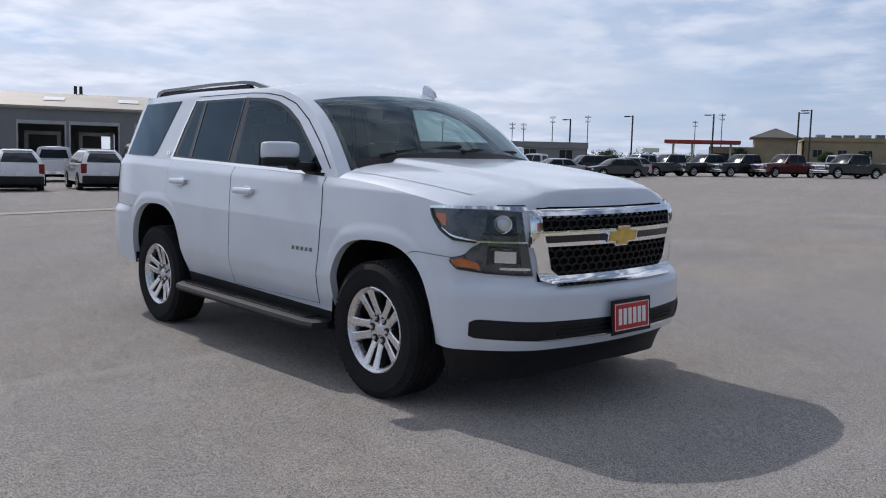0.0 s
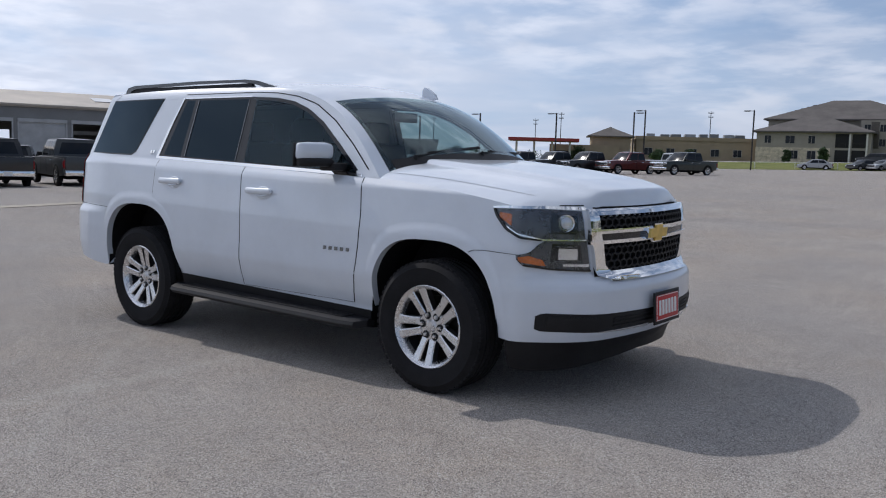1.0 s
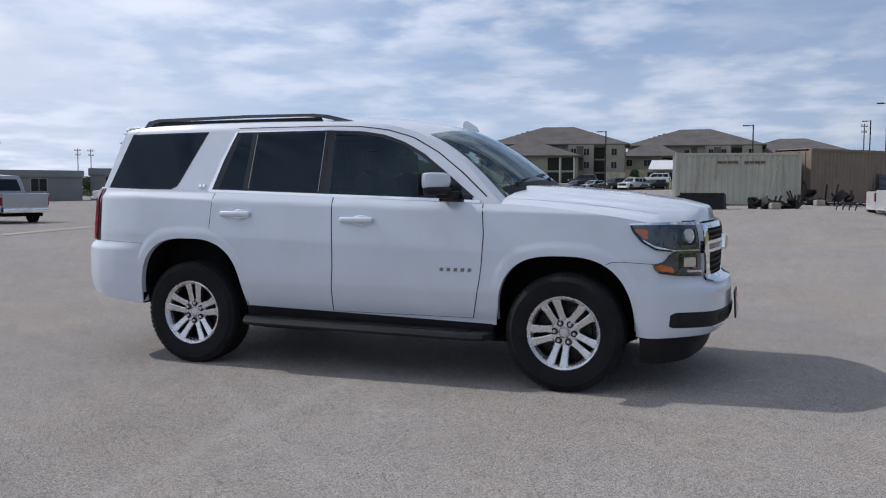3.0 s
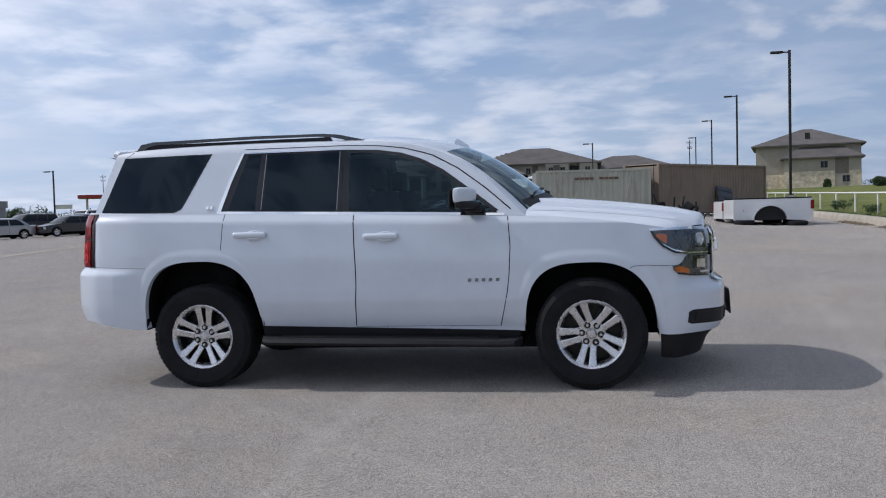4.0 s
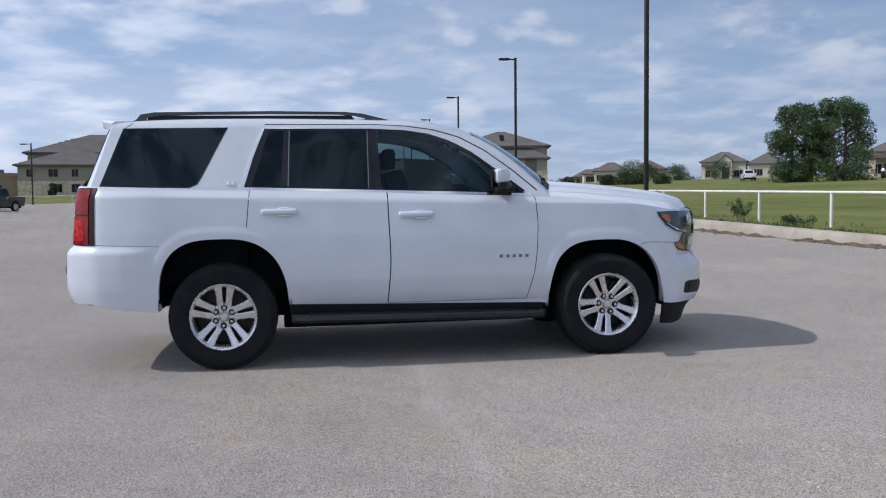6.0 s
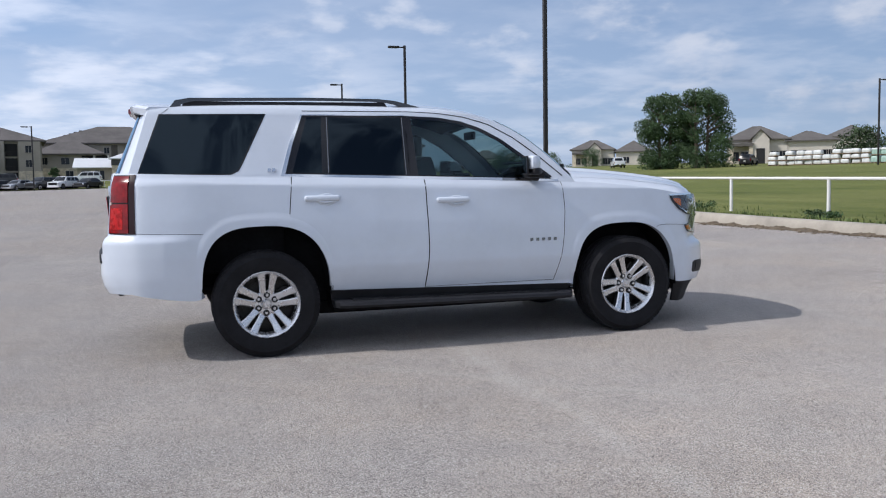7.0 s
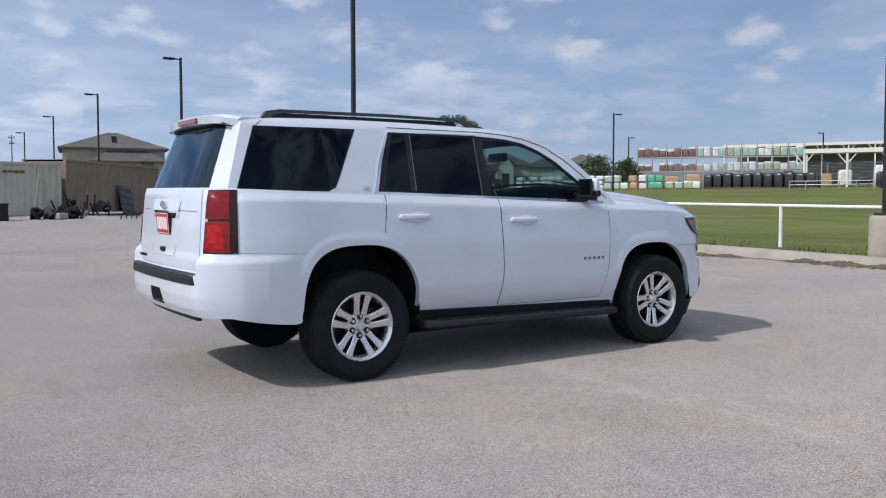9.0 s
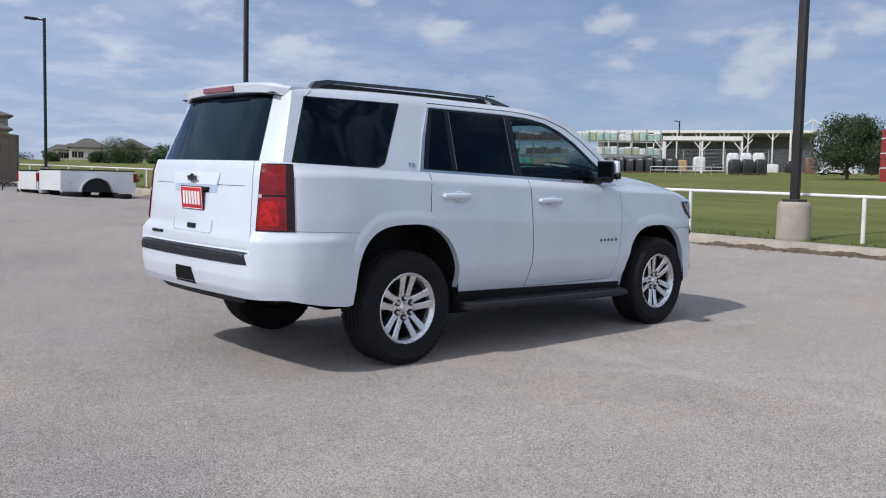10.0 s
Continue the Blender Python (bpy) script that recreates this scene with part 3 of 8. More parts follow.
PILLAR = ((0.995, 1.2262), (0.64, 1.592), (0.42, 1.812), (-0.30, 1.822))
CROWN = ((1.20, 1.30), (0.76, 1.64), (0.54, 1.880), (-0.30, 1.892))


def cabin_half(z, x=0.0):
    return 0.905 - 0.055 * (max(0.0, -1.55 - x) / 0.8) ** 1.6 - (z - 1.30) * 0.285 - 0.06 * max(0, z - 1.62) ** 2 - 0.9 * max(0, z - 1.765) ** 2 * 6


def cabin(x, z, off=0.0):
    return (float(x), float(cabin_half(z, x) + off), float(z + off * 0.3))


REAR_LOW, REAR_TOP = (-2.385, 1.345), (-2.240, 1.80)


def roof_edge(x):
    return 1.822 + 0.016 * math.sin(math.pi * min(1, max(0, (x + 2.225) / 1.925)))


def cabin_side():
    def bottom(f):
        x = 0.995 + (REAR_LOW[0] - 0.995) * f
        return np.array((x, belt(x) - 0.004))

    def top(f):
        x = -0.30 + (REAR_TOP[0] + 0.30) * f
        return np.array((x, roof_edge(x) - 0.022 * max(0.0, (f - 0.86) / 0.14) ** 2))

    def at(f, v):
        a, r = cubic(PILLAR, v), np.array(REAR_LOW) + (np.array(REAR_TOP) - np.array(REAR_LOW)) * v
        c00, c10, c01, c11 = bottom(0), bottom(1), top(0), top(1)
        p = (1 - f) * a + f * r + (1 - v) * bottom(f) + v * top(f) - ((1 - f) * (1 - v) * c00 + f * (1 - v) * c10 + (1 - f) * v * c01 + f * v * c11)
        return cabin(p[0], p[1])
    vs, fs = grid(at, 170, 44)

    def inside(p):
        lo, hi = table(p[0], DOOR_LOW) - 0.007, table(p[0], DOOR_HIGH) + 0.006
        return -0.318 < p[0] < 0.78 and lo < p[2] < hi
    keep = [f for f in fs if not inside([sum(vs[i][k] for i in f) / 4 for k in range(3)])]
    return vs, keep


DOOR_LOW = [(-0.310, 1.302), (-0.10, 1.294), (0.40, 1.276), (0.775, 1.262)]
DOOR_HIGH = [(-0.318, 1.737), (-0.09, 1.722), (0.07, 1.694), (0.23, 1.640), (0.39, 1.554), (0.59, 1.405), (0.775, 1.263)]


def screen(s, f, off=0.0):
    """The windscreen and the roof ahead of the doors' rear edge; f runs from -1 to 1 across."""
    e, c = cubic(PILLAR, s), cubic(CROWN, s)
    k = 1 - abs(f) ** 2.2
    x, z = e[0] + (c[0] - e[0]) * k, e[1] + (c[1] - e[1]) * k
    return (float(x + off * 0.6), float(f * cabin_half(e[1])), float(z + off * 0.8))


def roof_at(a, b):
    x = -0.30 + (-2.225 + 0.30) * a
    f = 2 * b - 1
    ze = roof_edge(x) - 0.022 * max(0.0, (a - 0.86) / 0.14) ** 2
    zc = 1.888 + 0.012 * math.sin(math.pi * a) - 0.05 * max(0, a - 0.8)
    return (x - 0.05 * a * (1 - f * f), f * cabin_half(ze, x), ze + (zc - ze) * (1 - abs(f) ** 2.4))


def gate(v, f, off=0.0):
    """The rear end above the belt: v up, f across."""
    e = np.array(REAR_LOW) + (np.array(REAR_TOP) - np.array(REAR_LOW)) * v
    k = 1 - abs(f) ** 4
    return (float(e[0] - (0.070 + 0.045 * (1 - v)) * k - off), float(f * cabin_half(e[1], e[0])), float(e[1] + off * 0.4))


def both(g):
    return join(g, flipped_y(g))


def sides(name, g, mat, parent, label="", smooth=35):
    """One part on each side of the vehicle."""
    a = make(name, flipped_y(g), mat, parent, label, smooth)
    b = make(name, g, mat, parent, label, smooth)
    return a, b


def on_flank(x, z, off=0.0):
    return skin(u_side(x), z, off)


def seam_mid(z):
    return table(z, [(0.42, -0.274), (0.55, -0.262), (0.75, -0.247), (0.9, -0.249), (1.06, -0.256), (1.3, -0.262)])


def seam_front(z):
    return table(z, [(0.40, 0.785), (0.56, 0.826), (0.69, 0.855), (0.81, 0.871), (1.02, 0.884), (1.19, 0.872), (1.25, 0.865)])


def seam_rear(z):
    x = table(z, [(0.94, -1.300), (1.125, -1.283), (1.32, -1.264)])
    if z < 0.96:
        cx, a, z0, h = ARCHES[1]
        f = min(1, max(0, (z - z0) / (h + 0.015)))
        x = max(x, cx + (a + 0.012) * (1 - f ** 2.5) ** 0.4)
    return x


def wheel(name, parent, m, label):
    """A tyre, a rim with five twin spokes, nuts and cap; the outer face looks along -y."""
    root = new(name)
    root.parent, root.matrix_basis, root.empty_display_size = parent, m, 0.1
    root["label"] = label
    R, w = 0.388, 0.135
    prof = [(0.222, 0.10), (0.223, -0.105), (0.238, -0.118), (0.268, -0.128), (0.31, -0.136), (0.335, -0.134), (0.343, -0.137), (0.350, -0.131), (0.368, -0.120), (0.381, -0.108), (R, -0.098)]
    for y0 in (-0.064, -0.022, 0.022, 0.064):
        prof += [(R + 0.001, y0 - 0.008), (R - 0.009, y0 - 0.006), (R - 0.009, y0 + 0.006), (R + 0.001, y0 + 0.008)]
    prof += [(R, 0.098), (0.368, 0.120), (0.335, 0.135), (0.28, 0.128), (0.222, 0.10)]
    make("tyre", lathe(prof, 72, "y"), RUBBER, root, "black all-terrain rubber tyre", 40)
    lugs = []
    for i in range(64):  # shoulder blocks of the tread
        a = 2 * math.pi * i / 64
        for s in (-1, 1):
            lugs.append(moved(block(-0.013, 0.013, s * 0.100 - 0.016, s * 0.100 + 0.016, R - 0.018, R - 0.002), Matrix.Rotation(a + (0.03 if s > 0 else 0), 4, "Y")))
    make("tread", join(*lugs), RUBBER, root, "", 30)["kind"] = "stuff"
    rim = [(0.208, -0.066), (0.212, -0.085), (0.219, -0.106), (0.229, -0.117), (0.239, -0.125), (0.2455, -0.119), (0.239, -0.09), (0.224, -0.07)]
    make("rim", lathe(rim, 72, "y"), ALLOY, root, "silver alloy rim", 40)
    # the shade inside the wheel is put into the barrel's dark colour
    make("rim_barrel", lathe([(0.200, 0.09), (0.207, -0.02), (0.211, -0.070)], 56, "y"), POCKET, root, "inner barrel, its shade put into a dark colour", 40)
    make("brake_disc", join(lathe([(0.07, -0.005), (0.17, -0.005), (0.17, 0.015), (0.07, 0.015)], 40, "y"), lathe([(0.0, 0.012), (0.204, 0.012), (0.206, 0.05)], 40, "y")), DARK_METAL, root, "", 40)
    make("caliper", moved(block(-0.05, 0.05, -0.04, 0.03, 0.11, 0.185, 0.012), Matrix.Rotation(radians(60), 4, "Y")), DARK_METAL, root)
    for k in range(5):
        a = Matrix.Rotation(radians(72 * k), 4, "Y")
        arms = []
        for s in (-1, 1):
            ring = []
            for r, off, wd, front, back in ((0.080, 0.0275, 0.0250, -0.080, -0.03), (0.118, 0.0325, 0.0225, -0.088, -0.035), (0.168, 0.0385, 0.0240, -0.099, -0.045), (0.226, 0.0480, 0.0310, -0.113, -0.06)):
                cx = s * off
                ring.append([(cx - wd, back, r), (cx - wd, front + 0.006, r), (cx - wd * 0.72, front, r), (cx + wd * 0.72, front, r), (cx + wd, front + 0.006, r), (cx + wd, back, r)])
            vs = [p for q in ring for p in q]
            fs = [(i * 6 + j, i * 6 + (j + 1) % 6, (i + 1) * 6 + (j + 1) % 6, (i + 1) * 6 + j) for i in range(3) for j in range(6)] + [tuple(range(6)), tuple(range(23, 17, -1))]
            arms.append((vs, fs))
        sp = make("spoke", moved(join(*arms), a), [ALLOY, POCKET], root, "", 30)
        for i, p in enumerate(sp.data.polygons):  # dark flanks, machined faces
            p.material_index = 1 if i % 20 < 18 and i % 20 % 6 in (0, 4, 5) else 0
    hub = [(0.0, -0.088), (0.030, -0.087), (0.034, -0.080), (0.040, -0.074), (0.085, -0.074), (0.096, -0.066), (0.098, -0.03)]
    make("hub", lathe(hub, 36, "y"), ALLOY, root, "", 35)
    make("centre_cap", lathe([(0.0, -0.0925), (0.024, -0.092), (0.028, -0.086)], 28, "y"), ALLOY, root, "", 40)
    for k in range(6):
        a = radians(60 * k + 30)
        nut = moved(lathe([(0.0, -0.092), (0.0095, -0.092), (0.0125, -0.086), (0.013, -0.070)], 6, "y"), Matrix.Translation((0.066 * math.cos(a), 0, 0.066 * math.sin(a))))
        cup = moved(lathe([(0.0130, -0.0775), (0.0230, -0.0785), (0.0240, -0.070)], 16, "y"), Matrix.Translation((0.066 * math.cos(a), 0, 0.066 * math.sin(a))))
        n = make("wheel_nut", nut, ALLOY, root, "", 40)
        make("nut_recess", cup, BLACK_TRIM, root, "", 40)
    return root


def hex_mesh(u0, u1, z0, z1, pitch, off):
    """Honeycomb bars over a stretch of the nose."""
    gs = []
    w, t = pitch, 0.010
    rows = int((z1 - z0) / (w * 0.62)) + 1
    for r in range(rows + 1):
        z = z0 + r * w * 0.62
        n = int((u1 - u0) / w) + 1
        for c in range(-1, n + 1):
            u = u0 + (c + 0.5 * (r % 2)) * w
            hexa = [(u + w * 0.5 * math.cos(a) * 1.02, z + w * 0.36 * math.sin(a)) for a in (math.pi / 6 + k * math.pi / 3 for k in range(6))]
            for k in range(3):
                (ua, za), (ub, zb) = hexa[k], hexa[k + 1]
                if not (u0 <= (ua + ub) / 2 <= u1 and z0 <= (za + zb) / 2 <= z1):
                    continue
                za, zb = min(max(za, z0), z1), min(max(zb, z0), z1)
                d = Vector((ub - ua, zb - za))
                if d.length < 1e-4:
                    continue
                d = Vector((-d.y, d.x)).normalized() * t * 0.5
                q = [(ua - d.x, za - d.y), (ub - d.x, zb - d.y), (ub + d.x, zb + d.y), (ua + d.x, za + d.y)]
                gs.append(([surf(p[0], p[1], off) for p in q] + [surf(p[0], p[1], off - 0.02) for p in q], [(0, 1, 2, 3), (0, 4, 5, 1), (2, 6, 7, 3), (1, 5, 6, 2), (3, 7, 4, 0)]))
    return join(*gs)


def surf(u, z, off=0.0):
    """skin(), carried across the middle of the nose to negative u."""
    if u < 0:
        x, y, z = skin(-u, z, off)
        return (x, -y, z)
    return skin(u, z, off)


def rear_surf(u, z, off=0.0):
    """skin() counted from the middle of the tail."""
    x, y, z = skin(U_END - abs(u), z, off)
    return (x, y if u >= 0 else -y, z)


def capsule(x0, x1, y, z, r, flat=0.6, n=10):
    """A bar along x with rounded ends, flattened along y."""
    prof = [(0.0, x0)] + [(r * math.sin(a), x0 + r * (1 - math.cos(a))) for a in np.linspace(0.3, math.pi / 2, 5)] + [(r * math.sin(a), x1 - r * (1 - math.cos(a))) for a in np.linspace(math.pi / 2, 0.3, 5)] + [(0.0, x1)]
    g = lathe(prof, n, "x")
    return [(px, y + py * flat, z + pz) for px, py, pz in g[0]], g[1]


BRIGHT_RED = varied("bright_red_reflector", (0.46, 0.010, 0.009), 0.28, amount=0.55, scale=22, fine=70, spec=0.3)
BRAKE_LENS = material("brake_lens", (0.20, 0.035, 0.04), 0.25, coat=0.5)
RAIL = varied("satin_black_rail", (0.035, 0.036, 0.04), 0.2, 0.35, amount=0.2, scale=6, fine=90, coat=0.9)
LAMP_GREY = varied("lamp_inner_grey", (0.125, 0.125, 0.13), 0.28, 0.75, amount=0.3, scale=18, fine=70)
MIRROR = material("dark_mirror_glass", (0.16, 0.17, 0.19), 0.03, 1.0)
BADGE = material("satin_badge", (0.22, 0.225, 0.235), 0.25, 0.85)


def build_suv():
    car = thing("suv", SUV, "white full-size four-door suv with dark tinted windows, parked on the lot", "car")
    P = lambda name, g, mat, label="", smooth=35: make(name, g, mat, car, label, smooth)
    body = P("body", both(lower_body()), WHITE, "white painted lower body", 32)
    P("bonnet", bonnet(), WHITE, "white bonnet", 40)
    for q in (-1, 1):  # the gap between bonnet and wing, and the crease that runs from the lamp to the pillar
        def shut(f, g):
            u = u_side(1.0 + 1.02 * f) + 0.0
            x, y, _ = skin(u, 1.1)
            ze = belt(x)
            x, y, _ = skin(u, ze)
            k = 0.925 - 0.05 * f
            zh = 1.33 - 0.065 * (x - 1.05) - 0.042 * (x - 1.05) ** 2 - 40.0 * max(0, x - 2.252) ** 2
            return (x, q * (k * y + 0.004 * (g - 0.5)), ze + (max(zh, ze) - ze) * (1 - k ** 5.2) + 0.0016)
        P("bonnet_gap", grid(shut, 30, 1), SEAM)
    roof = P("roof", join(grid(lambda s, f: screen(0.56 + 0.44 * s, 2 * f - 1), 14, 30), grid(roof_at, 24, 30)), WHITE, "white roof", 40)
    sides("cabin_side", cabin_side(), WHITE, car, "white pillars and window surround", 40)
    # A surround for the windscreen and the rear glass
    for q in (-1, 1):
        P("windscreen_pillar", grid(lambda s, f: screen(0.6 * s, q * (1 - 0.09 * f)), 16, 3), WHITE, "", 40)
    for q in (-1, 1):
        P("pillar_base", grid(lambda s, f: screen(-0.10 + 0.115 * s, q * (1.0 - 0.19 * f), 0.006 * f), 5, 6), WHITE, "", 50)
    P("windscreen", grid(lambda s, f: screen(-0.02 + 0.60 * s, 0.92 * (2 * f - 1), 0.003), 18, 26), CLEAR, "curved windscreen reflecting the clouds", 60)
    P("windscreen_border", join(grid(lambda s, f: screen(-0.02 + 0.60 * s, 0.885 + 0.035 * f, 0.001), 14, 2), grid(lambda s, f: screen(-0.02 + 0.60 * s, -0.885 - 0.035 * f, 0.001), 14, 2), grid(lambda s, f: screen(0.535 + 0.045 * s, 0.92 * (2 * f - 1), 0.001), 2, 24)), GLOSS_BLACK, "", 60)
    # cowl and wipers
    P("cowl", grid(lambda a, b: (lambda p: (p[0] + 0.06 - 0.10 * a, p[1], p[2] - 0.012 + 0.02 * a))(screen(0.0, 0.84 * (2 * b - 1))), 3, 24), BLACK_TRIM, "black cowl panel", 40)
    P("cowl_edge", grid(lambda a, b: screen(0.01 + 0.075 * a, 0.875 * (2 * b - 1), 0.007), 3, 30), BLACK_TRIM, "black plastic strip below the windscreen", 50)
    for y0, y1 in ((-0.62, 0.02), (0.0, 0.66)):
        base, tip = screen(0.085, y0 / 0.9, 0.016), screen(0.115, y1 / 0.9, 0.016)
        P("wiper", join(tube([base, tip], 0.007, 6), tube([screen(0.10, y0 / 0.9 + 0.12, 0.011), screen(0.125, y1 / 0.9, 0.011)], 0.006, 6), rod((base[0], base[1], base[2] - 0.05), (base[0], base[1], base[2] + 0.004), 0.016)), BLACK_TRIM)
    # side glass
    quarter = ruled([(-2.318, 1.347), (-2.158, 1.762)], [(-1.70, 1.338), (-1.665, 1.342), (-1.638, 1.366), (-1.445, 1.742), (-1.430, 1.764)], cabin, 14, 8, 0.003, 0.01)
    sides("quarter_window", quarter, TINT, car, "dark privacy glass", 60)
    q_seal = ruled([(-2.328, 1.339), (-2.166, 1.770)], [(-1.69, 1.329), (-1.655, 1.334), (-1.625, 1.362), (-1.432, 1.742), (-1.416, 1.772)], cabin, 14, 8, 0.0015, 0.01)
    sides("quarter_window_seal", q_seal, GLOSS_BLACK, car, "", 60)
    dlo_top = [(-0.37, 1.748), (-0.10, 1.735), (0.08, 1.706), (0.24, 1.652), (0.40, 1.566), (0.60, 1.418), (0.80, 1.262)]
    frame_r = ruled([(-1.310, 1.322), (-1.238, 1.55), (-1.152, 1.762)], [(-0.36, 1.288), (-0.36, 1.757)], cabin, 12, 8, 0.0015, 0.01)
    frame_f = join(ruled(DOOR_HIGH, [(x, z + 0.011) for x, z in dlo_top], cabin, 2, 26, 0.0015, 0.012),
                   ruled([(-0.37, 1.288), (-0.10, 1.279), (0.40, 1.259), (0.82, 1.243)], [(-0.300, 1.302)] + DOOR_LOW[1:], cabin, 2, 20, 0.0015, 0.012),
                   ruled([(-0.37, 1.288), (-0.37, 1.757)], [(-0.300, 1.302), (-0.318, 1.737)], cabin, 3, 8, 0.0015, 0.012))
    sides("window_frame", join(frame_r, frame_f), PILLAR_BLACK, car, "satin black door pillars", 60)
    sides("rear_vent_window", ruled([(-1.250, 1.338), (-1.118, 1.748)], [(-1.035, 1.329), (-1.012, 1.746)], cabin, 6, 8, 0.003, 0.006), TINT, car, "", 60)
    sides("rear_door_window", ruled([(-0.974, 1.327), (-0.960, 1.745)], [(-0.405, 1.306), (-0.400, 1.742)], cabin, 10, 8, 0.003, 0.006), TINT, car, "dark privacy glass", 60)
    sides("front_door_window", ruled([(-0.300, 1.302), (-0.10, 1.294), (0.40, 1.276), (0.775, 1.262)], [(-0.318, 1.737), (-0.09, 1.722), (0.07, 1.694), (0.23, 1.640), (0.39, 1.554), (0.59, 1.405), (0.775, 1.263)], cabin, 8, 22, 0.003, 0.006), DOOR_GLASS, car, "lightly tinted front door glass", 60)
    sides("window_divider", ruled([(-1.035, 1.330), (-1.012, 1.745)], [(-0.990, 1.330), (-0.974, 1.745)], cabin, 1, 6, 0.006, 0.006), PILLAR_BLACK, car, "", 60)
    sides("divider_edge", ruled([(-0.990, 1.330), (-0.974, 1.745)], [(-0.983, 1.330), (-0.967, 1.745)], cabin, 1, 6, 0.007, 0.004), BADGE, car, "thin satin edge strip", 60)
    sides("pillar_edge", ruled([(-0.398, 1.308), (-0.394, 1.742)], [(-0.392, 1.308), (-0.388, 1.742)], cabin, 1, 6, 0.006, 0.004), BADGE, car, "thin satin edge strip", 60)
    sides("belt_strip", ruled([(-1.335, 1.308), (0.30, 1.252), (0.845, 1.232)], [(-1.335, 1.328), (0.30, 1.272), (0.845, 1.250)], cabin, 2, 20, 0.006, 0.01), CHROME, car, "bright belt strip", 60)
    sides("pillar_strip", ruled([(-1.338, 1.315), (-1.262, 1.55), (-1.165, 1.765)], [(-1.308, 1.315), (-1.236, 1.55), (-1.150, 1.765)], cabin, 2, 8, 0.007, 0.01), CHROME, car, "bright pillar strip", 60)
    sides("top_strip", ruled([(-1.150, 1.760), (-0.37, 1.757)], [(-1.140, 1.768), (-0.37, 1.765)], cabin, 1, 10, 0.006, 0.008), CHROME, car, "", 60)
    sides("roof_seam", join(ruled([(-1.15, 1.792), (-0.32, 1.788), (-0.10, 1.776), (0.10, 1.748), (0.30, 1.692), (0.50, 1.584), (0.70, 1.436), (0.885, 1.275)], [(-1.15, 1.797), (-0.32, 1.793), (-0.095, 1.781), (0.107, 1.753), (0.307, 1.697), (0.507, 1.589), (0.707, 1.441), (0.892, 1.28)], cabin, 1, 40, 0.0015),
                            ruled([(-2.16, 1.765), (-2.10, 1.812)], [(-2.155, 1.765), (-2.095, 1.812)], cabin, 1, 4, 0.0015)), SEAM, car, "", 60)
    # doors, each a shell just proud of a dark gap
    zs_f, zs_r = np.linspace(0.452, 1.230, 22), np.linspace(0.462, 1.306, 26)
    zm_f, zm_r = np.linspace(0.452, 1.270, 22), np.linspace(0.462, 1.271, 26)
    gap_f = ruled([(seam_mid(z) - 0.0020, z - (0.003 if k == 0 else 0)) for k, z in enumerate(zm_f)], [(seam_front(z) + 0.0020, z - (0.003 if k == 0 else 0)) for k, z in enumerate(zs_f)], on_flank, 14, 30, 0.0008)
    gap_r = ruled([(seam_rear(z) - 0.0020, z) for z in zs_r], [(seam_mid(z) + 0.0020, z) for z in zm_r], on_flank, 14, 40, 0.0008)
    door_f = ruled([(seam_mid(z) + 0.0042, z) for z in zm_f], [(seam_front(z) - 0.0042, z) for z in zs_f], on_flank, 20, 34, 0.003, 0.002)
    door_r = ruled([(seam_rear(z) + 0.0042, z) for z in zs_r], [(seam_mid(z) - 0.0042, z) for z in zm_r], on_flank, 20, 44, 0.003, 0.002)
    sides("door_gap", join(gap_f, gap_r), SEAM, car)
    for s, (df, dr) in zip((-1, 1), zip(sides("front_door", door_f, WHITE, car, "white front door", 30), sides("rear_door", door_r, WHITE, car, "white rear door", 30))):
        for d, x0, z0 in ((df, -0.185, 1.112), (dr, -1.185, 1.148)):
            y = on_flank(x0 + 0.13, z0)[1]
            g = join(capsule(x0, x0 + 0.265, y + 0.026, z0, 0.022, 0.55), capsule(x0 + 0.01, x0 + 0.055, y + 0.010, z0, 0.017, 1.0), capsule(x0 + 0.21, x0 + 0.255, y + 0.010, z0, 0.017, 1.0))
            make("door_handle", g if s > 0 else flipped_y(g), WHITE, d, "white pull handle", 60)
            cup = moved(lathe([(0.0, 0.0040), (0.028, 0.0045), (0.043, 0.0095), (0.050, 0.0095), (0.058, 0.003)], 28, "y"), Matrix.Translation((x0 + 0.165, y, z0 - 0.012)) @ Matrix.Diagonal((1.35, 1, 0.80, 1)))
            pull = [(x0 + 0.165 + 0.058 * math.cos(a), y + 0.019 + 0.006 * math.sin(a), z0 - 0.014 - 0.016 * abs(math.sin(a)) ** 0.7) for a in [math.pi * k / 10 for k in range(11)]]
            make("pull_lip", (lambda q: q if s > 0 else flipped_y(q))(tube(pull, 0.007, 8)), WHITE, d, "", 60)
            make("handle_recess", cup if s > 0 else flipped_y(cup), WHITE, d, "", 60)
    # dark bars that stand for the model lettering on the doors
    for k in range(5):
        g = ruled([(0.575 + 0.050 * k, 0.772), (0.578 + 0.050 * k, 0.795)], [(0.600 + 0.050 * k, 0.772), (0.602 + 0.050 * k, 0.795)], on_flank, 2, 2, 0.008, 0.006)
        sides("model_badge_bar", g, BADGE, car)
    for k in range(2):
        g = ruled([(-1.43 + 0.032 * k, 1.346), (-1.428 + 0.032 * k, 1.370)], [(-1.408 + 0.032 * k, 1.346), (-1.406 + 0.032 * k, 1.370)], cabin, 2, 2, 0.006, 0.005)
        sides("trim_badge_bar", g, CHROME, car)
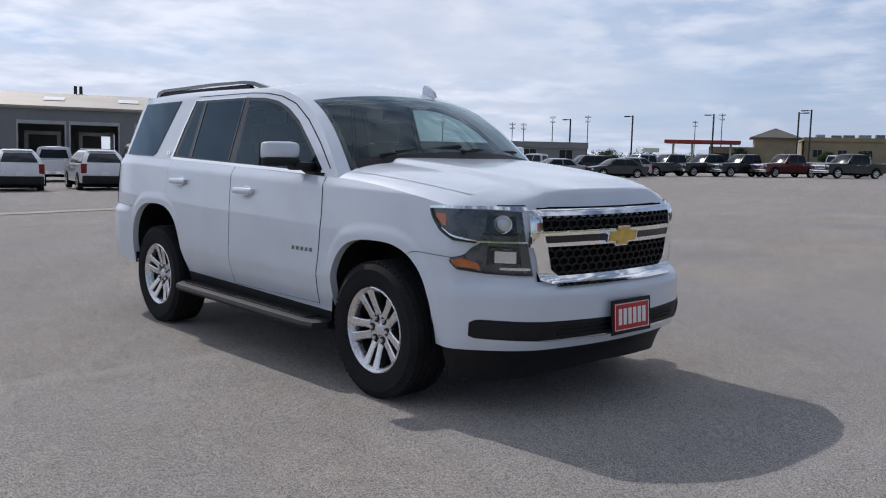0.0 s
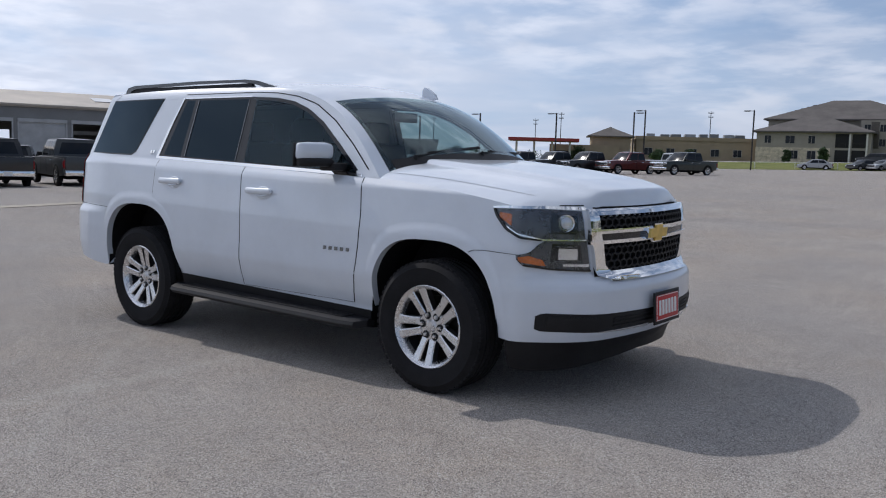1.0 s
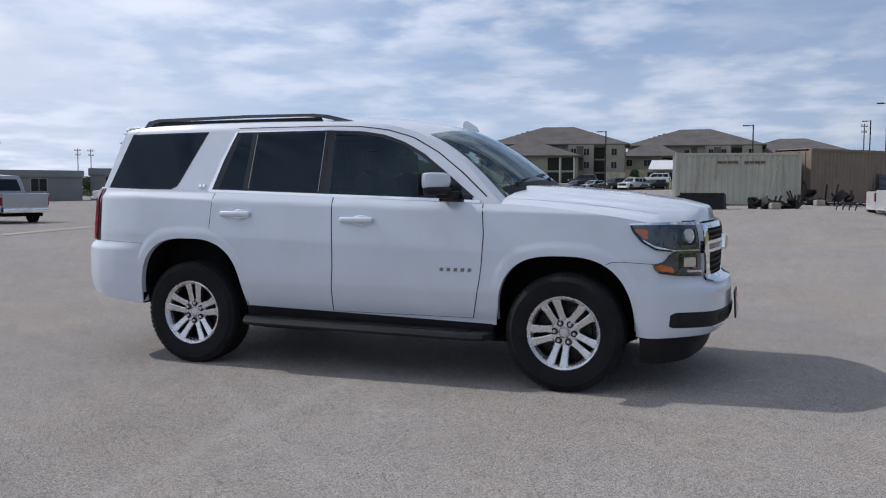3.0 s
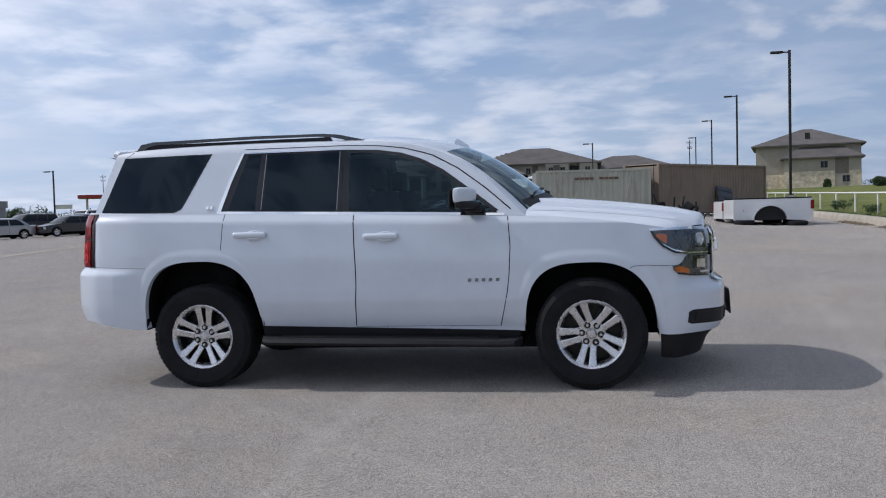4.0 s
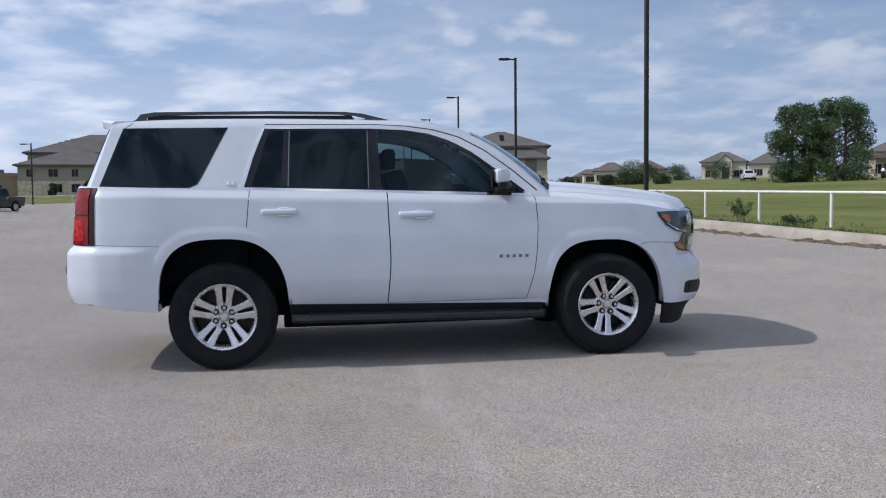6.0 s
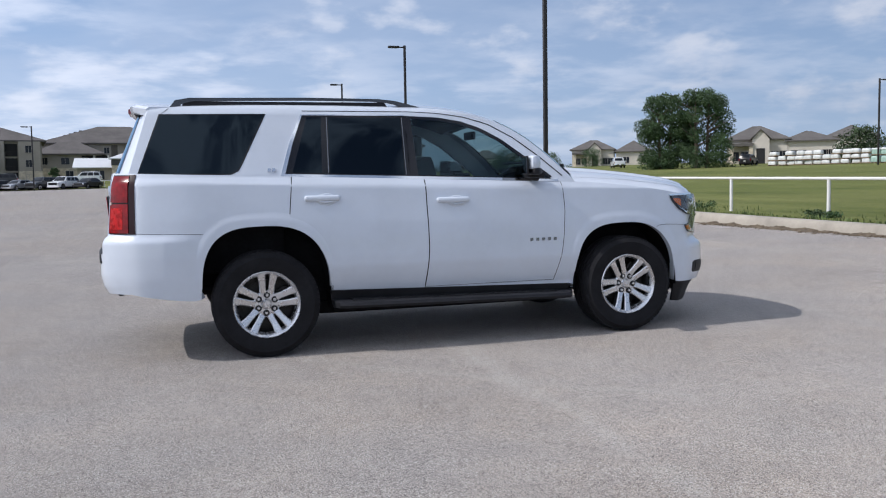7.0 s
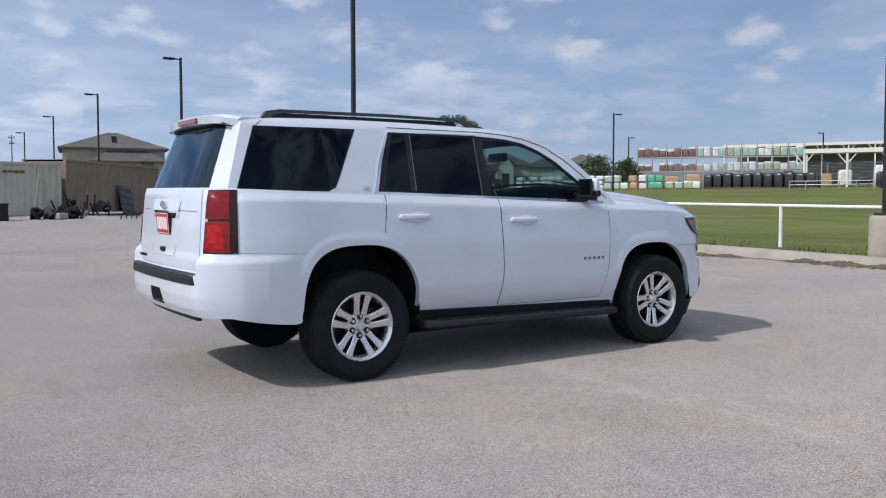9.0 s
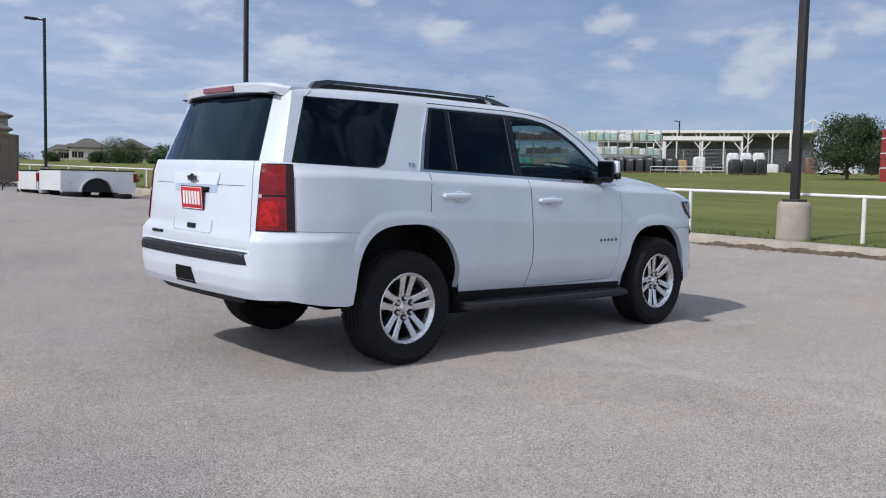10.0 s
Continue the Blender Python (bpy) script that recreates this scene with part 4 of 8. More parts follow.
    # wheel-opening flares
    for cx, a, z0, h in ARCHES:
        def edge(th, grow):
            c, s = math.cos(th), math.sin(th)
            e = 2 / arch_power(c)
            return cx + (a + grow) * math.copysign(abs(c) ** e, c), z0 + (h + grow) * abs(s) ** e
        def flare(f, g):
            th = math.pi * (0.02 + 0.96 * f)
            x0, zz0 = edge(th, -0.004)
            x1, zz1 = edge(th, 0.095 * (0.50 + 0.50 * math.sin(th)))
            k = max(0.0, (g - 0.12) / 0.88)
            x, z = x0 + (x1 - x0) * k, zz0 + (zz1 - zz0) * k
            fade = min(1.0, max(0.0, (1 - k) / 0.55))
            swell = 0.0055 * (0.15 + 0.85 * math.sin(th)) * fade * fade * (3 - 2 * fade) if g > 0.01 else -0.045
            return on_flank(x, z, swell + 0.0006)
        sides("fender_flare", grid(flare, 64, 12), WHITE, car, "", 50)
        def liner(f, g):
            th = math.pi * f
            x, z = edge(th, 0.0)
            return (x, 0.93 - 0.42 * g, z)
        sides("wheel_liner", grid(liner, 30, 3), UNDERBODY, car, "black wheel-arch liner", 50)
    # bumpers' joints
    sides("bumper_joint", ruled([(u_side(1.705), 0.842), (u_side(1.735), 0.856), (u_side(1.80), 0.860), (u_side(2.0), 0.850)], [(u_side(1.702), 0.8445), (u_side(1.733), 0.8590), (u_side(1.80), 0.8630), (u_side(2.0), 0.8530)], skin, 1, 20, 0.0125), SEAM, car)
    sides("rear_bumper_joint", ruled([(u_side(-1.90), 0.912), (u_side(-2.38), 0.930)], [(u_side(-1.90), 0.9145), (u_side(-2.38), 0.9325)], skin, 1, 10, 0.0015), SEAM, car)
    # sill and running board
    sides("rocker_panel", ruled([(0.93, 0.35), (-0.99, 0.38)], [(0.93, 0.414), (-1.0, 0.462)], lambda x, z, o: on_flank(x, z, o), 3, 20, 0.004, 0.03), BLACK_TRIM, car, "black sill panel")
    for s in (-1, 1):
        sec = [(0.86, 0.335), (0.865, 0.372), (0.99, 0.378), (1.035, 0.366), (1.045, 0.345), (1.03, 0.325), (0.95, 0.318)]
        vs, n = [], len(sec)
        xs = [(-0.985, 0.55), (-0.955, 0.9), (-0.90, 1.0), (0.80, 1.0), (0.90, 0.9), (0.945, 0.45)]
        for x, k in xs:
            vs += [(x, s * (0.86 + (y - 0.86) * k), z - 0.014 * x + (1 - k) * 0.01) for y, z in sec]
        fs = [(i * n + j, i * n + (j + 1) % n, (i + 1) * n + (j + 1) % n, (i + 1) * n + j) for i in range(len(xs) - 1) for j in range(n)] + [tuple(range(n)), tuple(range((len(xs) - 1) * n, len(xs) * n))]
        rb = P("running_board", (vs, fs), GREY_TRIM, "charcoal running board", 30)
        tread = [block(-0.86 + 0.02 * k * 0, 0.78, s * (0.90 + 0.022 * k) - 0.006, s * (0.90 + 0.022 * k) + 0.006, 0.374, 0.384) for k in range(5)]
        for rib in tread:
            make("step_rib", moved(rib, Matrix.Rotation(0.014, 4, "Y")), BLACK_TRIM, rb)
    # mirrors
    for s in (-1, 1):
        root = new("door_mirror")
        root.parent, root.empty_display_size = car, 0.1
        root["label"] = "door mirror with white cap and black base"
        def shell(prof_y, z0, z1, xf, xb):
            vs, fs, n = [], [], 14
            for y, k in prof_y:
                for i in range(n):
                    a = 2 * math.pi * i / n
                    c, d = math.cos(a), math.sin(a)
                    c, d = math.copysign(abs(c) ** 0.55, c), math.copysign(abs(d) ** 0.55, d)
                    cut = 0.105 * max(0.0, (y - 0.99) / 0.215) ** 1.6 * (0.5 + 0.5 * c)
                    vs.append(((xf + xb) / 2 + (xf - xb) / 2 * k * c - cut, s * y, (z0 + z1) / 2 + (z1 - z0) / 2 * k * d))
            for i in range(len(prof_y) - 1):
                for j in range(n):
                    fs.append((i * n + j, i * n + (j + 1) % n, (i + 1) * n + (j + 1) % n, (i + 1) * n + j))
            fs += [tuple(range(n)), tuple(range((len(prof_y) - 1) * n, len(prof_y) * n))]
            return vs, fs
        yy = [(0.985, 0.80), (1.0, 0.93), (1.03, 1.0), (1.14, 1.0), (1.175, 0.94), (1.193, 0.78)]
        make("mirror_cap", shell(yy, 1.328, 1.440, 0.665, 0.51), WHITE, root, "white cap", 50)
        make("mirror_base", shell([(y, k * 0.98) for y, k in yy], 1.288, 1.345, 0.68, 0.52), BLACK_TRIM, root, "black lower housing", 50)
        make("mirror_arm", [(x, s * y, z) for x, y, z in block(0.56, 0.70, 0.86, 1.02, 1.265, 1.315, 0.015)[0]] and (lambda g: ([(x, s * y, z) for x, y, z in g[0]], g[1]))(block(0.56, 0.70, 0.86, 1.02, 1.265, 1.315, 0.015)), BLACK_TRIM, root, "", 40)
        make("mirror_rim", (lambda g: ([(x - 0.20 * (y - 1.05), s * y, z) for x, y, z in g[0]], g[1]))(block(0.510, 0.522, 0.980, 1.180, 1.290, 1.434, 0.004)), BLACK_TRIM, root, "", 40)
        make("mirror_glass", (lambda g: ([(x - 0.20 * (y - 1.05), s * y, z) for x, y, z in g[0]], g[1]))(block(0.505, 0.511, 0.994, 1.168, 1.302, 1.423, 0.002)), MIRROR, root)
    # nose: lamps, grille, intake, plate
    uf, us = u_front, u_side
    def lamp_region(lo, hi, off, skirt, nu=12, nv=16):
        return ruled(lo, hi, skin, nu, nv, off, skirt)
    upper_lo = [(us(1.865), 1.072), (us(1.91), 1.018), (us(1.99), 0.968), (uf(0.86), 0.935), (uf(0.672), 0.930)]
    upper_hi = [(us(1.858), 1.094), (us(1.93), 1.096), (us(2.00), 1.097), (uf(0.84), 1.096), (uf(0.695), 1.086)]
    lower_lo = [(us(1.995), 0.835), (us(2.03), 0.800), (uf(0.83), 0.780), (uf(0.74), 0.772), (uf(0.622), 0.764)]
    lower_hi = [(us(1.995), 0.850), (uf(0.90), 0.862), (uf(0.875), 0.905), (uf(0.84), 0.935), (uf(0.665), 0.932)]
    for s in (-1, 1):
        side = (lambda g: g) if s > 0 else flipped_y
        root = new("headlight")
        root.parent, root.empty_display_size = car, 0.1
        root["label"] = "clear two-tier headlight with amber corner reflectors"
        make("lamp_housing", side(join(lamp_region(upper_lo, upper_hi, 0.002, 0.02), lamp_region(lower_lo, lower_hi, 0.002, 0.02))), LAMP_GREY, root, "", 40)
        make("upper_reflector", side(lamp_region([(us(1.95), 1.0), (uf(0.86), 0.947), (uf(0.69), 0.942)], [(us(1.95), 1.085), (uf(0.86), 1.085), (uf(0.708), 1.076)], 0.0045, 0.0)), LAMP_GREY, root, "", 40)
        make("lower_reflector", side(lamp_region([(uf(0.865), 0.80), (uf(0.74), 0.787), (uf(0.64), 0.782)], [(uf(0.845), 0.918), (uf(0.78), 0.920), (uf(0.68), 0.918)], 0.0045, 0.0)), LAMP_GREY, root, "", 40)
        make("turn_reflector", side(lamp_region([(us(1.885), 1.052), (us(1.945), 1.012), (us(1.96), 1.008)], [(us(1.885), 1.074), (us(1.94), 1.070), (us(1.96), 1.064)], 0.006, 0.004)), AMBER, root, "amber reflector", 40)
        make("marker_reflector", side(lamp_region([(us(2.01), 0.812), (uf(0.86), 0.792), (uf(0.845), 0.792)], [(us(2.005), 0.838), (uf(0.90), 0.845), (uf(0.855), 0.822)], 0.006, 0.004)), AMBER, root, "amber marker", 40)
        make("bright_divider", side(lamp_region([(us(1.93), 1.0), (us(2.0), 0.958), (uf(0.86), 0.928), (uf(0.66), 0.924)], [(us(1.93), 1.006), (us(2.0), 0.966), (uf(0.86), 0.937), (uf(0.66), 0.933)], 0.010, 0.008, 2, 20)), CHROME, root, "", 40)
        make("projector_bezel", side(lamp_region([(uf(0.855), 0.952), (uf(0.70), 0.947)], [(uf(0.845), 1.078), (uf(0.712), 1.073)], 0.0065, 0.004, 6, 8)), LAMP_GREY, root, "inner bezel", 40)
        make("bezel_well", side(lamp_region([(uf(0.84), 0.966), (uf(0.715), 0.961)], [(uf(0.83), 1.066), (uf(0.722), 1.061)], 0.0078, 0.001, 6, 8)), GLOSS_BLACK, root, "", 40)
        c = Vector(skin(uf(0.775), 1.022, 0.006))
        nrm = (Vector(skin(uf(0.775), 1.022, 1.0)) - Vector(skin(uf(0.775), 1.022, 0.0))).normalized()
        m = Matrix.Translation(c) @ nrm.to_track_quat("Z", "Y").to_matrix().to_4x4()
        make("projector", side(moved(lathe([(0.048, 0.001), (0.047, 0.005), (0.041, 0.002), (0.039, 0.006), (0.036, 0.006), (0.034, 0.002)], 36), m)), LAMP_BOWL, root, "chrome projector ring", 50)
        make("projector_lens", side(moved(lathe([(0.0, 0.0085), (0.014, 0.008), (0.027, 0.005), (0.034, 0.002)], 30), m)), material("projector_eye", (0.62, 0.64, 0.66), 0.05, 0.6, coat=1.0), root, "", 60)
        make("lower_bowl", side(lamp_region([(uf(0.83), 0.812), (uf(0.685), 0.806)], [(uf(0.825), 0.912), (uf(0.70), 0.902)], 0.0065, 0.003, 6, 6)), GLOSS_BLACK, root, "", 40)
        for k, (z0, z1, y0, y1) in enumerate(((0.826, 0.886, 0.800, 0.715), (0.893, 0.900, 0.815, 0.708), (0.814, 0.820, 0.815, 0.695))):
            make("lamp_facet", side(lamp_region([(uf(y0), z0), (uf(y1), z0 - 0.004)], [(uf(y0), z1), (uf(y1), z1 - 0.004)], 0.0085, 0.004, 2, 6)), LAMP_BOWL if k == 0 else LAMP_GREY, root, "", 40)
        make("lower_bar", side(lamp_region([(uf(0.78), 0.790), (uf(0.64), 0.782)], [(uf(0.78), 0.802), (uf(0.64), 0.796)], 0.010, 0.006, 1, 10)), LAMP_BOWL, root, "", 40)
        make("lens", side(join(lamp_region(upper_lo, upper_hi, 0.014, 0.012), lamp_region(lower_lo, lower_hi, 0.014, 0.012))), LENS, root, "", 50)
        make("base_trim", side(lamp_region([(us(2.0), 0.824), (us(2.035), 0.790), (uf(0.83), 0.770), (uf(0.74), 0.762), (uf(0.622), 0.754)], [(us(1.997), 0.834), (us(2.03), 0.800), (uf(0.83), 0.780), (uf(0.74), 0.772), (uf(0.622), 0.764)], 0.010, 0.008, 2, 20)), GLOSS_BLACK, root, "black lower edge", 40)
        make("side_edge", side(lamp_region([(us(1.848), 1.095), (us(1.868), 1.050), (us(1.925), 0.985), (us(2.01), 0.938), (uf(0.862), 0.925)], [(us(1.860), 1.095), (us(1.880), 1.058), (us(1.935), 0.997), (us(2.015), 0.948), (uf(0.860), 0.934)], 0.0145, 0.012, 2, 24)), GLOSS_BLACK, root, "black outer edge", 40)
        make("top_trim", side(lamp_region([(us(1.845), 1.096), (us(1.95), 1.099), (uf(0.84), 1.098), (uf(0.665), 1.090)], [(us(1.842), 1.106), (us(1.95), 1.113), (uf(0.84), 1.114), (uf(0.665), 1.108)], 0.006, 0.008, 2, 20)), CHROME, root, "", 40)
    P("bonnet_front_gap", ruled([(-uf(0.80), 1.1125), (uf(0.80), 1.1125)], [(-uf(0.80), 1.1185), (uf(0.80), 1.1185)], surf, 1, 60, 0.0015), SEAM)
    g_half = uf(0.60)
    grille = new("grille")
    grille.parent, grille.empty_display_size = car, 0.1
    grille["label"] = "two-tier black honeycomb grille in a chrome frame"
    make("backing", ruled([(-g_half, 0.725), (g_half, 0.725)], [(-g_half, 1.105), (g_half, 1.105)], surf, 6, 24, 0.003), SEAM, grille, "", 60)
    for z0, z1, h0 in ((0.985, 1.064, uf(0.585)), (0.750, 0.905, uf(0.545))):
        make("honeycomb", hex_mesh(-h0, h0, z0, z1, 0.062, 0.024), BLACK_TRIM, grille, "black honeycomb mesh", 30)
    def bar(lo, hi, off, skirt=0.02, nu=4, nv=40):
        return ruled(lo, hi, surf, nu, nv, off + 0.022, skirt + 0.02)
    b = uf(0.655)
    make("frame_top", bar([(-b, 1.064), (b, 1.064)], [(-b, 1.098), (b, 1.098)], 0.008), CHROME, grille, "chrome top bar", 40)
    make("frame_bottom", bar([(-uf(0.50), 0.703), (uf(0.50), 0.703)], [(-uf(0.52), 0.750), (uf(0.52), 0.750)], 0.008), CHROME, grille, "chrome lower bar", 40)
    for s in (-1, 1):
        make("frame_side", bar([(s * uf(0.46), 0.703), (s * uf(0.590), 0.735), (s * uf(0.613), 0.84), (s * uf(0.645), 0.93), (s * uf(0.668), 1.098)], [(s * uf(0.46), 0.750), (s * uf(0.512), 0.785), (s * uf(0.545), 0.905), (s * uf(0.578), 0.985), (s * uf(0.590), 1.074)], 0.010, 0.02, 5, 30), CHROME, grille, "chrome side frame", 40)
    make("crossbar", bar([(-b, 0.905), (b, 0.905)], [(-b, 0.986), (b, 0.986)], 0.006), GLOSS_BLACK, grille, "black crossbar", 40)
    make("crossbar_trim", join(bar([(-b, 0.905), (b, 0.905)], [(-b, 0.925), (b, 0.925)], 0.014), bar([(-b, 0.962), (b, 0.962)], [(-b, 0.986), (b, 0.986)], 0.014)), CHROME, grille, "chrome trim lines", 40)
    # a plain gold cross-shaped emblem with a chrome border
    def emblem(k, depth0, depth1):
        poly = [(-0.115 * k, -0.026 * k), (-0.045 * k, -0.026 * k), (-0.052 * k, -0.046 * k), (0.040 * k, -0.046 * k), (0.045 * k, -0.026 * k), (0.108 * k, -0.026 * k), (0.122 * k, 0.026 * k), (0.052 * k, 0.026 * k), (0.058 * k, 0.046 * k), (-0.036 * k, 0.046 * k), (-0.042 * k, 0.026 * k), (-0.102 * k, 0.026 * k)]
        return prism(poly, "x", depth0, depth1)
    ex = skin(0, 0.945)[0]
    make("emblem_border", moved(emblem(1.17, ex + 0.01, ex + 0.052), Matrix.Translation((0, 0, 0.945))), CHROME, grille, "", 30)
    make("emblem", moved(emblem(1.0, ex + 0.01, ex + 0.060), Matrix.Translation((0, 0, 0.945))), GOLD, grille, "gold cross-shaped emblem", 30)
    # lower intake and air dam
    make("lower_intake", ruled([(-uf(0.875), 0.452), (-uf(0.86), 0.440), (-uf(0.56), 0.425), (0.0, 0.420), (uf(0.56), 0.425), (uf(0.86), 0.440), (uf(0.875), 0.452)], [(-uf(0.873), 0.522), (-uf(0.85), 0.540), (-uf(0.58), 0.528), (0.0, 0.516), (uf(0.58), 0.528), (uf(0.85), 0.540), (uf(0.873), 0.522)], surf, 6, 60, 0.003, 0.01), BLACK_TRIM, car, "black lower intake", 40)
    for s in (-1, 1):
        make("fog_panel", ruled([(s * uf(0.838), 0.462), (s * uf(0.60), 0.448)], [(s * uf(0.835), 0.522), (s * uf(0.615), 0.512)], surf, 4, 24, 0.0075, 0.004), BLACK_TRIM, car, "black blanking panel", 40)
    for z in (0.448, 0.470, 0.492):
        make("intake_bar", ruled([(-uf(0.5), z), (0.0, z - 0.004), (uf(0.5), z)], [(-uf(0.5), z + 0.008), (0.0, z + 0.004), (uf(0.5), z + 0.008)], surf, 1, 24, 0.010, 0.008), GREY_TRIM, car, "", 40)
    for q in (-1, 1):
        make("intake_trim", ruled([(q * uf(0.60), 0.424), (q * uf(0.16), 0.417)], [(q * uf(0.60), 0.431), (q * uf(0.16), 0.432)], surf, 1, 14, 0.010, 0.008), LAMP_BOWL, car, "bright lower intake strip", 40)
    make("air_dam", ruled([(-us(1.925), 0.205), (-us(2.1), 0.190), (0.0, 0.235), (us(2.1), 0.190), (us(1.925), 0.205)], [(-us(1.915), 0.385), (-us(2.1), 0.372), (0.0, 0.372), (us(2.1), 0.372), (us(1.915), 0.385)], lambda u, z, o: surf(u, max(z, 0.30), o - 0.03 - 0.35 * max(0, 0.30 - z)) [:2] + (z,), 8, 60, 0.0, 0.02), BLACK_TRIM, car, "black plastic air dam", 40)
    px = nose(0) + 0.012
    plate = new("front_plate")
    plate.parent, plate.empty_display_size = car, 0.1
    plate["label"] = "red dealer plate in a black frame"
    def sign(root, m, fx):
        e = 0.0 if fx > 0 else 0.016
        make("plate_frame", moved(block(-0.004, 0.006, e - 0.172, 0.172 - e, e - 0.094, 0.094 - e, 0.004), m), BLACK_TRIM, root, "", 30)
        make("plate_face", moved(block(0.004, 0.009, -0.152, 0.152, -0.074, 0.074, 0.002), m), RED_PLATE, root, "red plate", 30)
        for (a0, a1, c0, c1) in ((-0.150, 0.150, 0.068, 0.072), (-0.150, 0.150, -0.072, -0.068), (-0.150, -0.146, -0.072, 0.072), (0.146, 0.150, -0.072, 0.072)):
            make("plate_edge_line", moved(block(0.006, 0.0105, a0, a1, c0, c1), m), PLATE_WHITE, root)
        for k in range(6):
            y = -0.105 + 0.042 * k
            make("letter_bar", moved(block(0.006, 0.0115, y - 0.014, y + 0.014, -0.044, 0.044, 0.0015), m), PLATE_WHITE, root)
    sign(plate, Matrix.Translation((px + 0.018, 0.0, 0.515)) @ Matrix.Rotation(radians(-3), 4, "Y"), 1)
    # tail: lamps, gate, spoiler, bumper step
    rw = lambda y: U_END - u_rear(y)
    t_in, t_out = rw(0.775), U_END - us(-2.355)
    for s in (-1, 1):
        root = new("tail_light")
        root.parent, root.empty_display_size = car, 0.1
        root["label"] = "tall red tail light with dark outer edge"
        def lamp(a0, a1, z0, z1, off, skirt=0.01, nu=10, nv=10):
            lean = lambda z: 0.035 * (z - 0.93) / 0.41
            return ruled([(s * (a0 + lean(z0)), z0), (s * a1, z0)], [(s * (a0 + lean(z1)), z1), (s * a1, z1)], rear_surf, nu, nv, off, skirt)
        make("dark_housing", lamp(t_in, t_out, 0.928, 1.340, 0.006, 0.02), DARK_RED, root, "near-black outer edge", 50)
        mid = t_in + (t_out - t_in) * 0.80
        make("upper_lens", lamp(t_in + 0.010, mid, 1.150, 1.332, 0.012, 0.01), RED_LENS, root, "deep red lens", 50)
        make("lower_lens", lamp(t_in + 0.010, mid, 0.936, 1.138, 0.012, 0.01), RED_LENS, root, "deep red lens", 50)
        for z0, tall in ((0.962, 0.150),):
            make("lamp_reflector", lamp(t_in + 0.030, mid - 0.045, z0, z0 + tall, 0.0135, 0.004, 10, 8), BRIGHT_RED, root, "brighter red bulb reflector", 50)
        make("reverse_lens", lamp(t_in + 0.006, t_in + 0.050, 1.132, 1.152, 0.0145, 0.01), material("reverse_lens", (0.55, 0.42, 0.38), 0.2, coat=0.3), root, "pale reversing lens", 50)
    for q in (-1, 1):
        P("rear_pillar", grid(lambda v, f: gate(v, q * (1 - 0.22 * f)), 10, 8), WHITE, "", 50)
    P("rear_window", grid(lambda v, f: gate(0.01 + 0.99 * v, 0.80 * (2 * f - 1), 0.004), 12, 22), TINT, "dark rear glass", 60)
    g0 = rw(0.725)
    P("tailgate", ruled([(-g0, 0.812), (g0, 0.812)], [(-g0, 1.350), (g0, 1.350)], lambda u, z, o: rear_surf(u, max(z, 0.82), o)[:2] + (z,), 18, 30, 0.006, 0.01), WHITE, "white tailgate", 40)
    gate_x = lambda z, o=0.006: rear_surf(0, max(z, 0.82), o)[0]
    P("tailgate_crease", ruled([(-rw(0.64), 1.196), (rw(0.64), 1.196)], [(-rw(0.64), 1.200), (rw(0.64), 1.200)], rear_surf, 1, 20, 0.0075), LAMP_GREY, "", 40)
    P("plate_ledge", ruled([(-rw(0.31), 1.195), (rw(0.31), 1.195)], [(-rw(0.33), 1.275), (rw(0.33), 1.275)], lambda u, z, o: rear_surf(u, z, o + 0.012 * max(0.0, 1 - (z - 1.195) / 0.08)), 6, 12, 0.008, 0.02), WHITE, "", 40)
    P("plate_recess", ruled([(-rw(0.30), 1.145), (rw(0.30), 1.145)], [(-rw(0.31), 1.193), (rw(0.31), 1.193)], rear_surf, 2, 10, 0.0085), CHROME, "", 40)
    low_panel = [(-rw(0.275), 0.968), (-rw(0.272), 0.905), (-rw(0.255), 0.886), (rw(0.255), 0.886), (rw(0.272), 0.905), (rw(0.275), 0.968)]
    P("lower_panel_joint", join(*[tube([(gate_x(p[1], 0.008) + 0.02 * (abs(p[0]) / 1.0) ** 2, rear_surf(p[0], max(p[1], 0.82))[1], p[1]) for p in (a, b)], 0.0022, 5) for a, b in zip(low_panel, low_panel[1:])]), material("shadow_line", (0.55, 0.56, 0.57), 0.6), "", 40)
    P("gate_pull", block(gate_x(0.93) - 0.012, gate_x(0.93) + 0.02, -0.055, 0.055, 0.905, 0.938, 0.006), BLACK_TRIM)
    rear_em = moved(emblem(0.62, gate_x(1.235) - 0.026, gate_x(1.235) - 0.004), Matrix.Translation((0, 0, 1.235)))
    P("rear_emblem", rear_em, CHROME, "chrome cross-shaped emblem", 30)
    rp = new("rear_plate")
    rp.parent, rp.empty_display_size = car, 0.1
    rp["label"] = "red dealer plate on the tailgate"
    sign(rp, Matrix.Translation((gate_x(1.10) - 0.012, 0.0, 1.105)) @ Matrix.Rotation(math.pi, 4, "Z") @ Matrix.Rotation(radians(4), 4, "Y"), -1)
    for k in range(6):
        P("gate_badge_bar", moved(block(gate_x(0.95) - 0.006, gate_x(0.95) + 0.01, 0.44 + 0.03 * k, 0.462 + 0.03 * k, 0.845, 0.865), Matrix.Identity(4)), GREY_TRIM)
    step = ruled([(-rw(0.74), 0.722), (rw(0.74), 0.722)], [(-rw(0.72), 0.788), (rw(0.72), 0.788)], rear_surf, 4, 24, 0.006, 0.015)
    P("bumper_step", step, GREY_TRIM, "black bumper step pad", 40)
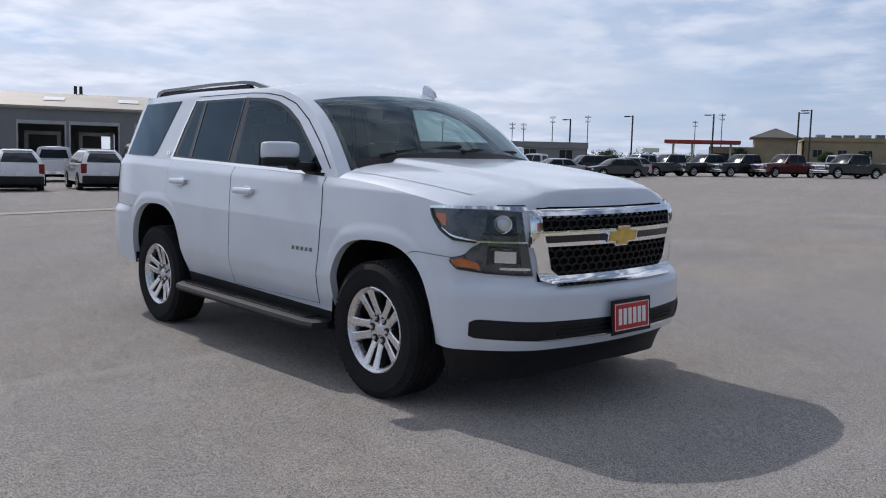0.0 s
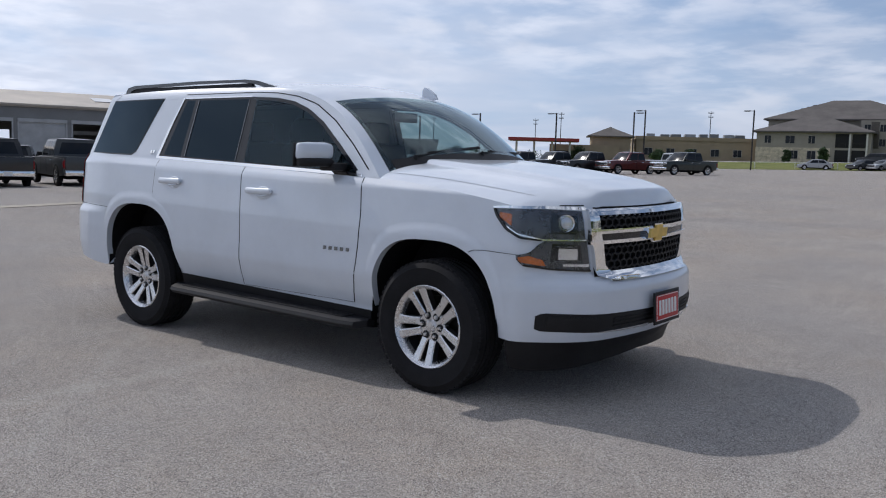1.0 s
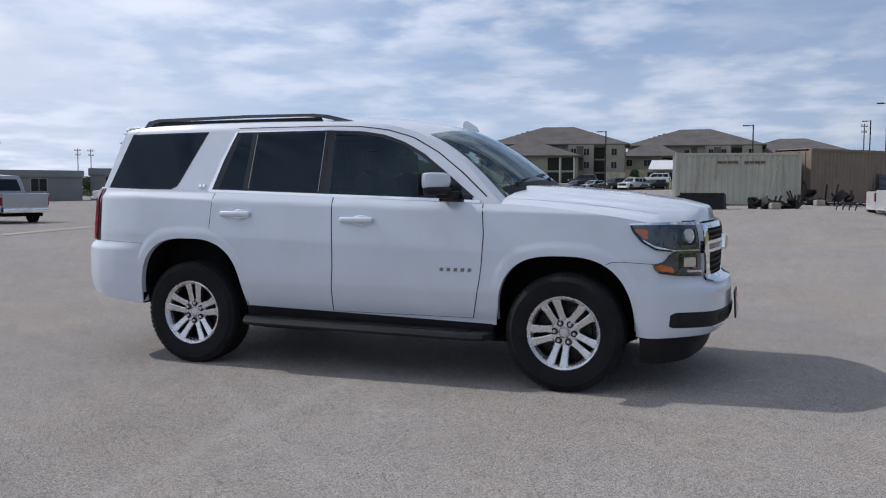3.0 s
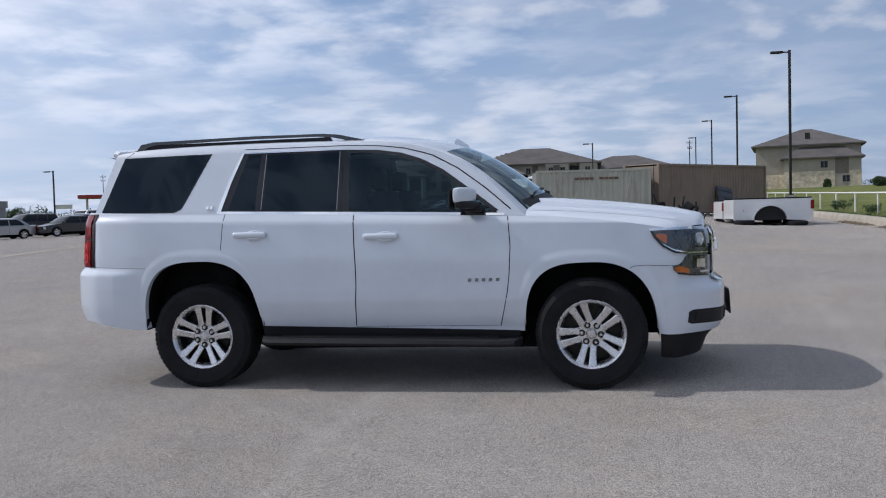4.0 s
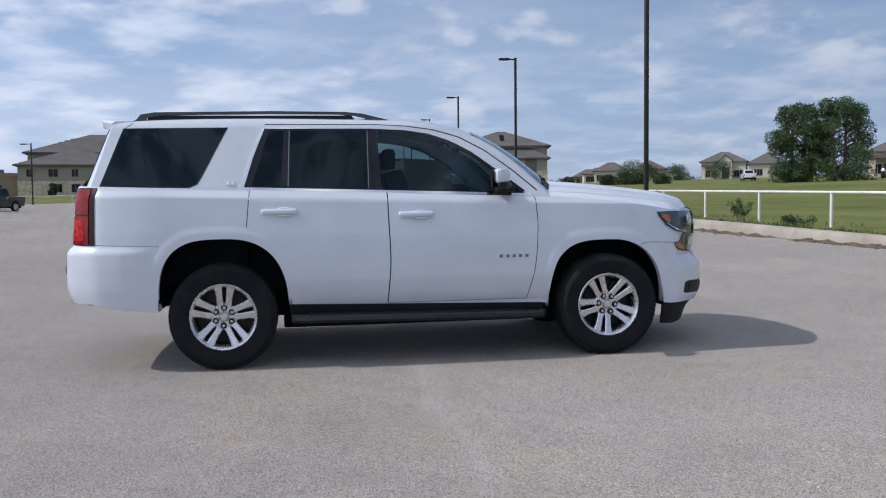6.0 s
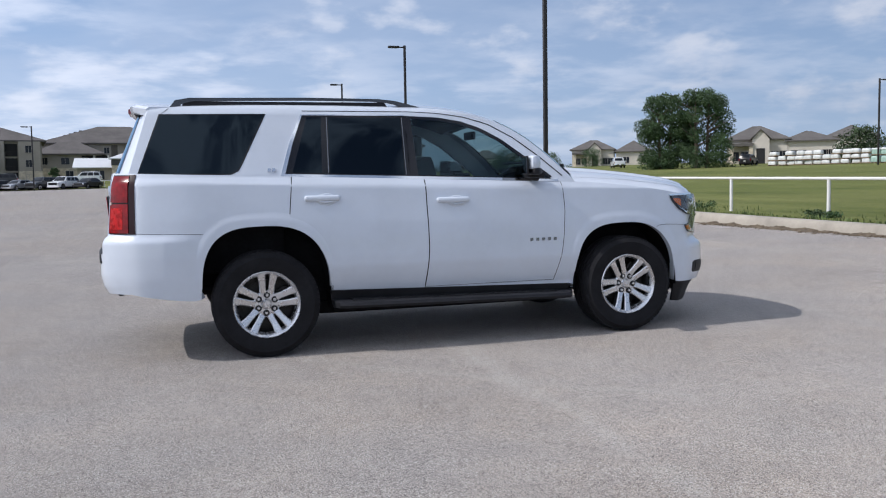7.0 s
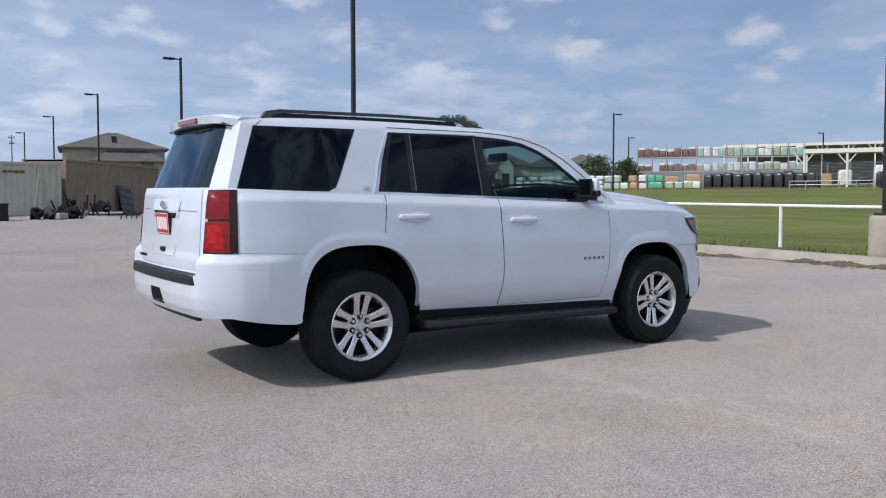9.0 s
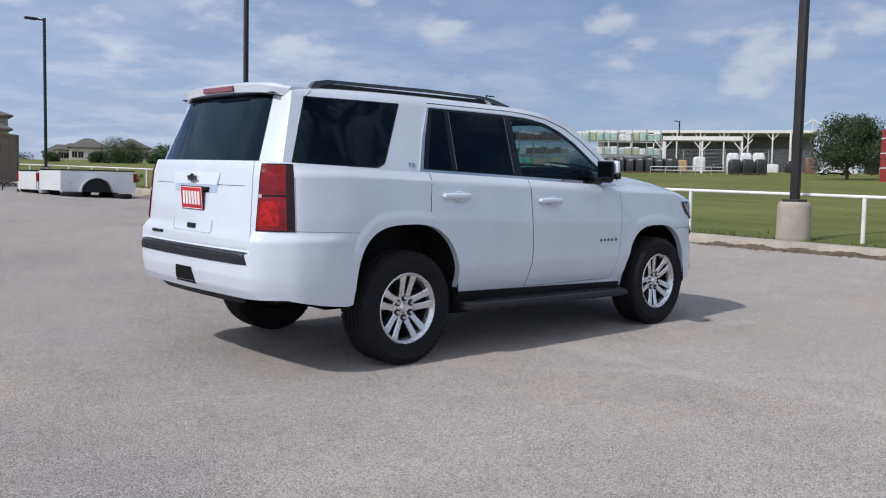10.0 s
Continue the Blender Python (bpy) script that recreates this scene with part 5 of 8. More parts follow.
    P("step_ledge", grid(lambda f, g: (lambda p: (p[0] + 0.08 * g, p[1], 0.789 + 0.012 * g))(rear_surf(rw(0.725) * (2 * f - 1), 0.78, 0.007)), 20, 2), GREY_TRIM, "", 40)
    P("hitch_opening", ruled([(-rw(0.14), 0.545), (rw(0.14), 0.545)], [(-rw(0.11), 0.655), (rw(0.11), 0.655)], rear_surf, 3, 6, 0.003, 0.004), SEAM, "", 40)
    P("hitch", join(block(-2.59, -2.40, -0.035, 0.035, 0.575, 0.64, 0.006)), BLACK_TRIM)
    P("rear_valance", ruled([(-rw(0.52), 0.455), (rw(0.52), 0.455)], [(-rw(0.62), 0.53), (rw(0.62), 0.53)], rear_surf, 3, 24, -0.04, 0.03), BLACK_TRIM, "black rear valance", 40)
    # spoiler
    def spoil(top, x_back, z):
        return [(x_back + 0.05 * (y / 0.715) ** 2 + 0.085 * abs(y / 0.695) ** 14, y, z - 0.018 * (y / 0.715) ** 2 - 0.022 * abs(y / 0.695) ** 8) for y in np.linspace(-0.695, 0.695, 25)]
    rows = [[(-2.10, y, roof_at(0.93, (y / 0.715 + 1) / 2)[2] + 0.002) for y in np.linspace(-0.695, 0.695, 25)], spoil(1, -2.36, 1.865), spoil(1, -2.385, 1.848), spoil(1, -2.375, 1.800), spoil(1, -2.30, 1.785), [(-2.235, y, 1.775) for y in np.linspace(-0.695, 0.695, 25)]]
    vs = [p for r in rows for p in r]
    fs = [(i * 25 + j, i * 25 + j + 1, (i + 1) * 25 + j + 1, (i + 1) * 25 + j) for i in range(5) for j in range(24)] + [tuple(i * 25 for i in range(6)), tuple(i * 25 + 24 for i in range(6))]
    sp = P("spoiler", (vs, fs), WHITE, "white roof spoiler", 35)
    make("brake_light", block(-2.391, -2.36, -0.21, 0.21, 1.806, 1.842, 0.006), BRAKE_LENS, sp, "red high brake light")
    make("spoiler_shadow_panel", grid(lambda a, b: (-2.34 + 0.10 * a, 0.655 * (2 * b - 1), 1.788 - 0.035 * a), 3, 12), BLACK_TRIM, sp)
    # roof rails and aerial
    for s in (-1, 1):
        pts = [(-2.09, 1.825), (-2.05, 1.875), (-1.95, 1.892), (-1.1, 1.900), (-0.55, 1.893), (-0.42, 1.880), (-0.22, 1.832)]
        poly = pts + [(-0.30, 1.822), (-0.48, 1.862), (-0.60, 1.872), (-1.1, 1.876), (-1.92, 1.868), (-2.0, 1.850), (-2.04, 1.815)]
        rail = P("roof_rail", prism(poly, "y", s * 0.645, s * 0.690), RAIL, "black roof rail", 50)
        make("rail_skirt", prism([(-2.0, 1.80), (-2.0, 1.868), (-0.50, 1.866), (-0.45, 1.80)], "y", s * 0.650, s * 0.682), GREY_TRIM, rail)
    fin = [(-0.19, -0.10), (-0.178, 0.010), (-0.14, 0.034), (-0.10, 0.026), (0.03, -0.045), (0.06, -0.10)]
    P("roof_aerial", moved(prism([(a * 0.55, b * 0.7) for a, b in fin], "y", -0.014, 0.014), Matrix.Translation((0.40, 0.36, 1.852))), WHITE, "white shark-fin aerial", 50)
    # underbody and cabin
    for name, g in (("floor_pan", block(-0.98, 0.95, -0.88, 0.88, 0.30, 0.47, 0.02)), ("skid_plate", block(-1.05, 1.05, -0.62, 0.62, 0.245, 0.35, 0.02)), ("chassis", block(-1.35, 2.10, -0.60, 0.60, 0.34, 0.95, 0.02)),
                    ("rear_floor", block(-2.42, -1.30, -0.66, 0.66, 0.60, 0.95, 0.02)), ("spare_wheel", moved(lathe([(0.0, 0.0), (0.30, 0.0), (0.34, 0.03), (0.34, 0.16), (0.0, 0.16)], 30), Matrix.Translation((-2.02, 0, 0.47)))),
                    ("front_crossmember", block(1.88, 2.08, -0.66, 0.66, 0.38, 0.9, 0.02)), ("rear_axle", join(rod((-1.473, -0.7, 0.388), (-1.473, 0.7, 0.388), 0.05), block(-1.60, -1.33, -0.14, 0.14, 0.27, 0.52, 0.05))), ("front_axle", rod((1.473, -0.7, 0.388), (1.473, 0.7, 0.388), 0.05)), ("exhaust", rod((-2.30, -0.55, 0.47), (-1.6, -0.55, 0.47), 0.035))):
        P(name, g, UNDERBODY, "", 40)
    for xc in (HUB_F, HUB_R):
        for q in (-1, 1):
            P("inner_arch", block(xc - 0.58, xc + 0.58, min(q * 0.50, q * 0.53), max(q * 0.50, q * 0.53), 0.45 if xc < 0 else 0.36, 1.0), UNDERBODY)
    P("cabin_floor", join(block(-2.30, 1.15, -0.49, 0.49, 0.61, 0.66, 0.01), block(-0.92, 0.88, -0.84, 0.84, 0.60, 0.655, 0.01)), SEAT)
    P("dashboard", join(block(0.62, 1.20, -0.80, 0.80, 0.85, 1.20, 0.06), block(0.66, 1.12, 0.20, 0.56, 1.14, 1.26, 0.05)), SEAT, "dark dashboard", 40)
    P("steering_wheel", moved(lathe([(0.17, -0.014), (0.185, 0.0), (0.17, 0.014), (0.155, 0.0), (0.17, -0.014)], 28, "x"), Matrix.Translation((0.50, 0.38, 1.12)) @ Matrix.Rotation(radians(-22), 4, "Y")), BLACK_TRIM, "", 50)
    for x, ys in ((0.02, (-0.38, 0.38)), (-0.95, (-0.50, 0.0, 0.50)), (-1.75, (-0.36, 0.36))):
        for y in ys:
            w = 0.25 if len(ys) == 2 else 0.22
            seat = make("seat", join(block(x - 0.05, x + 0.45, y - w, y + w, 0.68, 0.90, 0.05), moved(block(-0.08, 0.08, y - w, y + w, 0.0, 0.62, 0.05), Matrix.Translation((x - 0.05, 0, 0.84)) @ Matrix.Rotation(radians(-14), 4, "Y"))), SEAT, car, "charcoal seat", 50)
            make("headrest", moved(block(-0.05, 0.05, y - 0.13, y + 0.13, 0.0, 0.17, 0.04), Matrix.Translation((x - 0.22, 0, 1.45))), SEAT, seat, "", 50)
    P("headliner", join(grid(lambda s, f: screen(0.58 + 0.42 * s, 0.97 * (2 * f - 1), -0.03), 8, 16), grid(lambda a, b: (lambda p: (p[0], p[1] * 0.97, p[2] - 0.03))(roof_at(a, b)), 12, 16)), SEAT, "dark headliner", 60)
    P("mirror_inside", block(0.40, 0.43, -0.13, 0.13, 1.60, 1.67, 0.012), BLACK_TRIM)
    # the flanks lean in towards the roof
    for ob in car.children_recursive:
        if ob.data:
            for v in ob.data.vertices:
                v.co.y *= 1 - 0.04 * (v.co.z - 0.6)
    for x, y, turn in ((HUB_F, -0.855, 0), (HUB_R, -0.825, 0), (HUB_F, 0.855, 180), (HUB_R, 0.825, 180)):
        wheel("wheel", car, pose(x, y, HUB_Z, 0, -25 if x > 0 else 3, turn), "silver five-twin-spoke alloy wheel with black tyre")
    return car


suv = build_suv()
# ---- what stands round the lot ----
def field_lift(x, y):
    s = min(1.0, max(0.0, (y - 127) / 20))
    return 0.0108 * max(0, min(x, 140) - 20) * min(1, max(0, (x - 12) / 10)) + (0.9 - 0.6 * eased((x - 20) / 40)) * s * s * (3 - 2 * s)


for v in ground.data.vertices:
    v.co.z += field_lift(v.co.x, v.co.y)


def foot(x, y):
    """The level of the lot or field at a place."""
    if x < kerb_x(y) + 0.28 and y < 126:
        return height(x, y)
    return field_height(x, y) + field_lift(x, y)


def stand(x, y, turn=0.0, dz=0.0):
    return pose(x, y, foot(x, y) + dz, 0, 0, turn)


TAN_WALL = varied("tan_stucco", (0.34, 0.27, 0.19), 0.9, amount=0.12, scale=0.5, fine=12, relief=0.01)
GREIGE = varied("greige_siding", (0.33, 0.30, 0.255), 0.85, amount=0.10, scale=0.6, fine=9)
CREAM_WALL = varied("cream_stucco", (0.60, 0.55, 0.48), 0.85, amount=0.10, scale=0.6, fine=9)
STONE = varied("limestone_veneer", (0.60, 0.52, 0.40), 0.9, amount=0.35, scale=1.2, fine=3.5, relief=0.05)
SHINGLE = varied("grey_shingles", (0.115, 0.105, 0.10), 0.9, amount=0.25, scale=0.35, fine=6, relief=0.03)
BROWN_ROOF = varied("brown_shingles", (0.125, 0.115, 0.106), 0.9, amount=0.2, scale=0.35, fine=6, relief=0.03)
METAL_WALL = varied("grey_metal_siding", (0.22, 0.225, 0.23), 0.55, 0.2, amount=0.12, scale=0.4, fine=8)
METAL_ROOF = varied("weathered_metal_roof", (0.42, 0.38, 0.33), 0.6, 0.2, amount=0.15, scale=0.3, fine=5)
WHITE_ROOF = varied("white_metal_roof", (0.66, 0.67, 0.68), 0.45, 0.1, amount=0.08, scale=0.4)
PANE = material("window_pane", (0.012, 0.015, 0.02), 0.10, spec=0.3)
WHITE_TRIM = varied("white_trim", (0.72, 0.70, 0.66), 0.6, amount=0.08)
DARK_IN = material("dark_interior", (0.02, 0.02, 0.022), 0.9)
RED_PAINT = varied("red_canopy_paint", (0.30, 0.03, 0.028), 0.5, amount=0.12, scale=0.5)
STEEL = varied("galvanised_steel", (0.42, 0.43, 0.44), 0.5, 0.5, amount=0.15, scale=1.0)


def rusty(name, colour, rust):
    mat = material(name, colour, 0.75)
    nt, b, N, L = nodes_of(mat)
    streak, spot = noise_node(nt, 1.6, 6, 0.7, (1, 1, 0.22)), noise_node(nt, 5.0, 6, 0.7)
    c = ramp(nt, noise_node(nt, 0.8, 4, 0.6), [(0.3, tuple(v * 0.88 for v in colour)), (0.7, tuple(v * 1.08 for v in colour))])
    c = blend(nt, "MIX", ramp(nt, streak, [(0.56, (0, 0, 0)), (0.78, (0.75, 0.75, 0.75))]), c, rust)
    c = blend(nt, "MIX", ramp(nt, spot, [(0.66, (0, 0, 0)), (0.74, (0.9, 0.9, 0.9))]), c, tuple(v * 0.6 for v in rust))
    L(c, b.inputs["Base Color"])
    return mat


CREAM_STEEL = rusty("weathered_cream_steel", (0.42, 0.42, 0.35), (0.20, 0.11, 0.06))
BROWN_STEEL = rusty("weathered_tan_steel", (0.25, 0.195, 0.15), (0.14, 0.08, 0.05))


# -- lamp posts, fence, debris --
def lamp_post(x, y, h, base, turn=180, r=0.075, label="tall dark bronze lot lamp on a round concrete base", arm=1.1):
    root = thing("street_lamp", stand(x, y, turn), label, "lamp post", "lot lamps")
    z = -0.1
    if base:
        make("concrete_base", lathe([(0.0, base), (0.27, base), (0.30, base - 0.03), (0.31, base - 0.1), (0.315, -0.2)], 28), CONCRETE, root, "round concrete base", 40)
        make("base_plate", block(-0.17, 0.17, -0.17, 0.17, base - 0.002, base + 0.05, 0.01), BRONZE_POLE, root)
        z = base + 0.04
    make("pole", moved(block(-r, r, -r, r, z, h, r * 0.25), Matrix.Identity(4)), BRONZE_POLE, root, "square dark pole", 30)
    make("arm", block(0.0, arm * 0.5, -0.035, 0.035, h - 0.16, h - 0.08, 0.01), BRONZE_POLE, root)
    make("lamp_head", join(block(arm * 0.35, arm, -0.16, 0.16, h - 0.17, h - 0.05, 0.03), block(arm * 0.45, arm * 0.95, -0.12, 0.12, h - 0.185, h - 0.165)), BRONZE_POLE, root, "flat lamp head", 30)
    return root


for lx, ly, h in ((11.16, 2.48, 9.2), (11.9, 24.5, 9.2), (12.81, 49.37, 9.5), (13.6, 76.0, 9.7), (14.6, 103.0, 9.65)):
    lamp_post(lx, ly, h, 0.74, 180)
lamp_post(15.6, 131.0, 9.2, 0, 180, label="tall dark bronze lot lamp beyond the kerb")
for lx, ly, h, t in ((-35.1, 110.8, 7.8, 180), (-19.5, 119.8, 8.5, 180), (0.4, 113.8, 8.3, 180), (72.7, 72.1, 9.5, 0), (102.5, 98.9, 8.4, 0), (121.2, 75.7, 8.2, 180), (-65.8, 92.7, 7.3, 180), (-57.3, 98.4, 7.4, 180), (-48.4, 103.4, 7.5, 0), (-47.1, 104.0, 7.8, 180), (-72.2, 87.7, 6.9, 180), (90.0, 27.5, 8.5, 180)):
    lamp_post(lx, ly, h, 0, t, 0.08, "distant dark street lamp with a flat head", 1.3)


def fence(path, rail_h, label, step=2.44, r=0.032):
    root = thing("pipe_fence", Matrix.Identity(4), label, "fence")
    total = float(np.sum(np.linalg.norm(np.diff(np.array(path), axis=0), axis=1)))
    n = round(total / step)
    pts = [along(path, k / n) for k in range(n + 1)]
    tops = []
    for x, y in pts:
        z = foot(x, y)
        make("post", rod((x, y, z - 0.2), (x, y, z + rail_h), r * 1.15, n=10), WHITE_PIPE, root, "", 50)
        tops.append((x, y, z + rail_h))
    for a, b in zip(tops, tops[1:]):
        make("rail", rod(a, b, r, n=10), WHITE_PIPE, root, "", 50)
    return root


fence([(kerb_x(y) + 1.32, y) for y in (-24.97, 117.91)], 0.87, "low white painted pipe fence along the grass", 3.76, 0.036)
fence([(-70.0, 128.5), (-30.0, 129.0), (12.0, 129.5)], 1.0, "white pipe fence before the apartments", 6.0, 0.05)


def litter():
    rng = random.Random(5)
    gs = []
    for k in range(4600):
        y = rng.uniform(-8, 32)
        x = kerb_x(y) - abs(rng.gauss(0, 0.19)) + 0.05
        if math.sin(y * 0.9) + 0.6 * math.sin(y * 2.3 + 1) < -0.7:
            continue
        s = rng.uniform(0.004, 0.022) if rng.random() < 0.93 else 0.035
        g = block(-s, s, -s * rng.uniform(0.5, 1.6), s, -0.01, s * rng.uniform(0.3, 0.9), s * 0.25)
        gs.append(moved(g, pose(x, y, height(x, y), rng.uniform(-20, 20), rng.uniform(-20, 20), rng.uniform(0, 360))))
    def heap(a, b):
        y = -8 + 40 * a
        run = max(0.0, min(1.0, 0.95 + 0.4 * math.sin(y * 0.9) + 0.4 * math.sin(y * 2.3 + 1)))
        wide = 0.06 + run * (0.20 + 0.08 * math.sin(y * 5.1) + 0.05 * math.sin(y * 13.7 + 2) + rng.uniform(-0.03, 0.03))
        x = kerb_x(y) + 0.02 - wide * b
        rough = rng.uniform(-0.016, 0.018)
        return x, y, height(x, y) - 0.006 + (0.004 + run * (0.050 + 0.018 * math.sin(y * 7.3) + rough)) * (1 - b) ** 0.8 - (0.01 if b > 0.99 else 0)
    return join(grid(heap, 800, 6), *gs)


tagged(make("kerb_debris", litter(), varied("dry_soil", (0.125, 0.095, 0.062), 0.95, amount=0.55, scale=9, relief=0.004)), "dry soil and leaf litter gathered along the kerb", "debris", kind="stuff")


def weeds():
    rng = random.Random(11)
    vs, fs = [], []
    for k in range(5200):
        y = rng.uniform(-10, 40)
        x = kerb_x(y) + 0.46 + abs(rng.gauss(0, 0.22)) if rng.random() < 0.8 else kerb_x(y) + rng.uniform(0.5, 2.5)
        clump = min(abs(y - q) for q in (3.9, 6.3, 8.4, 11.2, 15.4, 19.8))
        tall = 0.05 + 0.10 * rng.random() + (0.24 * (1 - clump / 0.32) * rng.random() if clump < 0.32 else 0) + (0.12 if abs(y - 13.2) < 0.9 and rng.random() < 0.7 else 0) + (0.06 if math.sin(y * 1.9) > 0.8 else 0)
        tall *= 0.6
        z, a = foot(x, y) - 0.02, rng.uniform(0, math.pi)
        dx, dy, lean = 0.017 * math.cos(a), 0.017 * math.sin(a), rng.uniform(-0.06, 0.06)
        n = len(vs)
        vs += [(x - dx, y - dy, z), (x + dx, y + dy, z), (x + lean + dx * 0.6, y + lean, z + tall * 0.6), (x + lean * 1.8, y + lean * 1.4, z + tall)]
        fs += [(n, n + 1, n + 2), (n, n + 2, n + 3)]
    return vs, fs


tagged(make("weeds", weeds(), varied("weed_green", (0.10, 0.14, 0.04), 0.85, amount=0.4, scale=3), fix=False), "rough grass and weeds behind the kerb", "weeds", kind="stuff")


# -- vehicles standing about the lot --
def profile_body(kind):
    """Side outline of the lower body, and the cabin: front foot, front top, rear top, rear foot, belt, roof."""
    if kind == "pickup":
        L, belt_z, front, rear = 5.85, 1.18, 1.12, 1.13
        axles, r, cab, half = (1.93, -1.75), 0.40, (0.98, 0.35, -1.05, -1.22, 1.20, 1.90), 1.0
    elif kind == "suv":
        L, belt_z, front, rear = 4.85, 1.15, 1.0, 1.15
        axles, r, cab, half = (1.48, -1.42), 0.37, (1.05, 0.35, -1.95, -2.25, 1.14, 1.76), 0.96
    elif kind == "crossover":
        L, belt_z, front, rear = 4.25, 1.08, 0.93, 1.10
        axles, r, cab, half = (1.32, -1.24), 0.34, (1.08, 0.30, -1.40, -2.02, 1.06, 1.60), 0.89
    else:
        L, belt_z, front, rear = 4.75, 0.95, 0.80, 0.98
        axles, r, cab, half = (1.42, -1.38), 0.33, (1.10, 0.35, -1.05, -1.85, 0.95, 1.45), 0.91
    bottom, h = (0.42 if kind == "pickup" else 0.27), L / 2
    pts = [(-h, bottom + 0.22), (-h + 0.05, bottom + 0.05)]
    for ax in sorted(axles):
        R = r * 1.18
        pts += [(ax + R * math.cos(a), max(bottom, r + R * math.sin(a))) for a in np.linspace(math.pi, 0, 11)]
    pts += [(h - 0.12, bottom), (h, bottom + 0.18), (h, front - 0.22), (h - 0.06, front - 0.04), (h - 0.2, front), (cab[0] + 0.05, belt_z), (cab[3] - 0.05, belt_z)]
    pts += [(-h + 0.04, rear), (-h, rear - 0.06)]
    return pts, axles, r, cab, half, h, bottom, front, rear


def vehicle(kind, paint, x, y, heading, label, group):
    pts, axles, r, cab, half, h, bottom, front, rear = profile_body(kind)
    name = {"pickup": "pickup_truck", "suv": "suv", "crossover": "crossover", "sedan": "sedan"}[kind]
    root = thing(name, stand(x, y, heading), label, "truck" if kind == "pickup" else "car", group)
    zc = (front + bottom) / 2
    n, rows = len(pts), []
    section = ((-half, 0.40, 0.93), (-half + 0.03, 0.62, 0.975), (-half + 0.10, 0.82, 1.0), (-half * 0.45, 1.0, 1.0))
    section += tuple((-yy, kx, kz) for yy, kx, kz in reversed(section))
    for yy, kx, kz in section:
        for px, pz in pts:
            a = abs(px) - (h - 0.32)
            px = math.copysign(h - 0.32 + a * kx, px) if a > 0 else px
            rows.append((px, yy, zc + (pz - zc) * kz if pz > zc else pz))
    m = len(section)
    fs = [(i * n + j, i * n + (j + 1) % n, (i + 1) * n + (j + 1) % n, (i + 1) * n + j) for i in range(m - 1) for j in range(n)] + [tuple(range(n)), tuple(range(m * n - 1, (m - 1) * n - 1, -1))]
    make("body", (rows, fs), paint, root, "", 35)
    fx, ftx, rtx, rx, zb, zr = cab
    wb, wt = half - 0.05, half - (0.33 if kind == "crossover" else 0.22)

    def face(u, v, end, off=0.0):
        """end 0: windscreen, 1: rear, 2: right, 3: left; u across, v up."""
        w = wb + (wt - wb) * (0.55 * v + 0.45 * v ** 3)
        xf, xr = fx + (ftx - fx) * (0.8 * v + 0.2 * v ** 3), rx + (rtx - rx) * (0.75 * v + 0.25 * v ** 3)
        z = zb + (zr - zb) * v
        if end == 0:
            return (xf + off + 0.11 * (1 - u * u), w * u, z + off * 0.5)
        if end == 1:
            return (xr - off - 0.10 * (1 - u * u), w * u, z + off * 0.3)
        return (xr + (xf - xr) * (u + 1) / 2, (w + off) * (-1 if end == 2 else 1), z)
    shell = [grid(lambda a, b, e=e: face(2 * a - 1, b, e), 8, 6) for e in range(4)]

    def top_at(a, b):
        f = 2 * b - 1
        x_r, x_f = rtx - 0.10 * (1 - f * f), ftx + 0.11 * (1 - f * f)
        return (x_r + (x_f - x_r) * a, f * wt, zr + 0.05 * (1 - f * f) * (1 - abs(2 * a - 1) ** 4))
    top = grid(top_at, 8, 8)
    make("cabin", join(*shell, top), paint, root, "", 35)
    make("windscreen", grid(lambda a, b: face(0.9 * (2 * a - 1), 0.04 + 0.88 * b, 0, 0.012), 5, 4), PANE, root, "", 50)
    make("rear_window", grid(lambda a, b: face((0.80 - 0.06 * b) * (2 * a - 1), 0.14 + 0.66 * b, 1, 0.012), 5, 4), PANE, root, "", 50)
    cuts = {"pickup": ((-0.93, -0.18), (-0.12, 0.78)), "sedan": ((-0.78, -0.05), (0.0, 0.80))}.get(kind, ((-0.96, -0.42), (-0.36, 0.16), (0.21, 0.86)))
    for e in (2, 3):
        for a0, a1 in cuts:
            def win(a, b, e=e, a0=a0, a1=a1):
                v = 0.06 + 0.80 * b
                return face(a0 + (a1 - a0) * a, v, e, 0.012)
            make("side_window", grid(win, 4, 3), PANE, root, "", 50)
        s = -1 if e == 2 else 1
        make("door_mirror", moved(block(-0.07, 0.07, -0.10, 0.10, -0.08, 0.08, 0.03), Matrix.Translation((fx - 0.25, s * (half + 0.07), zb + 0.08))), BLACK_TRIM if kind == "pickup" else paint, root, "", 40)
        make("door_line", join(*[block(px - 0.006, px + 0.006, s * half - 0.004, s * half + 0.004, bottom + 0.12, zb - 0.05) for px in (fx - 0.15, (fx + rx) / 2, rx + 0.12)]), SEAM, root)
        make("headlight", block(h - 0.24, h - 0.03, s * (half - 0.02) - 0.22 * (s > 0), s * (half - 0.02) + 0.22 * (s < 0), front - 0.26, front - 0.10, 0.02), LAMP_BOWL, root, "", 40)
        make("tail_light", block(-h + 0.04, -h + 0.22, s * (half - 0.01) - (0.24 if kind == "crossover" else 0.16) * (s > 0), s * (half - 0.01) + (0.24 if kind == "crossover" else 0.16) * (s < 0), rear - 0.40, rear - (0.02 if kind == "crossover" else 0.08), 0.03), RED_LENS, root, "", 40)
        for dx in (fx - 1.05, rx + 0.30):
            make("door_handle", block(dx, dx + 0.20, s * half - 0.012, s * half + 0.025, zb - 0.17, zb - 0.135, 0.008), CHROME if kind == "pickup" else paint, root, "", 40)
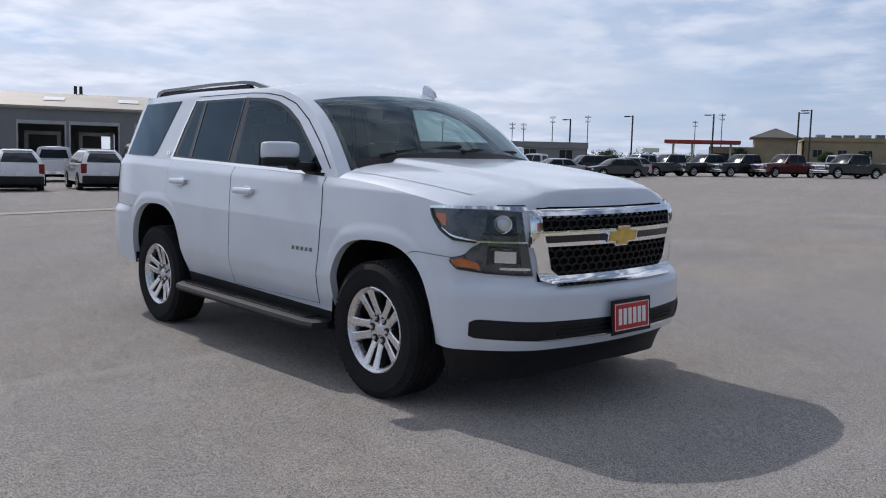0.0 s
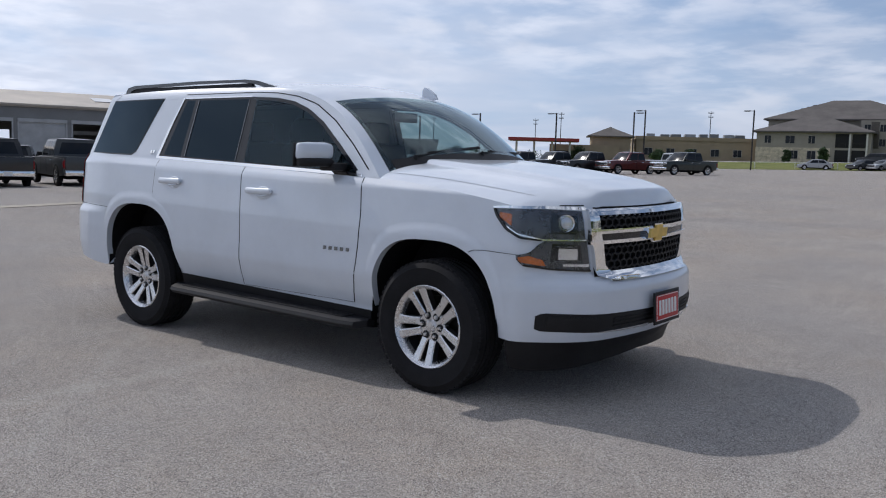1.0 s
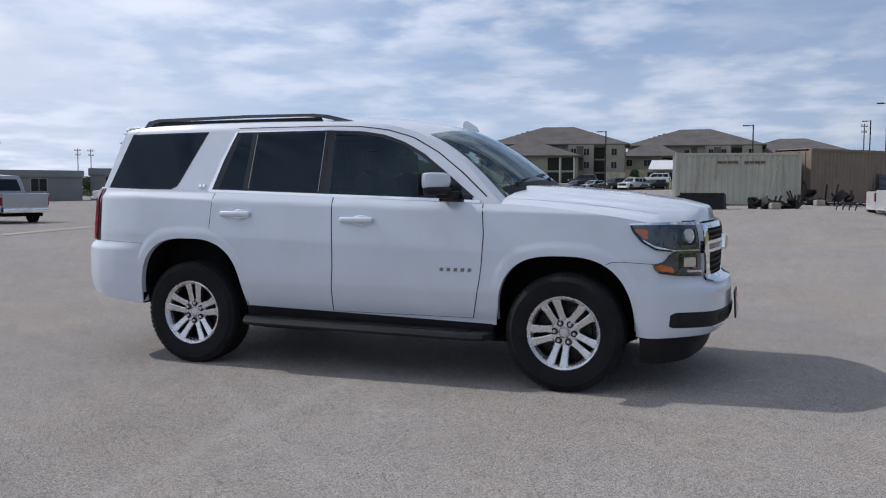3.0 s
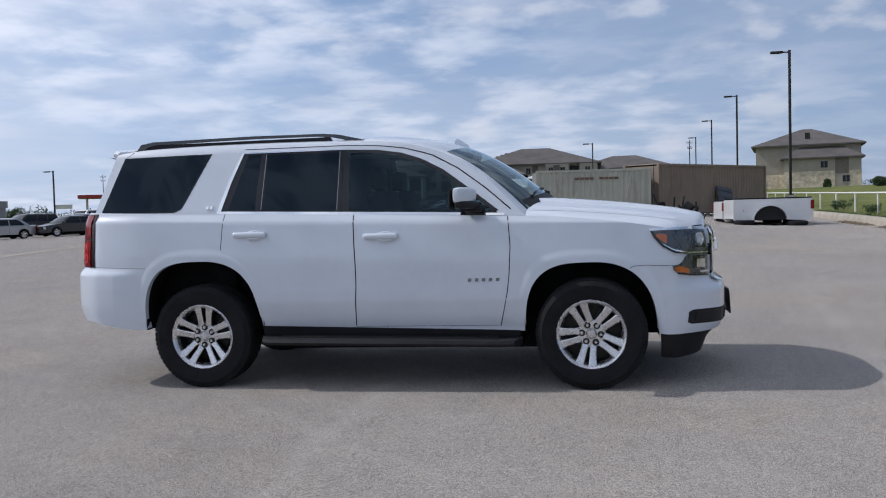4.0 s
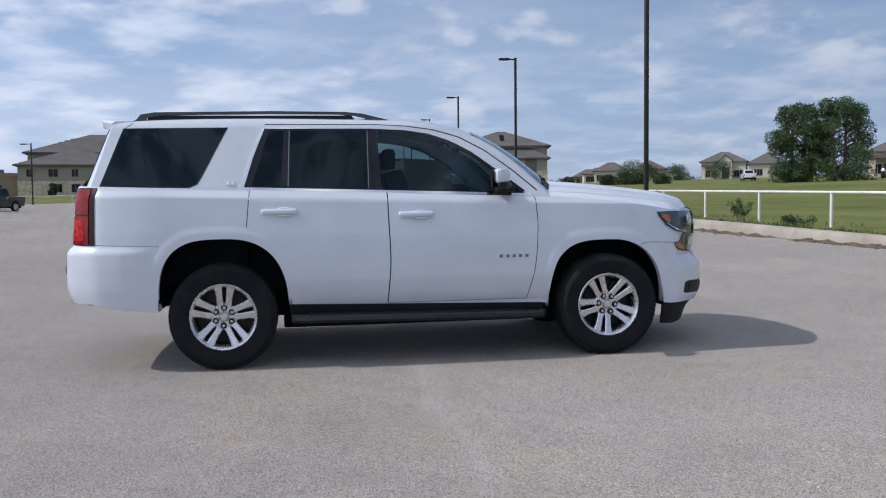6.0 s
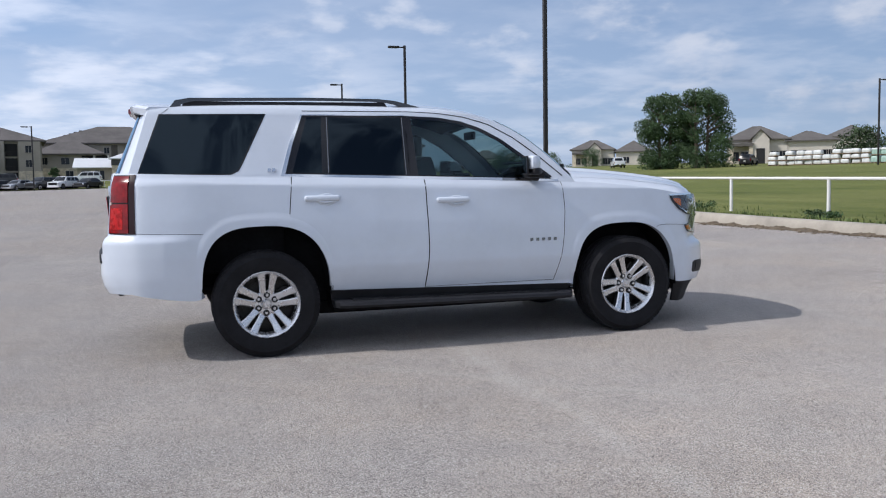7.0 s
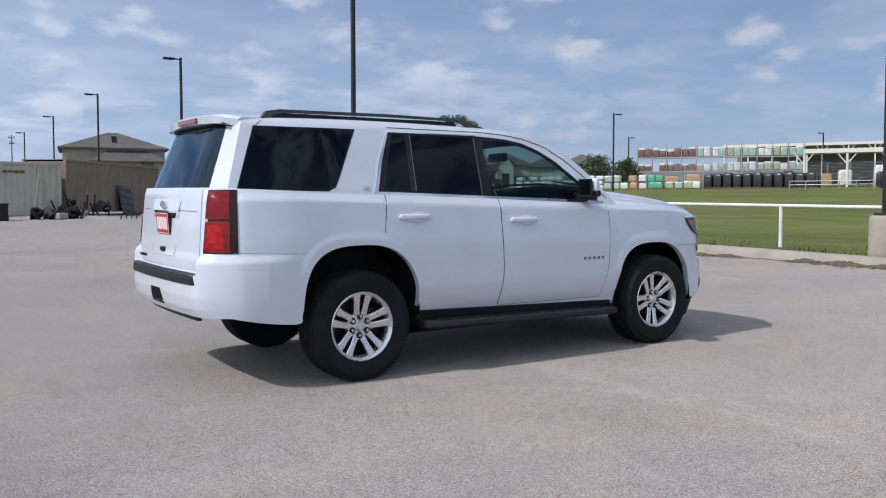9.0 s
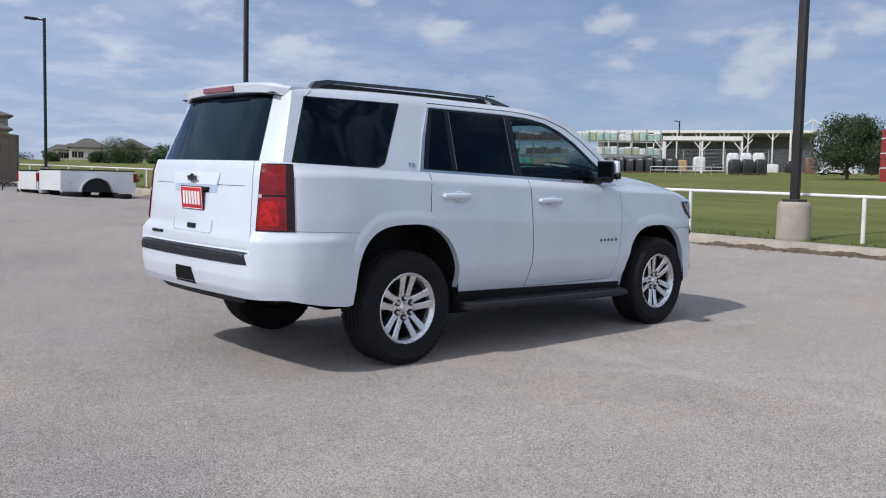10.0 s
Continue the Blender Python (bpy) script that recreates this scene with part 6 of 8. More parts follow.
        for ax in axles:
            opening = [(ax + 1.20 * r * math.cos(a), r + 1.20 * r * math.sin(a)) for a in np.linspace(-0.25, math.pi + 0.25, 18)]
            make("wheel_opening", prism(opening, "y", s * half - 0.09, s * half + 0.006), UNDERBODY, root, "dark wheel opening", 40)
            w = new("wheel")
            w.parent, w.empty_display_size = root, 0.1
            w.matrix_basis = pose(ax, s * (half - 0.075), r, 0, 0, 0 if s < 0 else 180)
            make("tyre", lathe([(r * 0.62, 0.09), (r * 0.62, -0.09), (r * 0.8, -0.112), (r * 0.95, -0.10), (r, -0.07), (r, 0.07), (r * 0.9, 0.11), (r * 0.62, 0.09)], 28, "y"), RUBBER, w, "", 40)
            spokes = [moved(block(-0.035, 0.035, -0.085, -0.05, 0.03, r * 0.60), Matrix.Rotation(radians(60 * k), 4, "Y")) for k in range(6)]
            make("rim", join(lathe([(r * 0.66, -0.06), (r * 0.655, -0.098), (r * 0.58, -0.09), (r * 0.56, 0.0), (0.0, 0.0)], 28, "y"), *spokes), ALLOY, w, "", 40)
    make("grille", block(h - 0.05, h + 0.015, -half + 0.28, half - 0.28, front - 0.42, front - 0.08, 0.02), CHROME if kind == "pickup" else BLACK_TRIM, root, "", 40)
    make("front_bumper", block(h - 0.16, h + (0.09 if kind == "pickup" else 0.03), -half + 0.06, half - 0.02, bottom - 0.02, bottom + 0.22, 0.05), CHROME if kind == "pickup" else paint, root, "", 40)
    make("rear_bumper", block(-h - (0.10 if kind == "pickup" else 0.05), -h + 0.16, -half + 0.05, half - 0.05, bottom + 0.02, bottom + (0.34 if kind == "crossover" else 0.25), 0.05), CHROME if kind == "pickup" else BLACK_TRIM, root, "", 40)
    make("number_plate", block(-h - 0.115, -h - 0.1, -0.15, 0.15, bottom + 0.35, bottom + 0.50) if kind != "pickup" else block(-h - 0.115, -h - 0.1, -0.15, 0.15, bottom + 0.06, bottom + 0.21), PLATE_WHITE, root)
    if kind == "pickup":
        make("bed_floor", block(-h + 0.10, rx - 0.12, -half + 0.12, half - 0.12, rear - 0.03, rear + 0.055), BLACK_TRIM, root, "dark open bed")
        for s in (-1, 1):
            make("bed_rail", block(-h + 0.02, rx - 0.06, s * (half - 0.06) - 0.05, s * (half - 0.06) + 0.05, rear - 0.02, rear + 0.09, 0.02), paint, root, "", 40)
        make("tailgate", block(-h - 0.01, -h + 0.08, -half + 0.08, half - 0.08, rear - 0.5, rear + 0.07, 0.02), paint, root, "", 40)
    if kind in ("crossover", "suv"):
        make("rear_spoiler", grid(lambda a, b: (rtx - 0.10 * (1 - (2 * b - 1) ** 2) + 0.10 - 0.26 * a, wt * 0.95 * (2 * b - 1), zr + 0.035 - 0.05 * a * a), 3, 8), paint, root, "", 50)
    make("chassis", block(-h + 0.3, h - 0.3, -half + 0.2, half - 0.2, bottom - 0.12, bottom + 0.2), UNDERBODY, root)
    return root


PAINTS = {"white": car_paint("far_white_paint", (0.74, 0.75, 0.76)), "silver": car_paint("silver_paint", (0.40, 0.41, 0.43), 0.5), "black": car_paint("black_paint", (0.010, 0.010, 0.012), 0.0, 0.4), "grey": car_paint("dark_grey_paint", (0.045, 0.048, 0.05), 0.3, 0.4), "blue": car_paint("navy_blue_paint", (0.016, 0.045, 0.125), 0.2), "red": car_paint("maroon_paint", (0.10, 0.010, 0.010), 0.2), "green": car_paint("dark_green_paint", (0.012, 0.017, 0.014), 0.0, 0.4)}
NEAR_ROW, FAR_ROW, APT_ROW = "vehicles parked near the service building", "trucks parked across the lot", "cars parked before the apartments"
for kind, paint, vx, vy, turn, words in (
        ("crossover", "white", -32.5, 6.75, 170, "small white crossover seen from behind on the lot"), ("crossover", "white", -31.9, 9.75, 170, "small white crossover with red tail lights on the lot"),
        ("pickup", "black", -32.1, 12.1, 166, "black crew-cab pickup parked tail outwards"), ("pickup", "grey", -31.2, 15.0, 165, "dark grey crew-cab pickup with chrome bumper"),
        ("pickup", "blue", -29.1, 17.95, 165, "navy blue crew-cab pickup with chrome bumper"), ("pickup", "silver", -27.3, 20.7, 165, "silver crew-cab pickup parked tail outwards"),
        ("pickup", "white", -46.5, 12.9, 160, "white pickup parked before the service building"), ("suv", "black", -43.6, 14.4, 150, "black suv parked before the service building"),
        ("suv", "grey", -46.0, 20.0, 150, "dark grey suv parked before the service building"), ("sedan", "silver", -42.0, 26.0, 150, "silver sedan parked before the service building"), ("pickup", "black", -40.5, 31.0, 150, "black pickup parked before the service building")):
    vehicle(kind, PAINTS[paint], vx, vy, turn, words, NEAR_ROW)
for kind, paint, vx, vy, turn, words in (
        ("pickup", "green", -25.6, 66.6, 246, "dark green crew-cab pickup with large chrome grille"), ("pickup", "red", -30.7, 66.4, 248, "maroon pickup parked nose outwards"), ("pickup", "black", -34.0, 65.2, 248, "black pickup parked nose outwards"),
        ("pickup", "black", -37.0, 64.4, 248, "black pickup with chrome grille"), ("pickup", "grey", -39.6, 62.6, 248, "dark grey pickup parked nose outwards"), ("pickup", "silver", -41.4, 60.8, 248, "silver pickup parked nose outwards"), ("crossover", "silver", -39.9, 56.8, 240, "silver crossover parked nose outwards"),
        ("suv", "black", -43.8, 56.4, 240, "black suv parked nose outwards"), ("sedan", "silver", -40.4, 48.4, 240, "pale silver sedan parked across the lot"), ("pickup", "white", -50.0, 56.4, 200, "white pickup parked side-on"), ("suv", "grey", -46.8, 60.2, 240, "grey suv parked nose outwards"), ("sedan", "grey", -37.2, 52.0, 240, "dark sedan parked nose outwards"),
        ("suv", "white", -29.4, 74.0, 200, "white van-like suv behind the pickups"), ("pickup", "white", -31.5, 78.5, 10, "white pickup behind the green pickup")):
    vehicle(kind, PAINTS[paint], vx, vy, turn, words, FAR_ROW)
for kind, paint, vx, vy, turn, words in (
        ("sedan", "silver", -31.5, 126.8, 200, "silver sedan beside the white fence"), ("sedan", "grey", -25.0, 126.6, 235, "grey sedan beside the white fence"), ("sedan", "silver", -22.4, 126.8, 235, "pale grey sedan beside the white fence"), ("suv", "grey", -19.4, 126.8, 235, "dark suv beside the white fence"), ("suv", "white", -16.6, 126.6, 240, "white suv beside the white fence"),
        ("sedan", "black", -13.4, 126.4, 240, "black sedan beside the white fence"), ("crossover", "grey", -8.0, 126.6, 250, "grey crossover beside the white fence"), ("suv", "white", -15.0, 141.0, 180, "white suv on the apartment drive"), ("suv", "black", -27.0, 141.0, 185, "black suv on the apartment drive")):
    vehicle(kind, PAINTS[paint], vx, vy, turn, words, APT_ROW)
# ---- buildings; each has its own axes: x along the front, y into the depth, z up ----
def hip_roof(x0, x1, y0, y1, z, h, over=0.5, thick=0.22, ridge=None):
    x0, x1, y0, y1 = x0 - over, x1 + over, y0 - over, y1 + over
    w, d = x1 - x0, y1 - y0
    inset = min(w, d) / 2 if ridge is None else ridge
    if w >= d:
        r = [(x0 + inset, (y0 + y1) / 2), (x1 - inset, (y0 + y1) / 2)]
    else:
        r = [((x0 + x1) / 2, y0 + inset), ((x0 + x1) / 2, y1 - inset)]
    c = [(x0, y0), (x1, y0), (x1, y1), (x0, y1)]
    vs = [(*p, z - thick) for p in c] + [(*p, z) for p in c] + [(*p, z + h) for p in r]
    fs = [(3, 2, 1, 0)] + [(i, (i + 1) % 4, 4 + (i + 1) % 4, 4 + i) for i in range(4)]
    fs += [(4, 5, 9, 8), (5, 6, 9), (6, 7, 8, 9), (7, 4, 8)] if w >= d else [(4, 5, 8), (5, 6, 9, 8), (6, 7, 9), (7, 4, 8, 9)]
    return vs, fs


def gable_roof(x0, x1, y0, y1, z, h, over=0.4, thick=0.2, along_x=True):
    x0, x1, y0, y1 = x0 - over, x1 + over, y0 - over, y1 + over
    if along_x:
        m = (y0 + y1) / 2
        return prism([(y0, z), (m, z + h), (y1, z), (y1, z - thick), (m, z + h - thick), (y0, z - thick)], "x", x0, x1)
    m = (x0 + x1) / 2
    return prism([(x0, z), (m, z + h), (x1, z), (x1, z - thick), (m, z + h - thick), (x0, z - thick)], "y", y0, y1)


TAUPE_TRIM = varied("taupe_trim", (0.36, 0.33, 0.29), 0.7, amount=0.1)


def window_at(root, x, z, w, h, y=0.0, side="front", frame=TAUPE_TRIM):
    """A framed pane set into a face of the building."""
    turn = {"front": pose(x, y, z), "left": pose(y, x, z, 0, 0, -90), "right": pose(y, x, z, 0, 0, 90)}[side]
    win = new("window")
    win.parent, win.matrix_basis, win.empty_display_size = root, turn, 0.1
    t = 0.09
    make("window_frame", join(block(-w / 2 - t, w / 2 + t, -0.08, 0.05, h, h + t), block(-w / 2 - t, w / 2 + t, -0.10, 0.05, -t, 0), block(-w / 2 - t, -w / 2, -0.08, 0.05, 0, h), block(w / 2, w / 2 + t, -0.08, 0.05, 0, h), block(-0.03, 0.03, -0.06, 0.05, 0, h)), frame, win)
    make("pane", block(-w / 2, w / 2, -0.03, 0.03, 0, h), PANE, win)


DARK_SIDING = varied("dark_siding", (0.12, 0.105, 0.09), 0.8)


def apartment(x, y, turn, label, w=27.0, wing=19.0, tall=0.92):
    root = thing("apartment_building", stand(x, y, turn) @ Matrix.Diagonal((1, 1, tall, 1)), label, "building", "apartment buildings")
    # three storeys behind, a two-storey wing in front
    make("wall", join(block(1.0, w, 7.0, 22.0, -2, 9.6), block(w * 0.60, w * 0.78, 5.6, 7.2, -2, 9.6), block(w * 0.86, w - 0.3, 6.0, 7.2, -2, 9.6)), GREIGE, root, "greige walls")
    make("wing_wall", block(0, wing, 0, 8.0, -2, 6.7), GREIGE, root, "two-storey wing")
    make("stone_base", block(-0.06, wing * 0.66, -0.06, 8.0, -2, 3.4), STONE, root, "pale stone base")
    make("stone_corner", block(w * 0.86 - 0.05, w + 0.02, 5.94, 7.2, -2, 3.2), STONE, root, "pale stone base")
    make("roof", hip_roof(1.0, w, 7.0, 22.0, 9.9, 4.6, 0.9, 0.3, w * 0.40), SHINGLE, root, "grey hipped shingle roof")
    make("wing_roof", hip_roof(0, wing, 0, 9.5, 6.9, 3.0, 0.8, 0.3, wing * 0.40), SHINGLE, root, "lower grey hipped roof")
    # recessed balconies
    for bx in (wing * 0.70, wing * 0.70 + 3.0):
        for z in (0.0, 3.4):
            b = new("balcony")
            b.parent, b.empty_display_size = root, 0.1
            make("recess", block(bx, bx + 2.4, -0.03, 0.2, z + 0.1, z + 3.0), DARK_IN, b)
            make("railing", join(*[block(bx + 0.3 * k, bx + 0.3 * k + 0.05, -0.12, -0.07, z + 0.1, z + 1.1) for k in range(9)], block(bx, bx + 2.4, -0.13, -0.06, z + 1.05, z + 1.13)), BRONZE_POLE, b)["kind"] = "stuff"
        make("balcony_post", block(bx + 2.45, bx + 2.75, -0.3, 0.2, -1, 6.5), WHITE_TRIM, root)
    for z in (0.2, 3.3, 6.4):
        b = new("balcony")
        b.parent, b.empty_display_size = root, 0.1
        make("recess", block(w * 0.785, w * 0.855, 6.9, 7.1, z, z + 2.7), DARK_IN, b)
        make("railing", join(block(w * 0.785, w * 0.855, 6.6, 6.66, z + 0.95, z + 1.05), *[block(w * 0.785 + 0.3 * k, w * 0.785 + 0.3 * k + 0.04, 6.6, 6.65, z, z + 1.0) for k in range(6)]), BRONZE_POLE, b)["kind"] = "stuff"
    for wx in (2.2, 6.4, 10.4):
        window_at(root, wx, 4.3, 1.7 if wx == 6.4 else 1.2, 1.6, 0.0)
    for wx in (7.2, 10.5):
        window_at(root, wx, 1.0, 1.5, 1.7, -0.06)
    for z in (0.9, 4.1, 7.2):
        for wx, yy in ((wing + 0.9, 7.0), (w * 0.64, 5.6), (w * 0.73, 5.6), (w * 0.92, 6.0)):
            window_at(root, wx, z, 1.1, 1.5, yy)
    for a, b, c in ((wing + 1.9, wing + 3.3, 6.96), (w * 0.66, w * 0.71, 5.56)):
        make("dark_panel", block(a, b, c, c + 0.14, 3.6, 9.3), DARK_SIDING, root)
    for k in range(4):
        make("roof_vent", block(5.5 + 1.1 * k, 6.2 + 1.1 * k, 10.6 + 0.55 * k, 10.9 + 0.55 * k, 11.7 + 0.42 * k, 12.1 + 0.42 * k), BRONZE_POLE, root)
    return root


apartment(-56.5, 175.5, 9, "three-storey apartment building with stone base and grey hipped roofs", 31.0, 21.0)
apartment(-31.0, 205.0, 2, "three-storey apartment building with grey hipped roof behind the cars", 32.0, 14.0)
apartment(-7.0, 216.0, -4, "three-storey apartment building partly behind the containers", 26.0, 15.0, 0.74)


def square_block(x, y, turn):
    root = thing("apartment_house", stand(x, y, turn, 0.9) @ Matrix.Diagonal((1.80, 1.80, 1.70, 1)), "tall greige apartment house with stone base and pyramid roof", "building", "apartment buildings")
    make("wall", block(0, 20, 0, 18, -2, 9.3), GREIGE, root, "greige walls")
    make("front_wing", block(5.5, 19.8, -3.2, 0.5, -2, 6.4), GREIGE, root, "lower front wing")
    make("stone_base", join(block(5.44, 15.0, -3.26, 0.4, -2, 3.6), block(17.5, 19.86, -3.26, 0.4, -2, 3.6), block(-0.06, 5.5, -0.06, 0.4, -2, 3.2)), STONE, root, "pale stone base")
    make("roof", hip_roof(0, 20, 0, 18, 9.6, 4.0, 0.9, 0.3), SHINGLE, root, "grey pyramid roof")
    make("wing_roof", hip_roof(5.5, 19.8, -3.2, 5.0, 6.6, 2.9, 0.7, 0.3), SHINGLE, root, "lower grey roof")
    for wx, z, yy in ((13.0, 4.3, -3.2), (1.6, 0.9, 0.0), (3.6, 0.9, 0.0), (17.0, 1.2, -3.26)):
        window_at(root, wx, z, 1.3, 1.4, yy)
    for k in range(4):
        make("roof_vent", block(9.6, 10.6, 2.2 + 1.1 * k, 2.5 + 1.1 * k, 11.0 + 0.42 * k, 11.3 + 0.42 * k), BRONZE_POLE, root)
    make("dark_wall_panel", block(15.0, 17.5, -3.24, 0.0, 3.0, 6.3), varied("grey_brown_siding", (0.17, 0.15, 0.13), 0.8), root)


square_block(58.9, 341.8, -11)


def clubhouse(x, y, turn):
    root = thing("clubhouse", stand(x, y, turn) @ Matrix.Diagonal((1, 1, 0.72, 1)), "low clubhouse with white metal roof and square tower", "building")
    make("wall", block(0, 22, 0, 10, -2, 3.6), GREIGE, root, "greige walls")
    make("roof", gable_roof(0, 22, 0, 10, 3.6, 2.6, 0.8, 0.2), WHITE_ROOF, root, "white metal roof")
    make("tower", block(6.0, 10.5, -2.2, 2.0, -2, 5.6), STONE, root, "stone tower")
    make("tower_opening", block(6.8, 9.7, -2.24, -2.0, -0.5, 2.6), DARK_IN, root)
    make("tower_band", block(5.94, 10.56, -2.26, 2.06, 4.0, 5.5), varied("tower_band", (0.06, 0.06, 0.06), 0.6), root)
    make("tower_roof", hip_roof(6.0, 10.5, -2.2, 2.0, 5.8, 1.5, 0.5), WHITE_ROOF, root, "white tower roof")
    make("porch_roof", gable_roof(15.5, 22.0, -3.0, 1.0, 3.4, 2.0, 0.4, 0.25, False), SHINGLE, root, "grey porch roof")
    for px in (15.8, 18.7, 21.6):
        make("porch_post", block(px - 0.2, px + 0.2, -2.9, -2.5, -1, 3.3), WHITE_TRIM, root)
    for wx in (1.5, 3.8, 12.0, 14.2):
        window_at(root, wx, 0.6, 1.6, 2.2, 0.0)


clubhouse(-18.5, 166.0, 1)


def house(x, y, turn, w, d, h, roof_h, label, wall=CREAM_WALL, roof=BROWN_ROOF, porch=True):
    root = thing("house", stand(x, y, turn), label, "house", "houses beyond the field")
    make("wall", block(0, w, 0, d, -2, h), wall, root, "rendered walls")
    make("roof", hip_roof(0, w, 0, d, h + 0.1, roof_h, 0.6), roof, root, "shingle roof")
    if porch:
        make("entrance_gable", prism([(w * 0.42, -2), (w * 0.42, h), (w * 0.56, h + 1.7), (w * 0.70, h), (w * 0.70, -2)], "y", -2.0, 0.3), wall, root, "tall entrance gable")
        make("gable_roof", gable_roof(w * 0.42, w * 0.70, -2.0, 3.0, h + 0.1, 1.75, 0.35, 0.2, False), roof, root)
        make("entrance", block(w * 0.49, w * 0.63, -2.04, -1.8, -0.6, h * 0.62), DARK_IN, root, "dark entrance")
        for px in (w * 0.08, w * 0.40):
            make("porch_post", block(px - 0.35, px + 0.35, -2.2, -1.5, -2, h * 0.72), STONE, root)
        make("porch_roof", block(w * 0.02, w * 0.44, -2.5, 0.2, h * 0.72, h * 0.84), roof, root)
    for wx in (0.14, 0.30, 0.80, 0.92):
        window_at(root, w * wx, 0.6, 1.3, 1.6, 0.0)
    return root


house(96.0, 133.5, -36, 10.5, 9.0, 4.4, 2.6, "two-storey cream house with grey-brown roof and entrance gable")
house(104.5, 127.2, -36, 8.0, 8.0, 3.9, 1.8, "cream house with grey-brown roof beside a white fence", porch=False)
house(118.0, 146.0, -40, 9.0, 9.0, 3.9, 2.2, "cream stucco house with hipped grey-brown roof", porch=False)
house(123.5, 139.5, -40, 9.0, 9.0, 4.5, 2.4, "tall cream house with grey-brown roof behind the pallets", porch=False)
house(101.0, 210.0, -30, 11.0, 9.0, 4.5, 2.6, "distant cream house with grey-brown roof and gable")
house(111.0, 204.0, -30, 9.0, 9.0, 3.6, 3.0, "distant cream house with grey-brown roof", porch=False)
house(84.0, 246.0, -20, 10.0, 8.0, 3.4, 2.6, "distant pale house with grey-brown roof among trees", porch=False)
house(88.0, 226.0, -25, 9.0, 8.0, 3.4, 2.4, "distant tan house with grey-brown roof among trees", TAN_WALL, porch=False)
house(92.0, 292.0, -20, 11.0, 8.0, 2.8, 2.6, "distant tan house with wide grey-brown roof", TAN_WALL, porch=False)
house(86.0, 262.0, -14, 9.0, 8.0, 3.0, 2.0, "distant white house with grey-brown roof", porch=False)
house(122.0, 290.0, -20, 8.0, 8.0, 3.4, 2.2, "distant white house among trees", porch=False)


# -- the service building with its open bays --
def service_building():
    turn = math.degrees(math.atan2(0.936, 0.351))
    root = thing("service_building", pose(-69.0, 16.1, -0.72, 0, 0, turn), "long grey metal service building with open bays", "building")
    x0, x1, eave, head, deep = -26.0, 31.2, 5.25, 4.25, 17.0
    bays = [(-25.2, -21.6, 1), (-21.3, -17.7, 0), (-16.4, -12.8, 0), (-12.5, -8.9, 0), (-7.6, -4.0, 1), (-3.7, -0.3, 0), (1.2, 4.8, 0), (5.0, 8.8, 0), (9.9, 13.5, 0), (13.8, 17.4, 1), (17.7, 21.3, 0), (22.4, 25.6, 0), (26.0, 30.2, 0)]
    edges = [x0] + [e for a, b, _ in bays for e in (a, b)] + [x1]
    for a, b in zip(edges[::2], edges[1::2]):
        make("wall_pier", block(a, b, 0, -0.3 + 0.6, -0.5, head), METAL_WALL, root)
    make("wall_header", block(x0, x1, 0.0, 0.35, head, eave), METAL_WALL, root, "grey metal wall")
    make("eave_gutter", block(x0 - 0.3, x1 + 0.3, -0.25, 0.0, eave - 0.12, eave + 0.12), METAL_ROOF, root)
    for a, b, shut in bays:
        make("bay_frame", join(block(a, a + 0.12, -0.06, 0.1, -0.4, head), block(b - 0.12, b, -0.06, 0.1, -0.4, head), block(a, b, -0.08, 0.1, head - 0.28, head)), STEEL, root, "pale bay frame")
        if shut:
            make("roller_door", prism([(0.14, -0.4), (0.14, 4.1)] + [(0.08 - 0.02 * (k % 2), 4.1 - 0.3 * (k + f)) for k in range(15) for f in (0, 1)], "x", a, b), STEEL, root, "closed grey roller door")
    back = [(x0, 7.4), (8.6, 10.4), (11.3, 13.0), (14.8, x1)]
    for a, b in back:
        make("back_wall", block(a, b, deep, deep + 0.3, -0.5, eave), METAL_WALL, root)
    make("back_header", block(x0, x1, deep - 0.01, deep + 0.29, 3.6, eave), METAL_WALL, root)
    for xx in (x0, x1 - 0.3):
        make("end_wall", prism([(0.36, -0.5), (0.36, eave), (deep / 2, eave + 1.5), (deep, eave), (deep, -0.5)], "x", xx, xx + 0.3), METAL_WALL, root, "grey end wall")
    make("floor_slab", block(x0, x1, 0.1, deep, -0.6, -0.05), CONCRETE, root)
    make("roof", gable_roof(x0, x1, 0, deep, eave + 0.12, 1.5, 0.4, 0.15), METAL_ROOF, root, "weathered low-pitched metal roof")
    for k, sx in enumerate((-18.0, -12.0, -6.0, 3.0, 8.8, 20.0, 26.0)):
        make("skylight", prism([(3.0, eave + 0.72), (5.2, eave + 1.10), (5.2, eave + 1.14), (3.0, eave + 0.76)], "x", sx, sx + 1.6), WHITE_ROOF, root, "pale skylight panel")
    make("roof_antenna", join(rod((29.0, 8.5, eave + 1.4), (29.0, 8.5, eave + 2.4), 0.04, n=8), rod((28.4, 8.3, eave + 2.36), (30.3, 8.9, eave + 2.30), 0.022, n=6), *[rod((28.5 + 0.5 * k, 8.1, eave + 2.34), (28.5 + 0.5 * k, 8.9, eave + 2.34), 0.015, n=6) for k in range(4)]), STEEL, root, "roof aerial", 40)
    for sx in (5.3, 5.75, 27.1, 27.9):
        make("flue", rod((sx, 9.0, eave + 1.2), (sx, 9.0, eave + 2.35), 0.14, n=12), BRONZE_POLE, root, "", 40)
